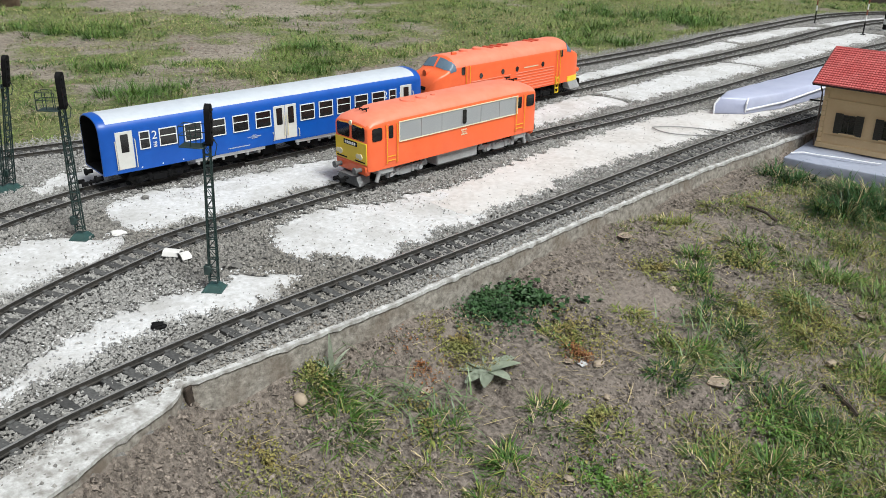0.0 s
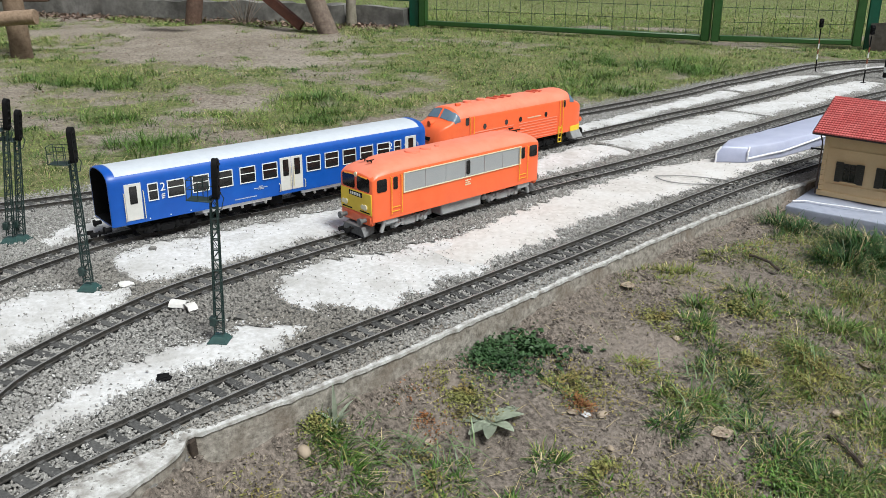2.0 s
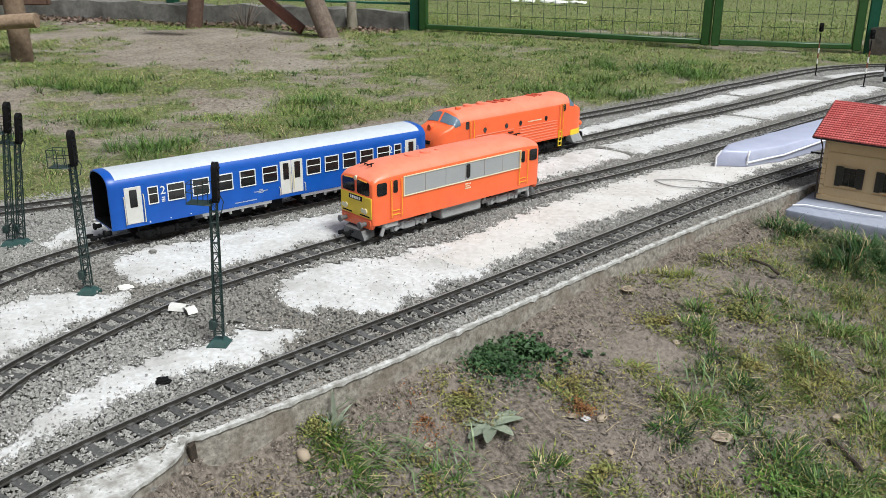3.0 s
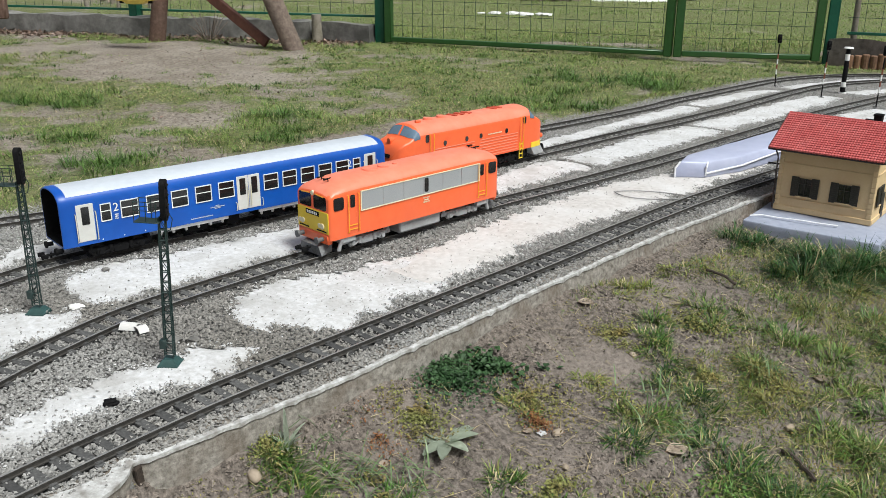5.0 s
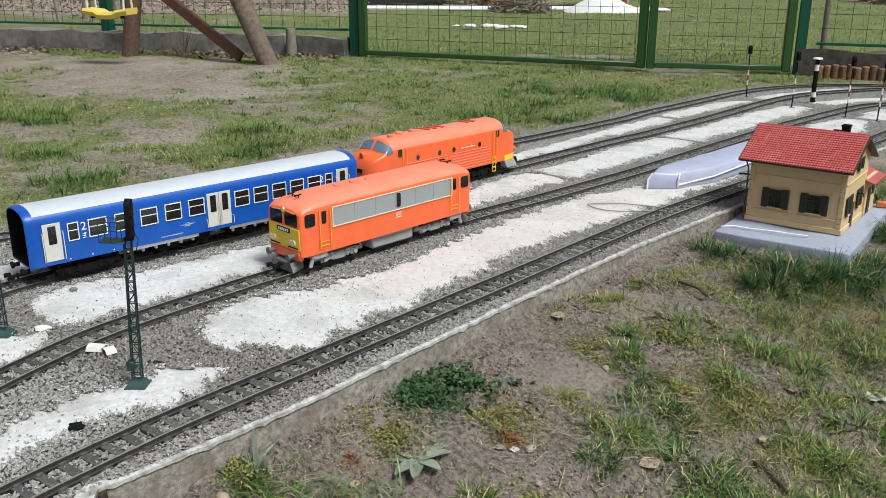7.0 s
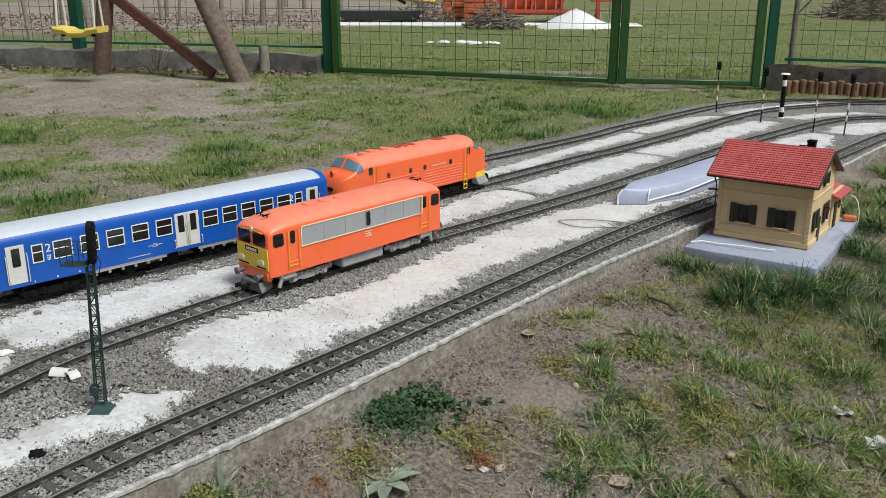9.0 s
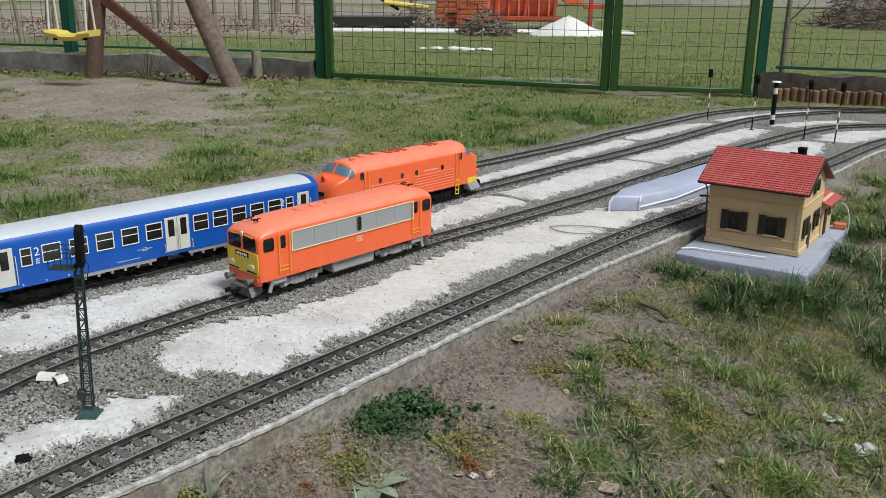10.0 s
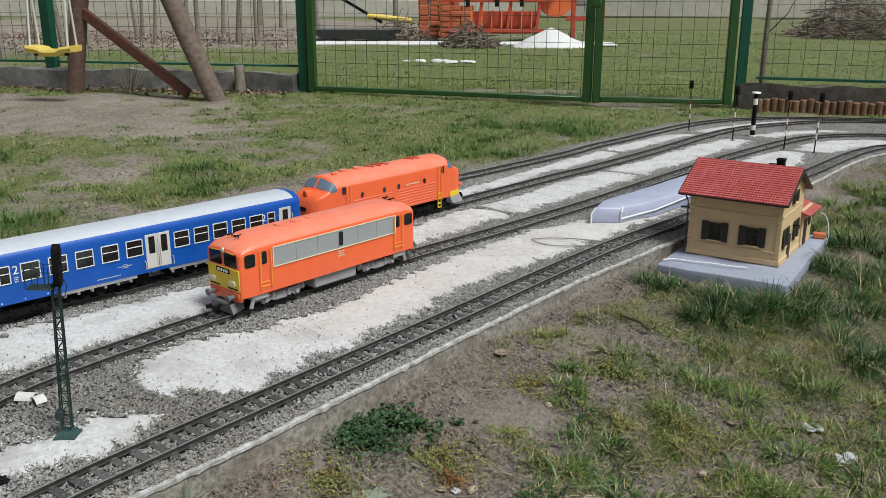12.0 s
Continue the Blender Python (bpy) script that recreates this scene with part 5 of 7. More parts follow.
    window(w / 2 + 0.001, 0.036, 0.061, 0.014, 0.041, 2)
    part("side_door", box((0.003, 0.020, 0.058), (w / 2 + 0.0012, 0.078, 0.030), 0.0005), M_SHUT, root, "dark brown side door")
    window(w / 2 + 0.001, 0.130, 0.061, 0.014, 0.041, 2)
    window(w / 2 + 0.001, d / 2, 0.145, 0.014, 0.024, 2)
    # roof slopes: boards with rows of tiles
    over, eave = 0.022, 0.022
    slope = math.atan2(peak - hw, d / 2)
    run = (d / 2 + eave) / math.cos(slope)
    for s in (-1, 1):
        m = Matrix.Translation((0, d / 2, peak + 0.001)) @ Matrix.Rotation(s * -slope if s < 0 else -slope, 4, "X") if s > 0 else Matrix.Translation((0, d / 2, peak + 0.001)) @ Matrix.Rotation(slope, 4, "X")
        bm = box((w + 2 * over, run, 0.004), (0, s * run / 2, -0.003), 0.0004)
        bmesh.ops.transform(bm, matrix=m, verts=bm.verts)
        roof = part("roof_slope", bm, M_GUTTER, root, "roof boarding")
        rows, cols = 17, 40
        verts, faces = [], []
        tw, tl = (w + 2 * over) / cols, run / rows
        for r in range(rows):
            for c in range(cols):
                x0 = -w / 2 - over + c * tw
                base = len(verts)
                for j, v in ((0, r * tl - 0.0005), (1, (r + 1) * tl + 0.0012)):
                    for k in range(4):
                        u = k / 3
                        z = 0.0004 + 0.0013 * math.sin(math.pi * u) + (0.0024 if j else 0.0)
                        verts.append(m @ Vector((x0 + u * tw, s * v, z)))
                for k in range(3):
                    q = (base + k, base + k + 1, base + k + 5, base + k + 4)
                    faces.append(q if s > 0 else tuple(reversed(q)))
                lip = len(verts)
                for k in range(4):
                    verts.append(verts[base + 4 + k] - Vector((0, 0, 0.0032)))
                for k in range(3):
                    q = (base + 4 + k, base + 5 + k, lip + k + 1, lip + k)
                    faces.append(q if s > 0 else tuple(reversed(q)))
        tagged(bulk("roof_tiles", verts, faces, M_TILE, roof), "red clay roof tiles", kind="stuff")
        edge = m @ Vector((0, s * (run + 0.001), -0.003))
        part("gutter", rod(edge + Vector((-w / 2 - over, 0, 0)), edge + Vector((w / 2 + over, 0, 0)), 0.0022, 8), M_GUTTER, root, "brown gutter")
        for sx in (-1, 1):
            bm = box((0.003, run, 0.006), (sx * (w / 2 + over + 0.001), s * run / 2, -0.003), 0.0006)
            bmesh.ops.transform(bm, matrix=m, verts=bm.verts)
            part("barge_board", bm, M_GUTTER, root)
    part("ridge", rod((-w / 2 - over, d / 2, peak + 0.002), (w / 2 + over, d / 2, peak + 0.002), 0.0026, 8), M_TILE, root, "red ridge tiles")
    # the roof reaches less far over the gable with the door
    reach = w / 2 + over
    for ob in root.children_recursive:
        if ob.name.split(".")[0] in ("roof_slope", "roof_tiles", "gutter", "barge_board", "ridge"):
            for v in ob.data.vertices:
                v.co.x = -reach + (v.co.x + reach) * (1 - 0.010 / (2 * reach))
    ez, px = hw - 0.013, -w / 2 - 0.004
    line = [(px, -eave, ez), (px, -eave + 0.003, ez - 0.006), (px, -0.006, ez - 0.018), (px, -0.003, ez - 0.026), (px, -0.003, 0.002)]
    part("downpipe", sweep(line, 0.0018, 8), M_GUTTER, root, "brown downpipe")
    bm = box((0.017, 0.017, 0.030), (0.062, d / 2 + 0.020, peak + 0.002), 0.001)
    box((0.020, 0.020, 0.004), (0.062, d / 2 + 0.020, peak + 0.015), 0.001, bm=bm)
    part("chimney", bm, M_BLACK, root, "black chimney")
    part("roof_step", box((0.016, 0.010, 0.002), (0.045, d / 2 + 0.012, peak + 0.004), 0.0004), M_BLACK, root)
    # lower back wing with its own small roof
    part("annex_wall", box((0.080, 0.100, 0.092), (w / 2 - 0.036, d + 0.050, 0.046), 0.001), M_PLASTER, root, "ochre back wing")
    bm = box((0.125, 0.122, 0.005), (w / 2 - 0.038, d + 0.052, 0.100), 0.001, Matrix.Rotation(0.30, 4, "Y"))
    part("annex_roof", bm, M_TILE, root, "small red lean-to roof")
    part("annex_door", box((0.003, 0.024, 0.062), (w / 2 + 0.0052, d + 0.030, 0.034), 0.0006), M_SHUT, root, "dark door of the back wing")
    part("annex_window", box((0.003, 0.020, 0.030), (w / 2 + 0.0052, d + 0.070, 0.058), 0.0006), M_GLASS, root)
    part("lamp_bracket", sweep([(w / 2 + 0.002, 0.100, 0.075), (w / 2 + 0.016, 0.098, 0.078), (w / 2 + 0.018, 0.098, 0.070)], 0.0012, 6), M_BLACK, root)
    return root


station_house()
tagged(finish("brick_piece", box((0.030, 0.018, 0.014), (0, 0, 0), 0.002), M_BRICKO, m=Matrix.Translation((-0.535, 2.325, -0.0085)) @ Matrix.Rotation(0.3, 4, "Z")), "small piece of red brick on the foam board", "brick")
tagged(finish("white_tube", sweep([(-0.545, 2.345, 0.045), (-0.534, 2.345, 0.043), (-0.524, 2.342, 0.030), (-0.518, 2.338, 0.010), (-0.516, 2.335, -0.012), (-0.517, 2.33, -0.03)], 0.0009, 8), M_STRIP), "thin white hose looped beside the house", "hose")


# ---- wrapped platform board between the tracks ----
def wrapped_board():
    plan = [(-1.020, 2.028), (-0.962, 2.080), (-0.925, 2.20), (-0.905, 2.42), (-0.885, 2.78), (-1.010, 2.80), (-1.030, 2.42), (-1.052, 2.12)]
    lo = [Vector((x, y, 0.003)) for x, y in plan]
    c = Vector((-0.965, 2.42, 0))
    mid = [Vector((x, y, 0.028)) for x, y in plan]
    up = [Vector((c.x + (x - c.x) * 0.86, c.y + (y - c.y) * 0.975, 0.044 + 0.004 * noise.noise((x * 9, y * 9, 0)))) for x, y in plan]
    bm = loft([lo, mid, up])
    bmesh.ops.bevel(bm, geom=bm.edges[:], offset=0.004, segments=2, profile=0.5, affect="EDGES")
    bmesh.ops.subdivide_edges(bm, edges=[e for e in bm.edges if e.calc_length() > 0.05], cuts=5, use_grid_fill=True)
    for v in bm.verts:
        v.co += 0.0014 * noise.noise_vector(v.co * 26)
        v.co.z = max(v.co.z, 0.002)
    root = finish("wrapped_board", bm, M_FOIL, smooth=50)
    tagged(root, "long board wrapped in pale lilac foil lying on the cement", "wrapped board")
    lines = [[up[0], mid[0], lo[0]], [up[1], mid[1] + Vector((0.002, -0.002, 0.004)), lo[1] + Vector((0, 0, 0.006))], [lo[1] + Vector((0.002, 0, 0.012)), mid[2] + Vector((0.003, 0, -0.006)), mid[3] + Vector((0.003, 0, 0.004)), mid[4] + Vector((0.003, 0, 0.006))]]
    for line in lines:
        part("foil_fold", sweep([Vector(p) for p in line], 0.0024, 6), M_STRIP, root, "bright white folded foil edge")


wrapped_board()


# ---- oddments on the bed ----
def shard():
    root = thing("broken_shard", Matrix.Translation((-1.151, .604, 0.004)) @ Matrix.Rotation(radians(35), 4, "Z"), "broken curved white ceramic shards on the gravel", "ceramic shard")
    for dx, turn, ln in ((0, 0, 0.026), (0.022, 0.9, 0.016)):
        rings = []
        for k in range(7):
            a = math.pi * (0.12 + 0.76 * k / 6)
            rings.append([Vector((x, r * math.cos(a), r * math.sin(a) - 0.002)) for x, r in ((-ln / 2, .013), (ln / 2, .012 + 0.001 * (k % 2)), (ln / 2, .0105), (-ln / 2, .0115))])
        bm = loft(rings)
        bmesh.ops.transform(bm, matrix=Matrix.Translation((dx, -0.008 if dx else 0, 0)) @ Matrix.Rotation(turn, 4, "Z"), verts=bm.verts)
        part("shard", bm, M_CERAMIC, root)


shard()


def lump(name, x, y, z, r, flat, material, label, category, seed=0, rough=0.5):
    bm = ball(r, (seed, 0, 0), (1, 1, 1), 3, rough=rough)
    bmesh.ops.transform(bm, matrix=Matrix.Translation((x, y, z)) @ Matrix.Rotation(seed, 4, "Z") @ Matrix.Diagonal((1.25, 0.9, flat, 1)) @ Matrix.Translation((-seed, 0, 0)), verts=bm.verts)
    return tagged(finish(name, bm, material, smooth=60), label, category)


lump("tar_lump", -.9533, .4712, .007, .0075, .6, M_BLACK, "black tarry lump on the white cement", "lump", 1)
for k, (x, y, r) in enumerate(((-1.062, .625, .011), (-1.045, .650, .008), (-1.29, .585, .009), (-1.335, .603, .006), (-1.135, 1.150, .008), (-1.42, .70, .006))):
    lump("pale_stone", x, y, .006, r, .55, M_CERAMIC if k == 2 else M_WALLC, "pale loose stone on the gravel", "stone", 2 + k)
CABLES = [((-1.049, 1.792), (-1.02, 1.85), (-.96, 1.87), (-.884, 1.886)), ((-1.049, 1.792), (-.985, 1.745), (-.94, 1.80), (-.887, 1.866))]
for bend in CABLES:
    start, first, second, end = (Vector((x, y, 0.007)) for x, y in bend)
    line = [start * (1 - t) ** 3 + first * 3 * t * (1 - t) ** 2 + second * 3 * t * t * (1 - t) + end * t ** 3 for t in np.linspace(0, 1, 18)]
    tagged(finish("thin_cable", sweep(line, 0.0014, 6), M_CABLE), "thin grey cable lying in a loop on the cement", "cable")
tagged(finish("point_lever", rod((-.880, 2.263, .026), (-.83, 2.275, .026), 0.0024, 8), M_BLACK), "thin black rod lying over the track edge", "rod")


# ---- garden boundary: gate, fences, low walls ----
GATE_L, GATE_M, GATE_R = Vector((-3.88, 3.71, 0)), Vector((-2.29, 4.28, 0)), Vector((-1.667, 4.644, 0))


def along(a, b):
    """A pose at a whose x runs to b."""
    d = b - a
    return Matrix.Translation(a) @ Matrix.Rotation(math.atan2(d.y, d.x), 4, "Z"), d.length


def wires(length, z0, z1, dx, dz, r=0.0011):
    """A welded wire field as one mesh of thin square bars."""
    verts, faces = [], []
    def bar(a, b):
        a, b = Vector(a), Vector(b)
        u = Vector((0, r, 0))
        w = (b - a).normalized().cross(Vector((0, 1, 0))) * r
        k = len(verts)
        for p in (a, b):
            verts.extend([p - u - w, p + u - w, p + u + w, p - u + w])
        faces.extend([(k + i, k + (i + 1) % 4, k + 4 + (i + 1) % 4, k + 4 + i) for i in range(4)])
    g = random.Random(5)
    for k in range(1, int(length / dx) + 1):
        x = k * dx
        if x < length - 0.01:
            bar((x + g.uniform(-.003, .003), 0, z0), (x + g.uniform(-.004, .004), 0, z1))
    for k in range(1, int((z1 - z0) / dz) + 1):
        z = z0 + k * dz
        bar((0, 0.004, z + g.uniform(-.003, .003)), (length, 0.004, z + g.uniform(-.003, .003)))
    return verts, faces


def gate_leaf(a, b, dx, dz, label):
    m, n = along(a, b)
    root = thing("gate_leaf", m, label, "garden gate", "leaves of the garden gate")
    t, z0, z1 = 0.043, 0.012, 1.45
    for x in (t / 2, n - t / 2):
        part("stile", box((t, 0.045, z1 - z0), (x, 0, (z0 + z1) / 2), 0.004), M_GATE, root, "green steel stile")
    for z in (z0 + 0.018, z1 - 0.02):
        part("gate_rail", box((n - 2 * t, 0.04, 0.026), (n / 2, 0, z), 0.004), M_GATE, root, "green steel rail")
    ob = bulk("wire_mesh", *wires(n - 2 * t, z0 + 0.03, z1 - 0.04, dx, dz), M_WIRE, root)
    ob.matrix_basis = Matrix.Translation((t, 0.0, 0))
    tagged(ob, "thin welded wire mesh", kind="stuff")
    return root


gate_leaf(GATE_L, GATE_M - (GATE_M - GATE_L).normalized() * 0.006, 0.066, 0.07, "wide green steel gate leaf with wire mesh, closed")
gate_leaf(GATE_M, GATE_R, 0.066, 0.07, "narrow green steel gate leaf with wire mesh, closed")
tagged(finish("gate_latch", box((0.05, 0.03, 0.05), (0, 0, 0), 0.006), M_GATE, m=Matrix.Translation(GATE_M + Vector((0.03, -0.05, 0.53))) @ Matrix.Rotation(0.4, 4, "Z")), "round green gate latch", "latch")


def fence_post(p, w, label):
    root = thing("fence_post", Matrix.Translation(p) @ Matrix.Rotation(0.35, 4, "Z"), label, "fence post", "green fence posts")
    part("post", box((w, w, 1.7), (0, 0, 0.83), 0.005), M_POST, root)
    part("post_cap", box((w + 0.006, w + 0.006, 0.012), (0, 0, 1.686), 0.003), M_BLACK, root)


LEFT_END = Vector((-5.9, 2.72, 0))
LEFT_START = GATE_L + Vector((-0.10, -0.01, 0))
RIGHT_START = GATE_R + Vector((0.08, 0.06, 0))
RIGHT_END = Vector((0.6, 5.45, 0))
fence_post(GATE_L + Vector((-0.055, 0.02, 0)), 0.065, "teal green square gate post")
fence_post(GATE_R + Vector((0.030, 0.035, 0)), 0.052, "teal green square gate post")
fence_post(LEFT_START + (LEFT_END - LEFT_START) * 0.79 + Vector((0.0, 0.06, 0.0)), 0.065, "teal green square fence post above the low wall")
fence_post(RIGHT_END, 0.07, "teal green square fence post")


def fence_field(a, b, z0, dx, dz, label):
    m, n = along(a, b)
    root = thing("mesh_fence", m, label, "fence")
    part("bottom_rail", box((n, 0.02, 0.014), (n / 2, 0, z0), 0.002), M_POST, root, "green bottom rail")
    ob = bulk("wire_mesh", *wires(n, z0, 1.5, dx, dz), M_WIRE, root)
    tagged(ob, "thin green wire mesh", kind="stuff")


back = Vector((-0.03, 0.06, 0))
fence_field(LEFT_END + back + (LEFT_END - LEFT_START) * 0.6, LEFT_START + back, 0.150, 0.075, 0.075, "green wire mesh fence above the low concrete wall")
fence_field(RIGHT_START + Vector((0, 0.05, 0)), RIGHT_END + Vector((0, 0.05, 0)), 0.150, 0.075, 0.075, "green wire mesh fence behind the curve of the track")


def low_wall(name, a, b, tall, thick, label):
    m, n = along(a, b)
    bm = box((n, thick, tall + 0.15), (n / 2, 0, tall / 2 - 0.075), 0.0)
    bmesh.ops.subdivide_edges(bm, edges=[e for e in bm.edges if e.calc_length() > n * 0.9], cuts=int(n / 0.06))
    bmesh.ops.subdivide_edges(bm, edges=[e for e in bm.edges if abs((e.verts[0].co - e.verts[1].co).z) > tall * 0.9], cuts=3)
    for v in bm.verts:
        v.co += 0.018 * noise.noise_vector(v.co * 7) + 0.006 * noise.noise_vector(v.co * 31)
    tagged(finish(name, bm, M_WALLD if name == "wall_east" else M_WALLC, m=m, smooth=50), label, "low wall", kind="structure")


M_WALLD = mat("stained_concrete", (0.055, 0.048, 0.042), (0.15, 0.135, 0.118), 30, 0.9, bump=0.004, c3=(0.05, 0.035, 0.027), big=5, third=0.8)
low_wall("wall_west", LEFT_END + (LEFT_END - LEFT_START) * 0.6, LEFT_START + (LEFT_END - LEFT_START) * 0.18, 0.115, 0.12, "low crumbling grey concrete wall under the fence")
low_wall("wall_stub", LEFT_START + (LEFT_END - LEFT_START) * 0.16, LEFT_START + Vector((0.02, -0.01, 0)), 0.115, 0.16, "rough broken stub of concrete wall beside the gate")
low_wall("wall_east", RIGHT_START + Vector((-0.05, -0.02, 0)), RIGHT_END, 0.125, 0.10, "low grey concrete wall behind the log edging")


def log_edging():
    a, b = Vector((-1.50, 4.60, 0)), Vector((0.7, 5.33, 0))
    m, n = along(a, b)
    root = thing("log_edging", m, "edging of short upright half logs in brown wood", "log edging")
    mesh = None
    k, x = 0, 0.0
    while x < n:
        if mesh is None:
            bm = rod((0, 0, -0.05), (0, 0, 0.064), 0.0178, 10)
            bmesh.ops.bevel(bm, geom=[e for e in bm.edges if e.verts[0].co.z > 0.06 and e.verts[1].co.z > 0.06], offset=0.004, segments=1, affect="EDGES")
            mesh = bpy.data.meshes.new("log")
            bm.to_mesh(mesh)
            bm.free()
            mesh.materials.append(M_WOODR)
        ob = new("log", mesh)
        ob.parent = root
        ob.matrix_basis = Matrix.Translation((x, random.uniform(-.003, .003), random.uniform(-.008, .008))) @ Matrix.Rotation(random.uniform(0, 6), 4, "Z")
        x += random.uniform(0.033, 0.037)


M_WOODR = mat("red_brown_log", (0.12, 0.060, 0.034), (0.25, 0.140, 0.080), 40, 0.8, bump=0.003, c3=(0.10, 0.06, 0.04), big=8, vary="object", amount=0.35)
log_edging()


# ---- the swing frame ----
RIGHT = Vector((math.cos(radians(38.7)), math.sin(radians(38.7)), 0))


def log_post(name, foot, top, r, label, category="swing post", parent=None, material=M_LOG):
    a, b = Vector(foot), Vector(top)
    rings = []
    u = (b - a).normalized()
    s, w = u.orthogonal().normalized(), None
    w = u.cross(s)
    for k in range(15):
        t = k / 14
        ring = []
        for j in range(14):
            ang = 2 * math.pi * j / 14
            rr = r * (1.08 - 0.14 * t) * (1 + 0.10 * noise.noise((math.cos(ang) * 1.3, math.sin(ang) * 1.3, t * 6 + r * 50)))
            ring.append(a + (b - a) * t + rr * (math.cos(ang) * s + math.sin(ang) * w))
        rings.append(ring)
    return finish(name, loft(rings), material, parent, label)


def swing():
    root = thing("timber_swing", Matrix(), "timber swing frame of thick round posts with a plank brace", "swing frame")
    f1, f2 = Vector((-4.955, 2.81, -0.05)), Vector((-4.03, 3.16, -0.05))
    apex = Vector((-4.60, 3.00, 1.75))
    log_post("post", f1, (-4.63, 2.955, 1.85), 0.046, "", parent=root, material=M_PLANK2)
    log_post("post", f2, (-4.76, 2.80, 1.85), 0.052, "", parent=root)
    a, b = Vector((-4.24, 3.11, 0.02)), Vector((-4.835, 2.85, 0.47))
    d = b - a
    bm = box((d.length, 0.03, 0.058), (d.length / 2, 0, 0), 0.004)
    bmesh.ops.transform(bm, matrix=Matrix.Translation(a) @ d.to_track_quat("X", "Z").to_matrix().to_4x4(), verts=bm.verts)
    part("brace_plank", bm, M_PLANK, root, "red-brown plank brace")
    log_post("beam", apex + Vector((0.15, -0.2, 0)), apex + Vector((-1.6, 1.9, 0.0)) * 1.0 + Vector((0, -4.0, 0)), 0.055, "", parent=root)


M_PLANK2 = mat("dark_barked_log", (0.085, 0.045, 0.032), (0.16, 0.10, 0.075), 40, 0.85, bump=0.004, c3=(0.10, 0.08, 0.065), big=6)
swing()
SEAT = Vector((-4.59, 2.525, 0.282))


def swing_seat():
    m = Matrix.Translation(SEAT) @ Matrix.Rotation(radians(34), 4, "Z")
    root = thing("hanging_swing", m, "yellow plastic swing seat hanging on pale ropes", "swing seat")
    bm = bmesh.new()
    rings = []
    for k in range(13):
        x = -0.125 + 0.25 * k / 12
        z = 0.012 * (abs(x) / 0.125) ** 2 - 0.012 * (abs(x) < 0.05)
        rings.append([Vector((x, y, z + dz)) for y, dz in ((-.065, .012), (-.07, .0), (-.06, -.022), (.06, -.022), (.07, .0), (.065, .012))])
    bm.free()
    seat = part("seat", loft(rings), M_YSEAT, root, "yellow moulded seat")
    for x in (-0.105, 0.105):
        part("seat_bolt", rod((x * 0.8, -0.03, -0.03), (x * 0.8, -0.03, -0.015), 0.012, 10), M_BLACK, seat)
        for y in (-0.05, 0.05):
            part("rope", sweep([(x, y, 0.005), (x * 0.98, y * 0.4, 0.30), (x * 0.96, 0, 0.60), (x * 0.9, 0, 1.42)], 0.006, 6), M_ROPE, root, "pale rope")


M_YSEAT = mat("yellow_seat", (0.72, 0.54, 0.10), (0.78, 0.60, 0.14), 30, 0.45, c3=(0.65, 0.5, 0.12), big=8)
M_ROPE = mat("pale_rope", (0.55, 0.54, 0.50), (0.66, 0.65, 0.61), 200, 0.9)
swing_seat()
log_post("stub_post", (-4.20, 3.445, -0.05), (-4.205, 3.45, 0.165), 0.031, "short grey weathered wooden stub post", material=M_BARK)
tagged(bpy.data.objects["stub_post"], category="stub post")


def timber_corner():
    """The corner of a timber sandpit: an upright, a log rail and a plank."""
    root = thing("sandpit_corner", Matrix.Translation((-4.24, 1.53, 0)), "weathered timber corner of a play frame with log rail", "timber frame")
    r = Vector((math.cos(radians(45)), math.sin(radians(45)), 0))
    log_post("upright", (0, 0, -0.03), (-0.012, -0.01, 0.62), 0.044, "", parent=root, material=M_WOOD)
    log_post("rail", tuple(r * 0.14 + Vector((0, 0, 0.185)) + Vector((0.08, -0.08, 0))), tuple(r * -0.9 + Vector((0, 0, 0.11)) + Vector((0.08, -0.08, 0))), 0.030, "", parent=root, material=M_WOOD)
    m = Matrix.Rotation(radians(45), 4, "Z")
    bm = box((0.95, 0.04, 0.115), (-0.36, 0.10, 0.29), 0.006)
    bmesh.ops.transform(bm, matrix=m, verts=bm.verts)
    part("plank", bm, M_PLANK2, root, "dark brown plank")


timber_corner()


# ---- beyond the gate ----
def twig_pile(x, y, rx, ry, tall, count, label, seed):
    g = np.random.RandomState(seed)
    verts, faces = [], []
    for _ in range(count):
        a, q = g.rand() * 6.283, math.sqrt(g.rand())
        c = Vector((x + rx * q * math.cos(a), y + ry * q * math.sin(a), 0.01 + tall * (1 - q ** 1.5) * g.rand()))
        d = Vector((g.normal(), g.normal(), 0.45 * g.normal())).normalized() * (0.06 + 0.22 * g.rand()) * max(rx, 0.3)
        w = d.cross(Vector((0, 0, 1))).normalized() * (0.004 + 0.006 * g.rand())
        up = Vector((0, 0, w.length))
        p0, p1 = c - d, c + d
        p0.z, p1.z = max(p0.z, 0.0), max(p1.z, 0.0)
        pm = c + Vector((0, 0, 0.03 * g.normal() * rx)) + w * g.normal()
        k = len(verts)
        for p, t in ((p0, 1.0), (pm, 0.8), (p1, 0.35)):
            verts.extend([p + w * t, p - w * t * 0.5 + up * t, p - w * t * 0.5 - up * t])
        for b in (0, 3):
            faces.extend([(k + b + i, k + b + (i + 1) % 3, k + b + 3 + (i + 1) % 3, k + b + 3 + i) for i in range(3)])
    tagged(bulk("brushwood_pile", verts, faces, M_TWIG), label, "brushwood", kind="stuff")


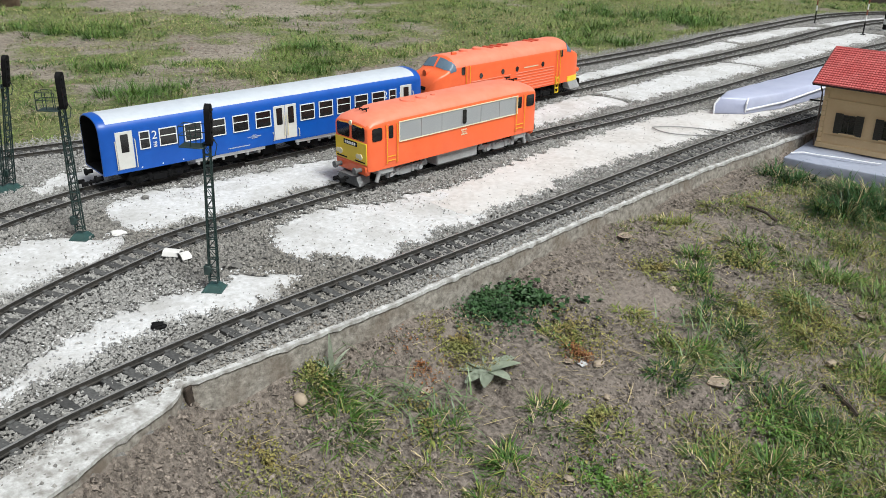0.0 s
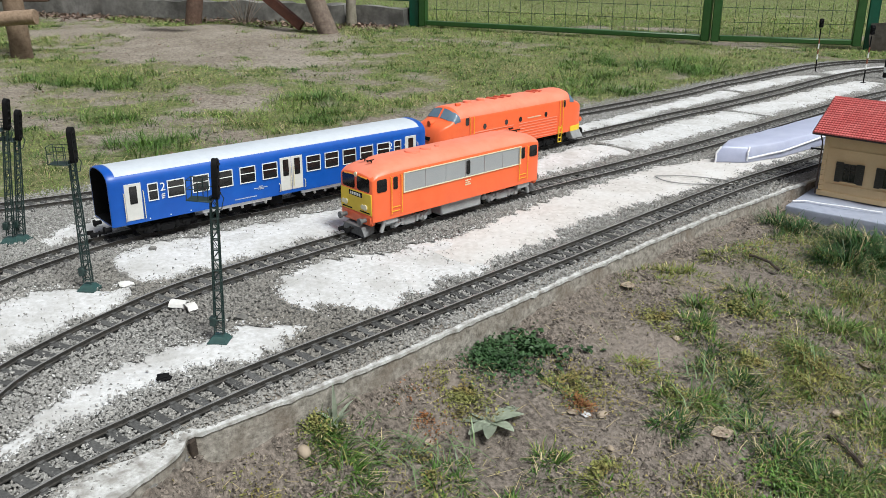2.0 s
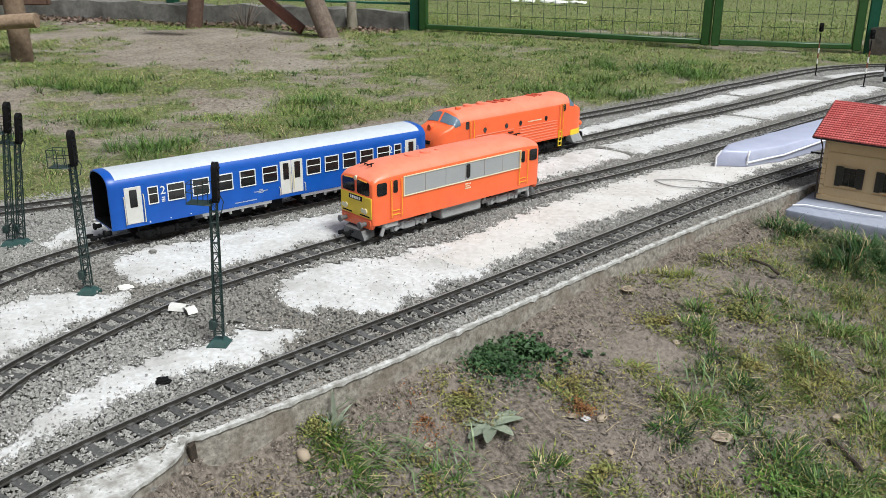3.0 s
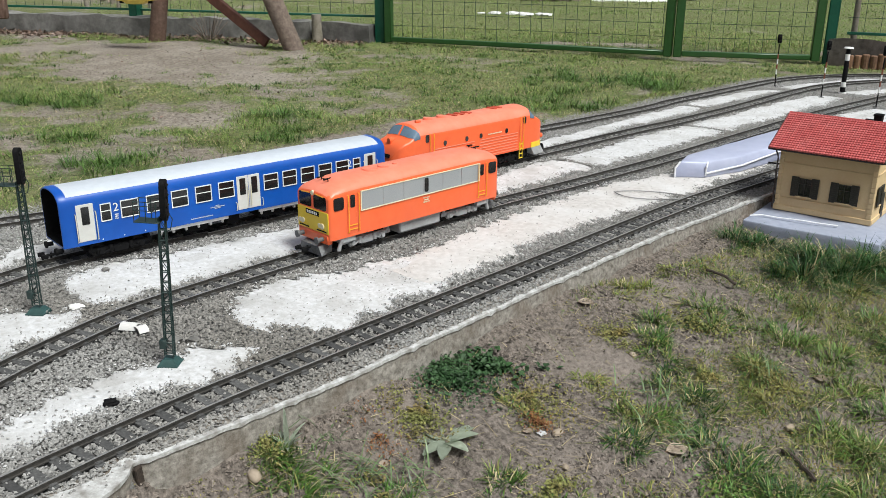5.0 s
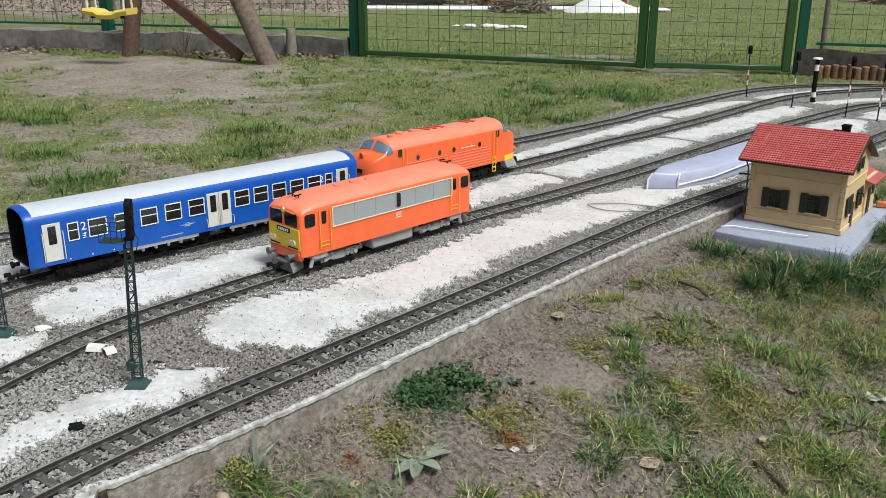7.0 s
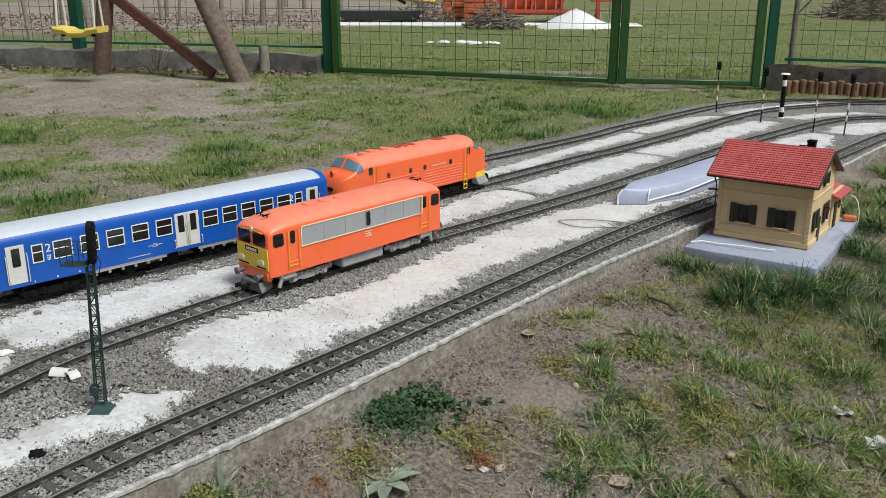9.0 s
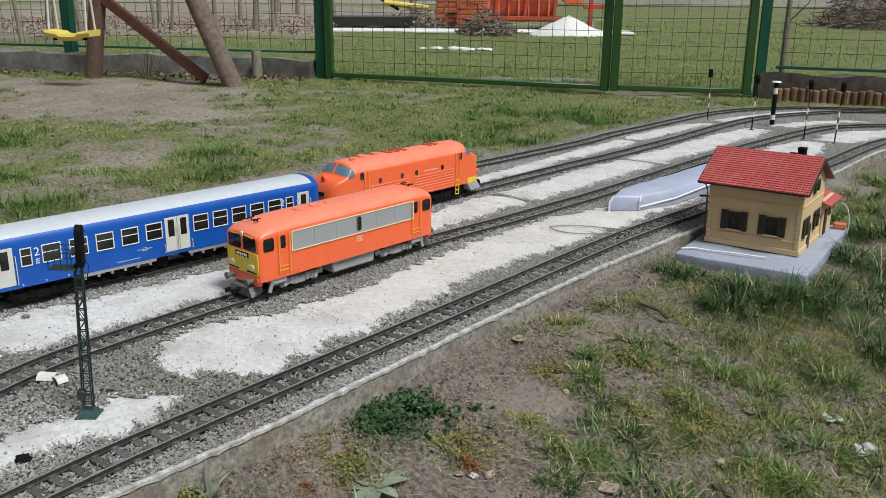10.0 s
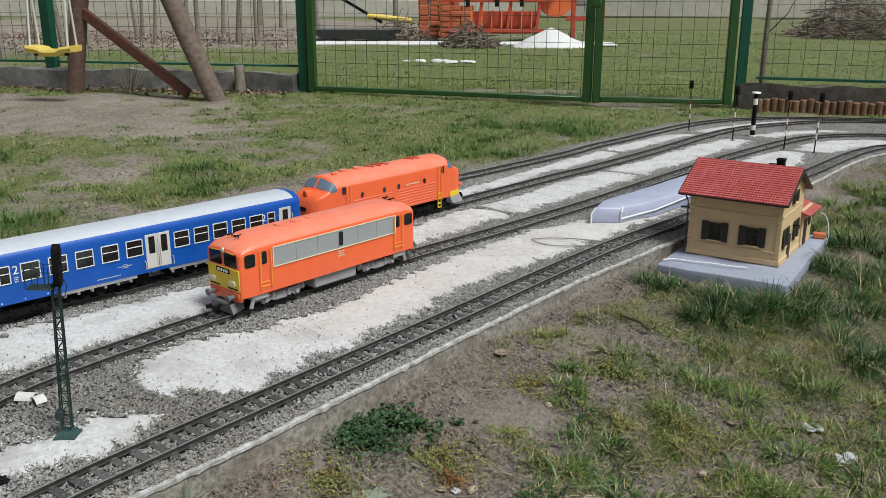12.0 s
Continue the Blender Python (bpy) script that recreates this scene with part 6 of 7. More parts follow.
twig_pile(-5.96, 8.08, 0.36, 0.30, 0.30, 420, "pile of cut dry brushwood on the grass", 1)
twig_pile(-3.15, 13.3, 0.95, 0.9, 0.85, 1100, "large heap of dry grey brushwood", 2)
twig_pile(-7.35, 8.5, 0.5, 0.25, 0.3, 220, "dark heap of twigs behind the trailer", 3)


def sand_heap():
    bm = bmesh.new()
    rings = []
    for k in range(10):
        t = k / 9
        r = 0.46 * (1 - t ** 1.1) + 0.004
        rings.append([Vector((r * math.cos(a) * (1 + 0.12 * noise.noise((math.cos(a) * 2, math.sin(a) * 2, t))), r * 0.85 * math.sin(a), 0.215 * t - 0.01 + 0.012 * noise.noise((a * 3, t * 5, 1)))) for a in np.linspace(0, 6.283, 28, endpoint=False)])
    bm.free()
    ob = finish("sand_mound", loft(rings), M_SAND, m=Matrix.Translation((-5.30, 8.68, 0)), smooth=60)
    tagged(ob, "heap of white sand on the pale strip", "sand heap")


sand_heap()
bm = box((3.6, 0.55, 0.02), (0, 0, 0), 0.004)
bmesh.ops.subdivide_edges(bm, edges=bm.edges[:], cuts=8, use_grid_fill=True)
for v in bm.verts:
    v.co += Vector((0, 0.06, 0.01)) * noise.noise(v.co * 4)
tagged(finish("paved_strip", bm, M_SAND, m=Matrix.Translation((-6.35, 8.35, 0.012)) @ Matrix.Rotation(radians(37), 4, "Z")), "pale strip of sandy paving", "paving", kind="structure")
for k in range(9):
    bm = ball(0.03 + 0.035 * random.random(), (k, 0, 0), (1, 1, 1), 2, rough=0.5)
    bmesh.ops.transform(bm, matrix=Matrix.Translation((-5.02 + 0.055 * k + random.uniform(-.03, .03), 5.93 + 0.035 * k + random.uniform(-.08, .08), 0.008)) @ Matrix.Diagonal((1, 1, 0.3, 1)) @ Matrix.Translation((-k, 0, 0)), verts=bm.verts)
    tagged(finish("white_rubble", bm, M_SAND, smooth=50), "lump of white rubble in the grass", "rubble", "white rubble beyond the gate")


def machine(at, turn):
    """A red farm implement: box, beam, drum and struts."""
    root = thing("farm_machine", Matrix.Translation(at) @ Matrix.Rotation(radians(turn), 4, "Z"), "red farm implement parked behind the gate", "farm machine")
    part("hopper", loft([[Vector((x, y, z)) for x, y in ((-a, -b), (a, -b), (a, b), (-a, b))] for a, b, z in ((.42, .16, .10), (.48, .20, .22), (.50, .22, .36))]), M_MACH, root, "red hopper", smooth=20)
    part("beam", box((1.35, 0.07, 0.06), (0.0, -0.23, 0.50), 0.006), M_MACH, root, "red cross beam")
    for x in (-.55, -.2, .15, .5):
        part("strut", box((0.04, 0.04, 0.42), (x, -0.22, 0.31), 0.004, Matrix.Rotation(0.12, 4, "Y")), M_MACH, root)
    part("drum", rod((.72, -.18, .50), (.72, .2, .50), 0.20, 28), M_MACHO, root, "orange drum")
    part("side_frame", box((0.42, 0.05, 0.05), (1.05, -0.16, 0.28), 0.005), M_MACH, root)
    part("side_frame", box((0.05, 0.05, 0.75), (.93, -0.16, 0.40), 0.005), M_MACH, root)
    part("side_frame", box((0.05, 0.05, 0.75), (1.28, -0.16, 0.40), 0.005), M_MACH, root)
    part("tank", box((0.30, 0.22, 0.24), (1.10, 0.02, 0.55), 0.03, segments=3), M_GREY, root, "grey tank")
    part("lower_beam", box((1.2, 0.05, 0.045), (0.0, -0.25, 0.14), 0.005), M_MACH, root, "red lower beam")
    part("upper_beam", box((1.1, 0.05, 0.035), (-0.1, -0.24, 0.64), 0.005), M_MACHO, root, "orange upper beam")
    for x in np.linspace(-.42, .42, 8):
        part("rib", box((0.018, 0.02, 0.26), (x, -0.235, 0.25), 0.003, Matrix.Rotation(-0.12, 4, "X")), M_MACHO, root)
    for x in (-.48, .48, .95):
        part("skid", box((0.05, 0.34, 0.10), (x, 0, 0.05), 0.005), M_GREY, root)
    for x in (-.35, 0.0, .3):
        part("hinge", box((0.05, 0.03, 0.10), (x, -0.275, 0.47), 0.004), M_BLACK, root)


M_MACHO = mat("machine_orange", (0.62, 0.12, 0.03), (0.68, 0.16, 0.05), 12, 0.5, c3=(0.5, 0.1, 0.04), big=3)
machine((-6.42, 9.20, 0), 37)


def brick_stack(at, turn, nx, nz):
    root = thing("brick_stack", Matrix.Translation(at) @ Matrix.Rotation(radians(turn), 4, "Z"), "stack of orange hollow bricks beyond the gate", "brick stack", "brick stacks")
    part("pallet", box((nx * 0.13 + 0.04, 0.30, 0.05), (0, 0, 0.025), 0.004), M_BARK, root)
    mesh = None
    for i in range(nx):
        for k in range(nz):
            if mesh is None:
                bm = box((0.122, 0.25, 0.058), (0, 0, 0), 0.005)
                for j in (-1, 1):
                    box((0.03, 0.006, 0.03), (j * 0.03, -0.125, 0), bm=bm)
                mesh = bpy.data.meshes.new("brick")
                bm.to_mesh(mesh)
                bm.free()
                mesh.materials.append(M_BRICKO)
            ob = new("brick", mesh)
            ob.parent = root
            ob.matrix_basis = Matrix.Translation(((i - (nx - 1) / 2) * 0.13 + random.uniform(-.008, .008), random.uniform(-.012, .012), 0.082 + k * 0.064))


brick_stack((-7.12, 8.95, 0), 37, 4, 10)
brick_stack((-6.72, 8.80, 0), 30, 3, 6)


def trailer():
    root = thing("flat_trailer", Matrix.Translation((-7.85, 8.22, 0)) @ Matrix.Rotation(radians(37), 4, "Z"), "low dark grey flat trailer in the grass", "trailer")
    part("bed", loft([[Vector((x, y, z)) for x, y in ((-a, -b), (a, -b), (a, b), (-a, b))] for a, b, z in ((.42, .2, .03), (.55, .24, .13), (.57, .25, .14))]), M_GREYD, root, "dark grey tub", smooth=20)
    part("shaft", rod((.3, .1, .22), (-.3, .3, .55), 0.02, 8), M_BLACK, root)
    part("yellow_pole", rod((0.12, 0.15, 0.30), (.68, 0.10, .24), 0.035, 12), M_YSEAT, root, "yellow pole")


M_GREYD = mat("dark_grey_tub", (0.05, 0.058, 0.065), (0.085, 0.095, 0.105), 30, 0.5, c3=(0.13, 0.13, 0.13), big=4)
trailer()


def far_wall():
    a, b = Vector((-26, 8.0, 0)), Vector((-12.6, 19.0, 0))
    m, n = along(a, b)
    root = finish("wall_far", box((n, 0.2, 0.42), (n / 2, 0, 0.20), 0.02), M_PALE, m=m)
    tagged(root, "pale concrete plinth of a far fence", "low wall", kind="structure")
    mesh = None
    for k in range(int(n / 0.42)):
        if mesh is None:
            bm = box((0.13, 0.05, 1.5), (0, 0, 1.1), 0.01)
            mesh = bpy.data.meshes.new("picket")
            bm.to_mesh(mesh)
            bm.free()
            mesh.materials.append(M_PALE)
        ob = new("picket", mesh)
        ob.parent = root
        ob.matrix_basis = Matrix.Translation((k * 0.42 + 0.2, 0, 0))
    bm = box((n, 0.06, 1.6), (n / 2, 0.35, 0.9), 0.01)
    part("boarding", bm, M_BARK, root, "weathered boarding behind the pickets")
    a, b = Vector((-12.4, 19.5, 0)), Vector((30, 44, 0))
    m, n = along(a, b)
    hedge = finish("wall_distant", box((n, 0.3, 0.5), (n / 2, 0, 0.22), 0.05), M_PALE, m=m)
    tagged(hedge, "distant low pale wall across the field", "far wall", kind="structure")


M_PALE = mat("pale_render", (0.42, 0.40, 0.35), (0.52, 0.50, 0.45), 8, 0.85, c3=(0.34, 0.32, 0.28), big=1.2, third=0.6)
far_wall()


def young_tree(x, y, r, tall, lean, seed, leafy=False):
    """A bare early spring tree: a tapering, slightly bent trunk with a few limbs and twigs."""
    g = random.Random(seed)
    root = thing("young_tree", Matrix.Translation((x, y, -0.03)), "slim bare young tree beyond the fence", "tree", "bare young trees")
    line = [Vector((lean * t + 0.05 * r / 0.05 * noise.noise((seed, t * 2, 0)), 0.3 * lean * t + 0.05 * noise.noise((t * 2, seed, 4)), tall * t)) for t in np.linspace(0, 1, 10)]
    rings = []
    for i, p in enumerate(line):
        rr = r * (1.15 if i == 0 else 1.0) * (1 - 0.75 * i / 9)
        rings.append([p + Vector((rr * math.cos(a), rr * math.sin(a), 0)) for a in np.linspace(0, 6.283, 10, endpoint=False)])
    part("trunk", loft(rings), M_BARK, root)
    for _ in range(9):
        i = g.randint(2, 8)
        a = g.uniform(0, 6.283)
        d = Vector((math.cos(a), math.sin(a), g.uniform(0.5, 1.3))) * g.uniform(0.25, 0.6) * tall / 3
        p = line[i]
        bm = bmesh.new()
        rod(p, p + d * 0.5, r * 0.28, 5, r2=r * 0.18, bm=bm)
        rod(p + d * 0.5, p + d + Vector((0, 0, 0.1)), r * 0.18, 5, r2=r * 0.05, bm=bm)
        part("limb", bm, M_BARK, root)


for k, (x, y, r, tall, lean) in enumerate(((-8.3, 4.6, .028, 3, -.3), (-8.6, 4.4, .024, 3, .3), (-9.6, 5.6, .026, 3, -.3), (-8.9, 6.6, .030, 3.2, .1), (-8.4, 6.8, .036, 3.4, .25), (-8.2, 6.9, .022, 3, .1), (-10.5, 8.2, .028, 3.5, .1), (-9.8, 9.4, .03, 3.5, -.15), (-11, 12.5, .045, 4, -.2), (-9.6, 12.3, .04, 4, -.3), (-12.5, 9, .04, 4, .2), (-13, 11, .045, 4, 0), (-7.7, 4.3, .018, 2.2, .35), (-7.9, 4.1, .016, 2.2, .2), (-8.1, 3.9, .02, 2.5, -.25), (-9.2, 6.2, .02, 3, .3), (-10.8, 7.0, .024, 3.2, -.2), (-11.6, 7.6, .028, 3.4, .25), (-9.0, 7.6, .018, 3, .15), (-10.0, 7.2, .02, 3, -.1), (-12.0, 10.6, .035, 4, .15), (-9.2, 5.2, .02, 2.6, .2))):
    young_tree(x, y, r, tall, lean, 40 + k)
young_tree(-1.575, 4.83, .017, 1.8, .02, 71)


# ---- plants ----
def blades(px, py, pz, length, width, bend, lean, seed, head=None):
    """Grass blades: each a bent, tapering strip of three faces. All arguments are arrays."""
    g = np.random.RandomState(seed)
    n = len(px)
    a = g.rand(n) * 6.283 if head is None else head
    dx, dy = np.cos(a), np.sin(a)
    sx, sy = -dy * width / 2, dx * width / 2
    v = np.zeros((n, 7, 3))
    for k, t in enumerate((0.0, 0.4, 0.75)):
        out = lean * length * t + bend * length * t ** 2
        up = length * t * np.sqrt(np.clip(1 - (lean + bend * t * 0.6) ** 2, 0.05, 1))
        w = (1.0, 0.85, 0.55)[k]
        for s, j in ((1, 0), (-1, 1)):
            v[:, 2 * k + j] = np.stack([px + dx * out + s * sx * w, py + dy * out + s * sy * w, pz + up], -1)
    out = lean * length + bend * length
    up = length * np.sqrt(np.clip(1 - (lean + bend * 0.7) ** 2, 0.05, 1)) - 0.15 * bend * length
    v[:, 6] = np.stack([px + dx * out, py + dy * out, pz + up], -1)
    k = 7 * np.arange(n)[:, None]
    return v.reshape(-1, 3), np.concatenate([k + t for t in ([0, 1, 3], [0, 3, 2], [2, 3, 5], [2, 5, 4], [4, 5, 6])])


def sown(name, x, y, length, width, seed, material, label, bend=(0.1, 0.6), lean=(0.0, 0.5), sink=0.003, head=None):
    g = np.random.RandomState(seed)
    n = len(x)
    z, _ = ground_z(x, y)
    v, f = blades(x, y, z - sink, length, width, g.uniform(*bend, n), lean if isinstance(lean, np.ndarray) else g.uniform(*lean, n), seed + 1, head)
    tagged(bulk(name, v, f, material), label, "grass", kind="stuff")


def lawn_grass():
    g = np.random.RandomState(8)
    n = 420000
    rad = 1.5 + 5.0 * g.rand(n) ** 0.85
    ang = radians(90) + radians(4) + radians(78) * g.rand(n) - radians(8)
    x, y = rad * np.cos(ang), rad * np.sin(ang)
    z, zone = ground_z(x, y)
    cover = turf_cover(x, y) + 0.3 * (value_noise(x, y, 0.05, 77) - 0.5)
    keep = (zone == 2) & (g.rand(n) < np.clip((cover - 0.30) * 3.0, 0.02, 1)) & (x < x_of("fourth", y) - 0.07)
    x, y, cover = x[keep], y[keep], cover[keep]
    size = (0.007 + 0.014 * g.rand(len(x))) * (0.6 + 0.7 * np.clip(cover, 0, 1))
    tall = value_noise(x, y, 0.24, 53) > 0.74
    size = np.where(tall, size * 2.0, size)
    dry = g.rand(len(x)) < 0.12 + 0.35 * value_noise(x, y, 0.2, 57) ** 2
    for sel, m, nm, lb in ((~dry, M_TURF, "lawn_grass", "short patchy lawn grass"), (dry, M_DRY, "dry_lawn_grass", "dry straw-coloured blades among the lawn")):
        sown(nm, x[sel], y[sel], size[sel], 0.0015 + 0.0004 * np.clip(np.hypot(x[sel], y[sel]) - 2, 0, 4), 9, m, lb, (0.3, 1.0), (0.25, 0.9))


lawn_grass()


def lawn_clumps():
    """Crowns of longer blades standing out of the lawn, some of them gathered in bushy tufts."""
    g = np.random.RandomState(33)
    rows = []
    spots = [(-3.28, 1.50, .16, 34), (-3.46, 1.34, .12, 18), (-2.19, 1.12, .10, 30), (-2.44, 1.79, .12, 22), (-2.60, 1.20, .08, 10), (-2.18, 1.65, .10, 12), (-2.05, 3.0, .10, 18), (-1.80, 2.75, .10, 16), (-1.80, 3.35, .12, 30), (-1.98, 3.5, .15, 30), (-2.25, 3.3, .2, 40), (-2.0, 2.6, .2, 30)]
    for x, y, r, n in spots:
        rows += [(x + r * g.normal() * 0.6, y + r * g.normal() * 0.6, g.uniform(0.03, 0.06)) for _ in range(n)]
    n = 2600
    rad, ang = 1.6 + 4.2 * g.rand(n) ** 0.9, radians(90) + radians(74) * g.rand(n)
    x, y = rad * np.cos(ang), rad * np.sin(ang)
    keep = (x < x_of("fourth", y) - 0.11) & (turf_cover(x, y) + 0.3 * g.rand(n) > 0.52) & (value_noise(x, y, 0.3, 54) + 0.4 * g.rand(n) > 0.62)
    rows += [(a, b, g.uniform(0.014, 0.034)) for a, b in zip(x[keep], y[keep])]
    px, py, size = np.array(rows).T
    per = 34
    cx, cy, size = np.repeat(px, per), np.repeat(py, per), np.repeat(size, per)
    ox, oy = 0.014 * g.normal(size=len(cx)), 0.014 * g.normal(size=len(cx))
    keep = cx + ox < x_of("fourth", cy + oy) - 0.085
    cx, cy, ox, oy, size = cx[keep], cy[keep], ox[keep], oy[keep], size[keep]
    far = np.clip(np.hypot(cx, cy) - 2, 0, 4)
    sown("lawn_tufts", cx + ox, cy + oy, size * (0.4 + 0.7 * g.rand(len(cx))), 0.0020 + 0.0004 * far, 35, M_YARDG, "bushy green tufts in the lawn", (0.2, 1.0), (0.1, 0.9), head=np.arctan2(oy, ox) + 0.6 * g.normal(size=len(cx)))


lawn_clumps()


def field_grass():
    """Coarser grass on the field beyond the gate."""
    g = np.random.RandomState(28)
    n = 130000
    rad = 5.4 + 9.0 * g.rand(n) ** 1.3
    ang = radians(92) + radians(62) * g.rand(n)
    x, y = rad * np.cos(ang), rad * np.sin(ang)
    _, zone = ground_z(x, y)
    keep = (zone == 2) & (g.rand(n) < np.clip((turf_cover(x, y) + 0.4 * (value_noise(x, y, 0.25, 79) - 0.5) - 0.3) * 2.2, 0, 1))
    x, y, rad = x[keep], y[keep], rad[keep]
    size = (0.012 + 0.030 * g.rand(len(x))) * (0.7 + 0.6 * value_noise(x, y, 0.4, 80))
    sown("field_grass", x, y, size, 0.00055 * rad, 29, M_FIELD, "uneven meadow grass beyond the gate", (0.3, 1.0), (0.3, 0.95))


field_grass()

# tufts in the yard: x, y, radius
DARK_TUFTS = [(-.597, 1.237, .036), (-.540, 1.191, .037), (-.485, 1.164, .034), (-.427, 1.086, .047), (-.514, 1.003, .029), (-.281, 1.104, .046), (-.322, 1.056, .040), (-.377, 1.070, .034), (-.552, 1.705, .050), (-.536, 1.80, .060), (-.471, 1.851, .060), (-.414, 1.857, .055), (-.735, 1.80, .036), (-.70, 1.815, .03), (-.585, 1.80, .04), (-.50, 1.77, .05), (-.44, 1.95, .05), (-.267, 1.752, .055), (-.314, 1.567, .05), (-.320, 1.758, .065), (-.367, 2.146, .08), (-.370, 1.979, .066), (-.457, 2.204, .059), (-.432, 2.409, .08)]
GREEN_TUFTS = [(-.540, 1.075, .048), (-.579, .805, .034), (-.528, .699, .042), (-.376, .943, .035), (-.363, .876, .037), (-.735, .589, .033), (-.752, .627, .034), (-.704, .601, .025), (-.777, .609, .024), (-.638, .695, .029), (-.468, 1.467, .048), (-.622, 1.261, .030), (-.581, 1.40, .040), (-.330, .929, .038), (-.287, .978, .043), (-.231, 1.014, .040), (-.614, 1.45, .044), (-.388, 1.627, .055), (-.667, 1.338, .028), (-.474, 1.456, .046), (-.394, 1.46, .041), (-.330, 1.245, .041), (-.477, 1.327, .036)]
GREEN_TUFTS += [(-.33, 2.35, .09), (-.28, 2.1, .08), (-.40, 2.75, .09), (-.56, 3.0, .08), (-.2, 1.6, .06), (-.17, 1.37, .05), (-.25, 1.24, .045), (-.27, 1.34, .045), (-.19, 1.23, .04), (-.34, 1.35, .04), (-.16, 1.50, .05), (-.22, 1.13, .04)]
GREEN_TUFTS += [(-.60, 2.55, .07), (-.55, 2.70, .08), (-.50, 2.45, .07), (-.62, 2.85, .07), (-.45, 2.95, .09), (-.52, 3.20, .08), (-.62, 3.10, .06), (-.38, 3.10, .09)]
YELLOW_TUFTS = [(-.658, .955, .036), (-.485, .837, .031), (-.435, .924, .031), (-.537, .648, .031), (-.414, .782, .022), (-.637, 1.085, .025), (-.450, 1.277, .040), (-.399, 1.246, .037), (-.382, 1.397, .046), (-.620, .637, .032), (-.313, 1.222, .041), (-.770, 1.356, .044), (-.745, 1.413, .040), (-.732, 1.541, .040), (-.690, 1.62, .042), (-.461, 1.58, .045), (-.528, 1.482, .044), (-.307, 1.43, .046), (-.229, 1.465, .048), (-.396, 1.298, .043), (-.472, 1.726, .044)]


def creepers(name, x, y, leaf, tall, seed, material, label, spread=0.0, category="weed"):
    """Small folded leaves, each two triangles, strewn low over the soil."""
    g = np.random.RandomState(seed)
    n = len(x)
    x, y = x + spread * g.normal(size=n), y + spread * g.normal(size=n)
    z = ground_z(x, y)[0] + tall * g.rand(n) ** 1.5
    a, tilt = g.rand(n) * 6.283, g.normal(0, 0.45, n)
    l = leaf * (0.45 + 0.8 * g.rand(n))
    w = l * (0.22 + 0.16 * g.rand(n))
    d = np.stack([np.cos(a) * np.cos(tilt), np.sin(a) * np.cos(tilt), np.sin(tilt)], -1)
    s = np.stack([-np.sin(a), np.cos(a), 0.5 * g.normal(size=n)], -1)
    c = np.stack([x, y, z], -1)
    v = np.stack([c, c + d * (0.5 * l)[:, None] + s * w[:, None], c + d * l[:, None], c + d * (0.5 * l)[:, None] - s * w[:, None]], 1)
    v[:, 2, 2] -= 0.2 * l
    k = 4 * np.arange(n)[:, None]
    f = np.concatenate([k + [0, 1, 2], k + [0, 2, 3]])
    tagged(bulk(name, v.reshape(-1, 3), f, material), label, category, kind="stuff")


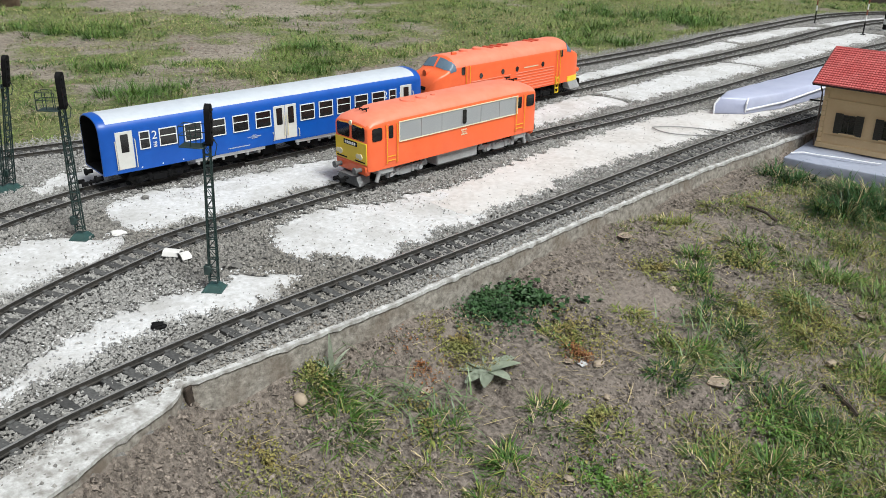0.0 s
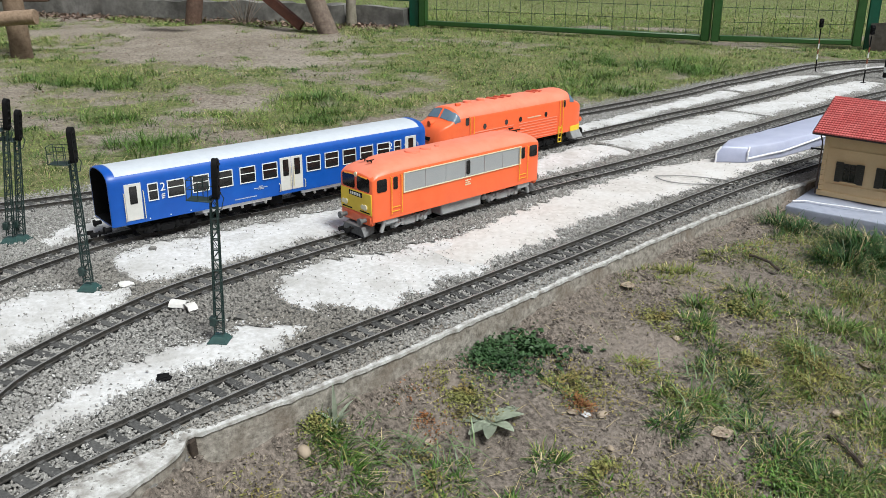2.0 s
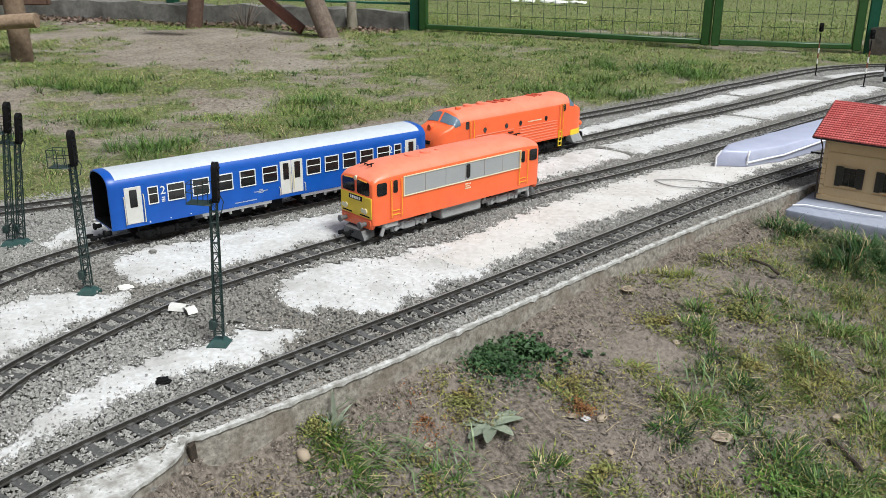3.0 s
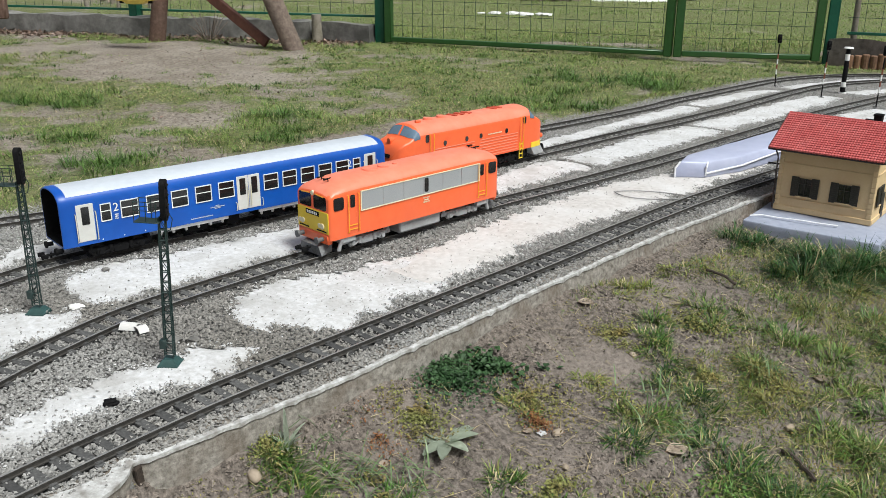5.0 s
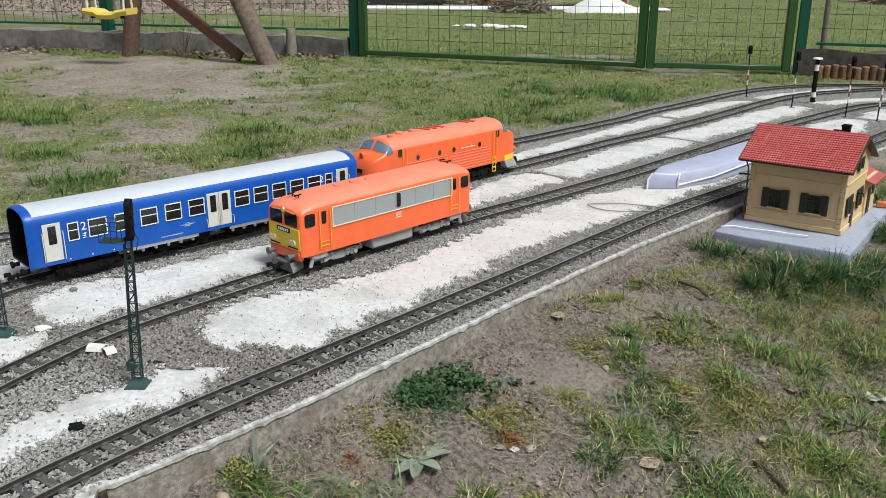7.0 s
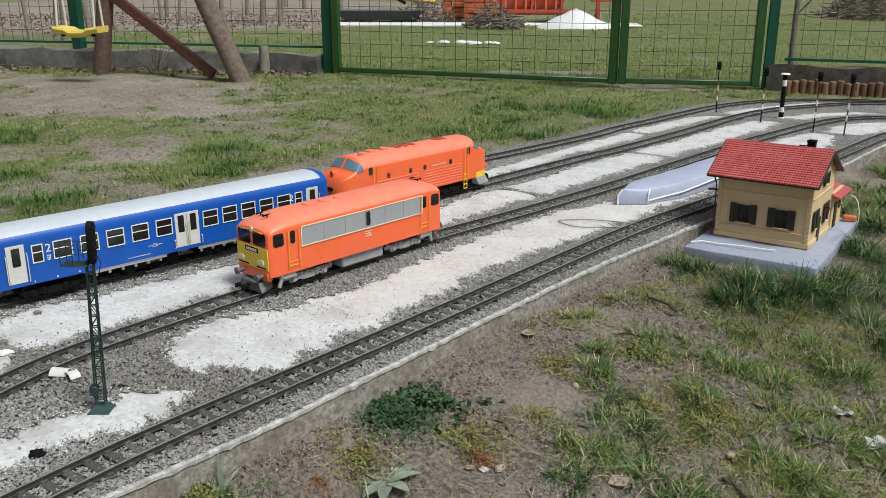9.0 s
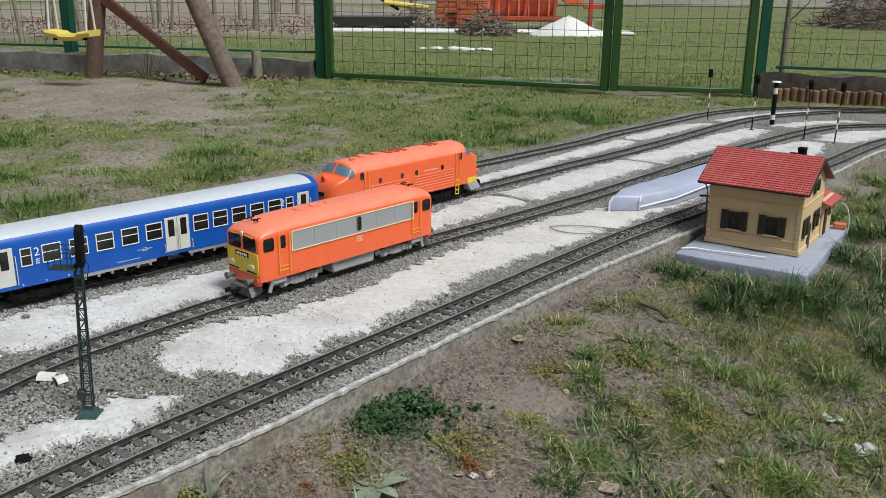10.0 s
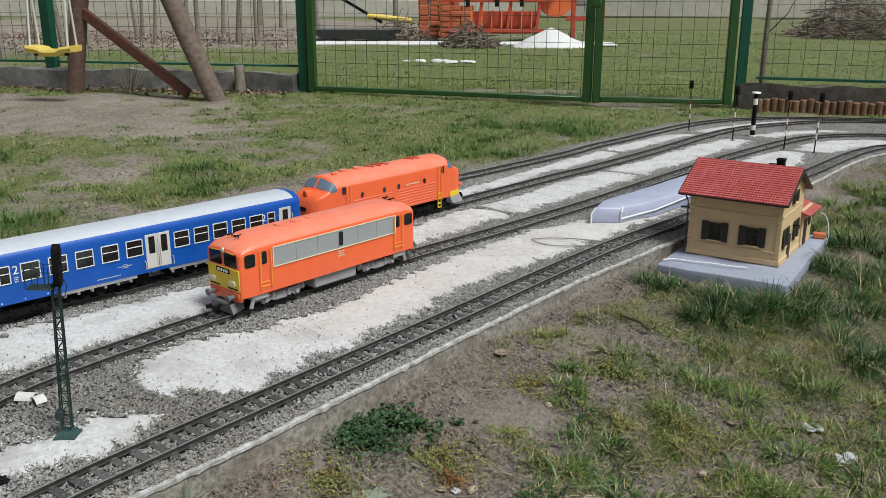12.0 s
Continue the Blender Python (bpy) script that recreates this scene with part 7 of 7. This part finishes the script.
def yard_plants():
    g = np.random.RandomState(15)
    rows = []
    for kind, tufts in enumerate((DARK_TUFTS, GREEN_TUFTS, YELLOW_TUFTS)):
        for x, y, r in tufts:
            # a tuft is a handful of crowns, from each of which blades arch outwards
            for _ in range(int(4 + 105 * r)):
                a, q = g.rand() * 6.283, r * g.rand() ** 0.6
                cx, cy = x + 0.009 + 1.2 * q * math.cos(a), y - 0.018 + q * math.sin(a)
                n = int(g.uniform(36, 85) * (1.2 - 0.5 * q / r))
                big = (0.55 if kind == 2 else 0.70) * (0.026 + 0.50 * r) * g.uniform(0.65, 1.25) * (1.15 - 0.45 * q / r) * (1.8 if kind == 0 and y > 1.68 else 1.25 if y > 1.68 else 1.0)
                crown = 0.010 + 0.1 * r
                ax, ay = crown * g.normal(size=n) * 0.5, crown * g.normal(size=n) * 0.5
                head = np.arctan2(ay + 0.25 * q * math.sin(a), ax + 0.25 * q * math.cos(a)) + 0.55 * g.normal(size=n)
                u = g.rand(n)
                k = np.where(u < (0.9 if kind == 0 and y > 1.68 else 0.56), kind, np.where(u < 0.76, 1, np.where(u < 0.88, 2, 3)))
                rows.append(np.c_[cx + ax, cy + ay, big * (0.3 + 0.75 * g.rand(n)), head, np.clip(0.15 + 0.8 * g.rand(n), 0, 0.95), k])
    x, y, l, head, lean, kinds = np.concatenate(rows).T
    keep = x > x_of("kerb", y) + 0.010
    x, y, l, head, lean, kinds = x[keep], y[keep], l[keep], head[keep], lean[keep], kinds[keep]
    for k, (nm, m, lb) in enumerate((("dark_grass_tufts", M_YARDD, "dark green grass tufts in the bare yard"), ("grass_tufts", M_YARDG, "coarse green grass tufts in the bare yard"), ("yellowed_grass_tufts", M_YARDY, "yellowed grass tufts in the bare yard"), ("dry_grass", M_DRY, "dry straw blades among the tufts"))):
        s = kinds == k
        sown(nm, x[s], y[s], l[s], 0.0011 + 0.0014 * g.rand(s.sum()), 16 + k, m, lb, (0.15, 1.0), lean[s], head=head[s])
    # low sward between the tufts, thicker away from the kerb
    n = 330000
    x = -0.80 + 1.1 * g.rand(n)
    y = 0.25 + 3.4 * g.rand(n) ** 1.3
    want = layered(x, y, 0.16, 81) + 0.30 * np.clip((x + 0.75) / 0.45, 0, 1) + 0.25 * np.clip(y - 0.95, 0, 0.6) + 0.16 * np.clip((x + 0.42) / 0.2, 0, 1) - 0.08
    keep = (x > x_of("kerb", y) + 0.012) & (g.rand(n) < np.clip((want - 0.585) * 3.6, 0.006, 0.9))
    x, y = x[keep], y[keep]
    l = 0.008 + 0.020 * g.rand(len(x)) * (0.5 + value_noise(x, y, 0.1, 84))
    kind = g.rand(len(x)) + 0.5 * (value_noise(x, y, 0.07, 86) - 0.5)
    shade = g.rand(len(x)) + 0.9 * (value_noise(x, y, 0.09, 87) - 0.5)
    for s, m, nm, lb in ((shade < 0.5, M_YARDG, "yard_sward", "low thin grass spreading over the yard soil"), (shade >= 0.5, M_YARDY, "yellowed_sward", "low yellowed grass spreading over the yard soil")):
        s = s & (kind < 0.62)
        sown(nm, x[s], y[s], l[s], np.full(s.sum(), 0.0013), 24, m, lb, (0.1, 0.9), (0.2, 0.85))
    sel = (kind >= 0.62) & (kind < 0.69)
    sown("straw_litter", x[sel], y[sel], l[sel] * 1.2, np.full(sel.sum(), 0.0010), 25, M_DRY, "dry straw litter in the low grass", (0.2, 0.9), (0.6, 0.95), 0.0)
    sel = kind >= 0.69
    creepers("yard_moss", np.repeat(x[sel], 3), np.repeat(y[sel], 3), 0.0042, 0.007, 20, M_MOSS, "yellowish moss and small weeds between the grass", 0.008)
    # crumbs of soil
    n = 260000
    x, y = -0.82 + 1.1 * g.rand(n), 0.2 + 2.0 * g.rand(n) ** 1.2
    heap = value_noise(x, y, 0.10, 91) + 0.35 * (value_noise(x, y, 0.03, 92) - 0.5) + 0.55 * (y < 0.60) * (x < -0.62) + 0.25 * (x < -0.70)
    keep = (x > x_of("kerb", y) + 0.006) & (g.rand(n) < np.clip((heap - 0.35) * 1.3, 0.10, 1))
    x, y, heap = x[keep], y[keep], heap[keep]
    z, _ = ground_z(x, y)
    v, f = pebbles(x, y, z + 0.0002, 0.0010 + 0.0030 * g.rand(len(x)) ** 4 * np.clip(heap + 0.3, 0.5, 1.4), 22, 0.95, closed=False)
    tagged(bulk("soil_crumbs", v, f, M_CLOD), "loose dark crumbs of soil", "soil", kind="stuff")


yard_plants()


def leafy_weed(name, x, y, r, count, leaf, material, label, seed, tall=0.03):
    """A mat of small leaves round one place, thinning outwards."""
    g = np.random.RandomState(seed)
    ang, far = g.rand(count) * 6.283, np.abs(g.normal(0, 0.62, count))
    xs, ys = x + 1.3 * r * far * np.cos(ang), y + r * far * np.sin(ang)
    keep = (xs > x_of("kerb", ys) + 0.006) & (value_noise(xs, ys, 0.022, seed) > 0.30)
    creepers(name, xs[keep], ys[keep], leaf, tall, seed, material, label)


leafy_weed("dark_weed", -.768, .905, .055, 5600, .0065, M_WEED, "dense dark green ferny weed at the foot of the kerb", 31, .016)
leafy_weed("dark_weed", -.742, .975, .045, 800, .014, M_WEED, "broad-leaved dark green weed at the foot of the kerb", 32, .016)
leafy_weed("yellow_weed", -.728, .800, .045, 2600, .0045, M_MOSS, "yellowish creeping weed", 33, .010)
leafy_weed("yellow_weed", -.785, .585, .030, 1300, .0045, M_MOSS, "yellowish creeping weed by the pebble", 34, .014)
leafy_weed("yellow_weed", -.725, .47, .05, 1200, .0045, M_MOSS, "pale creeping weed on bare soil", 35, .012)
leafy_weed("yellow_weed", -.64, .965, .05, 2000, .0045, M_MOSS, "rusty creeping weed", 36, .012)
leafy_weed("low_weed", -.33, 1.0, .06, 1700, .006, M_YARDG, "small-leaved green weed", 37, .010)
leafy_weed("low_weed", -.44, .76, .05, 1300, .006, M_YARDG, "small-leaved green weed", 38, .010)
leafy_weed("low_weed", -.60, 1.37, .07, 2000, .0055, M_MOSS, "yellowish creeping weed in the grass", 39, .012)
leafy_weed("yellow_weed", -.66, .66, .045, 1300, .0045, M_MOSS, "yellowish creeping weed", 40, .010)
leafy_weed("yellow_weed", -.52, .83, .04, 1300, .005, M_MOSS, "yellowish creeping weed round a tuft", 41, .012)


leafy_weed("yellow_weed", -.665, 1.222, .045, 2200, .0045, M_MOSS, "yellow-green mossy weed on the soil", 42, .012)
leafy_weed("yellow_weed", -.512, 1.225, .040, 1800, .0045, M_MOSS, "yellow-green mossy weed on the soil", 43, .012)
leafy_weed("yellow_weed", -.445, 1.290, .045, 1800, .0045, M_MOSS, "yellow-green mossy weed in thin grass", 44, .012)
leafy_weed("yellow_weed", -.560, 1.055, .040, 1500, .0045, M_MOSS, "yellow-green mossy weed among tufts", 45, .014)
leafy_weed("rusty_moss", -.612, .925, .018, 900, .0035, M_RUSTMOSS, "rust-coloured moss cushion on bare soil", 46, .010)
leafy_weed("rusty_moss", -.735, .735, .030, 900, .0035, M_RUSTMOSS, "rust-brown withered weed on bare soil", 47, .010)


def strewn_straw():
    """Single dead stalks lying flat over the bare soil."""
    g = np.random.RandomState(52)
    n = 2600
    x, y = -.80 + .75 * g.rand(n), .42 + 1.9 * g.rand(n) ** 1.2
    keep = x > x_of("kerb", y) + 0.02
    x, y = x[keep], y[keep]
    sown("strewn_straw", x, y, 0.012 + 0.034 * g.rand(len(x)) ** 2, 0.0008 + 0.0008 * g.rand(len(x)), 53, M_DRY, "dead straw stalks strewn over bare soil", (0.0, 0.12), (0.90, 0.97), -0.001)


strewn_straw()


def rosette(x, y, leaves, size, seed):
    """A flat plant of long grey-green leaves round one heart."""
    g = random.Random(seed)
    z = float(ground_z(x, y)[0])
    root = thing("rosette_plant", Matrix.Translation((x, y, z - 0.001)), "grey-green rosette plant with broad tongue-shaped leaves", "plant")
    for k in range(leaves):
        a = 6.283 * k / leaves + g.uniform(-.2, .2)
        l = size * g.uniform(0.7, 1.1)
        bm = bmesh.new()
        rows = []
        for i in range(7):
            t = i / 6
            w = l * 0.20 * (math.sin(math.pi * min(1, 0.12 + 0.86 * t)) ** 0.7)
            zz = l * (0.26 * t - 0.22 * t * t)
            rows.append([bm.verts.new((l * t, s * w, zz + abs(s) * w * 0.25)) for s in (-1, 0, 1)])
        for p, q in zip(rows, rows[1:]):
            for i in range(2):
                bm.faces.new((p[i], q[i], q[i + 1], p[i + 1]))
        bmesh.ops.solidify(bm, geom=bm.faces[:], thickness=0.0006)
        bmesh.ops.transform(bm, matrix=Matrix.Rotation(a, 4, "Z") @ Matrix.Rotation(g.uniform(-.25, .15), 4, "Y"), verts=bm.verts)
        part("leaf", bm, M_SAGE, root, smooth=60)


rosette(-.668, .797, 8, .047, 3)


def fallen_leaf(x, y, size, turn, seed):
    z = float(ground_z(x, y)[0])
    bm = bmesh.new()
    rows = []
    for i in range(7):
        t = i / 6 - 0.5
        w = size * 0.32 * math.cos(math.pi * t) ** 0.8
        rows.append([bm.verts.new((size * t, s * w, size * (0.10 * s * s - 0.16 * t * t) + 0.10 * size * noise.noise((t * 3, s, seed)))) for s in (-1, -0.4, 0.4, 1)])
    for p, q in zip(rows, rows[1:]):
        for i in range(3):
            bm.faces.new((p[i], q[i], q[i + 1], p[i + 1]))
    bmesh.ops.solidify(bm, geom=bm.faces[:], thickness=0.0005)
    ob = finish("fallen_leaf", bm, M_LEAFD, m=Matrix.Translation((x, y, z + 0.004)) @ Matrix.Rotation(turn, 4, "Z") @ Matrix.Rotation(0.25, 4, "X"), smooth=60)
    tagged(ob, "curled dry brown leaf on the soil", "leaf", "fallen leaves")


for k, (x, y, size, turn) in enumerate(((-.760, 1.256, .028, .6), (-.645, 1.319, .032, 2.4), (-.444, 1.020, .034, 1.0), (-.61, .90, .016, .4), (-.38, 1.36, .024, .3), (-.70, .71, .018, 1.4))):
    fallen_leaf(x, y, size, turn, k)


def scrap(x, y, size, label, seed):
    z = float(ground_z(x, y)[0])
    bm = bmesh.new()
    bmesh.ops.create_grid(bm, x_segments=6, y_segments=5, size=size / 2)
    for v in bm.verts:
        v.co += Vector((0.2, 0.2, 0.6)) * size * 0.5 * noise.noise(v.co * (2.4 / size) + Vector((seed, 0, 0)))
    bmesh.ops.solidify(bm, geom=bm.faces[:], thickness=0.0008)
    tagged(finish("paper_scrap", bm, M_SCRAP, m=Matrix.Translation((x, y, z + size * 0.16)) @ Matrix.Rotation(seed, 4, "Z"), smooth=50), label, "scrap")


scrap(-.273, 1.427, .024, "crumpled white paper scrap in the grass", 1)
scrap(-.207, 1.385, .032, "crumpled white paper scrap in the low weeds", 2)
scrap(-.597, .914, .012, "tiny white scrap on the soil", 3)
lump("round_pebble", -.768, .556, float(ground_z(-.768, .556)[0]) + .003, .0095, .8, M_PEBBLE, "smooth tan pebble among the weeds at the kerb", "pebble", 9, 0.12)
for k, (x, y, r) in enumerate(((-.58, .93, .007), (-.53, .88, .005), (-.47, .72, .005), (-.36, 1.2, .007), (-.62, 1.19, .006))):
    lump("small_stone", x, y, float(ground_z(x, y)[0]) + .003, r, .6, M_PEBBLE, "small pale stone on the soil", "pebble", 11 + k, 0.3)


def twig(x0, y0, x1, y1, r, label):
    z0, z1 = float(ground_z(x0, y0)[0]), float(ground_z(x1, y1)[0])
    pts = [(x0 + (x1 - x0) * t, y0 + (y1 - y0) * t + 0.006 * noise.noise((t * 4, x0 * 9, 0)), z0 + (z1 - z0) * t + 0.006 + 0.006 * math.sin(3 * t)) for t in np.linspace(0, 1, 7)]
    tagged(finish("fallen_twig", sweep(pts, r, 6), M_DARKTWIG), label, "twig", "fallen twigs")


M_DARKTWIG = mat("dark_twig", (0.03, 0.022, 0.017), (0.07, 0.052, 0.04), 60, 0.85)
twig(-.677, 1.542, -.610, 1.530, .0026, "dark fallen twig in the grass")
twig(-.345, 1.140, -.285, 1.105, .0032, "pale fallen twig on the soil")


# ---- leaf litter, and a bare shrub by the wall ----
def litter():
    g = np.random.RandomState(61)
    n = 45000
    rad, ang = 4.5 + 10.5 * g.rand(n) ** 0.8, radians(118) + radians(40) * g.rand(n)
    x, y = rad * np.cos(ang), rad * np.sin(ang)
    keep = (turf_cover(x, y) < 0.35) & (np.hypot(x, y) > 5.8)
    creepers("leaf_litter", x[keep], y[keep], 0.038, 0.012, 62, M_LITTERP, "brown leaf litter under the bare trees", 0.0, "leaf litter")
    n = 2600
    t, off = g.rand(n), np.abs(g.normal(0, 0.10, n))
    wall, across = LEFT_END - LEFT_START, Vector((0.43, -0.9, 0))
    creepers("wall_litter", LEFT_START.x + wall.x * t * 1.3 + across.x * (0.07 + off), LEFT_START.y + wall.y * t * 1.3 + across.y * (0.07 + off), 0.030, 0.012, 63, M_LITTER, "dry brown leaves gathered at the foot of the low wall", 0.0, "leaf litter")
    n = 2600
    rad, ang = 1.9 + 4.2 * g.rand(n), radians(92) + radians(74) * g.rand(n)
    x, y = rad * np.cos(ang), rad * np.sin(ang)
    keep = x < x_of("fourth", y) - 0.09
    creepers("lawn_litter", x[keep], y[keep], 0.014, 0.005, 64, M_LITTER, "scattered dry leaf bits on the lawn", 0.0, "leaf litter")
    n = 90000
    rad, ang = 1.6 + 3.6 * g.rand(n), radians(95) + radians(70) * g.rand(n)
    x, y = rad * np.cos(ang), rad * np.sin(ang)
    keep = (x < x_of("fourth", y) - 0.08) & (turf_cover(x, y) + 0.3 * (value_noise(x, y, 0.06, 78) - 0.5) < 0.42)
    x, y = x[keep], y[keep]
    v, f = pebbles(x, y, ground_z(x, y)[0] + 0.001, 0.0012 + 0.004 * g.rand(len(x)) ** 6, 65, 0.45, closed=False)
    tagged(bulk("lawn_crumbs", v, f, M_CLODP), "loose crumbs of pale soil between the turf", "soil", kind="stuff")


M_LITTERP = mat("pale_leaf_litter", (0.20, 0.145, 0.12), (0.38, 0.30, 0.255), 30, 0.9, vary="island", amount=0.45)
M_CLODP = mat("pale_soil_crumb", (0.14, 0.116, 0.092), (0.33, 0.285, 0.235), 200, 0.95, vary="island", amount=0.4)
litter()


def bare_shrub(x, y, tall, seed):
    g = random.Random(seed)
    root = thing("bare_shrub", Matrix.Translation((x, y, -0.02)), "small bare twiggy shrub at the foot of the low wall", "shrub")
    for _ in range(26):
        a, out = g.uniform(0, 6.283), g.uniform(0.1, 0.5) * tall
        h = tall * g.uniform(0.5, 1.0)
        pts = [(0.02 * math.cos(a) + out * t ** 1.4 * math.cos(a) + 0.012 * noise.noise((t * 5, a, 1)), 0.02 * math.sin(a) + out * t ** 1.4 * math.sin(a), h * t) for t in np.linspace(0, 1, 6)]
        part("twig", sweep(pts, g.uniform(0.0012, 0.0024), 5), M_TWIG, root)


bare_shrub(-4.80, 3.08, 0.21, 5)


def tall_leaves():
    """A few broad pointed leaves standing against the kerb."""
    root = thing("broad_leaf_weed", Matrix.Translation((-.775, .612, float(ground_z(-.775, .612)[0]) - .003)), "tall broad-bladed grey-green weed leaning on the kerb", "weed")
    g = random.Random(12)
    for k in range(7):
        a, l = (2.6 if k == 0 else g.uniform(0, 6.283)), (0.066 if k == 0 else g.uniform(0.028, 0.048))
        bm, rows, out = bmesh.new(), [], (0.25 if k == 0 else g.uniform(0.5, 1.0))
        for i in range(8):
            t = i / 7
            w = 0.0048 * (1 - t) ** 0.6 * (0.5 + 1.2 * min(t, 0.4))
            x, z = l * out * (0.35 * t + 0.65 * t * t), l * (t - 0.45 * out * t * t)
            rows.append([bm.verts.new((x, v * w, z + abs(v) * w * 0.5)) for v in (-1, 0, 1)])
        for p, q in zip(rows, rows[1:]):
            for i in range(2):
                bm.faces.new((p[i], q[i], q[i + 1], p[i + 1]))
        bmesh.ops.solidify(bm, geom=bm.faces[:], thickness=0.0004)
        bmesh.ops.transform(bm, matrix=Matrix.Rotation(a, 4, "Z"), verts=bm.verts)
        part("leaf", bm, M_SAGE, root, smooth=60)


def broad_blades():
    g = np.random.RandomState(71)
    spots = ((-.763, .632), (-.735, .66), (-.70, .67), (-.655, .70), (-.43, 1.30), (-.50, 1.83), (-.36, 1.95), (-.54, 1.12), (-.47, 1.05))
    x = np.concatenate([sx + 0.022 * g.normal(size=26) for sx, _ in spots])
    y = np.concatenate([sy + 0.018 * g.normal(size=26) for _, sy in spots])
    keep = x > x_of("kerb", y) + 0.01
    x, y = x[keep], y[keep]
    sown("broad_grass", x, y, 0.028 + 0.034 * g.rand(len(x)), 0.0013 + 0.0013 * g.rand(len(x)), 72, M_BROAD, "broad arching grey-green blades among the tufts", (0.5, 1.1), (0.2, 0.75))


M_BROAD = mat("broad_blade", (0.075, 0.135, 0.045), (0.15, 0.21, 0.10), 20, 0.45, vary="island", amount=0.4, spec=0.4)
broad_blades()
tall_leaves()
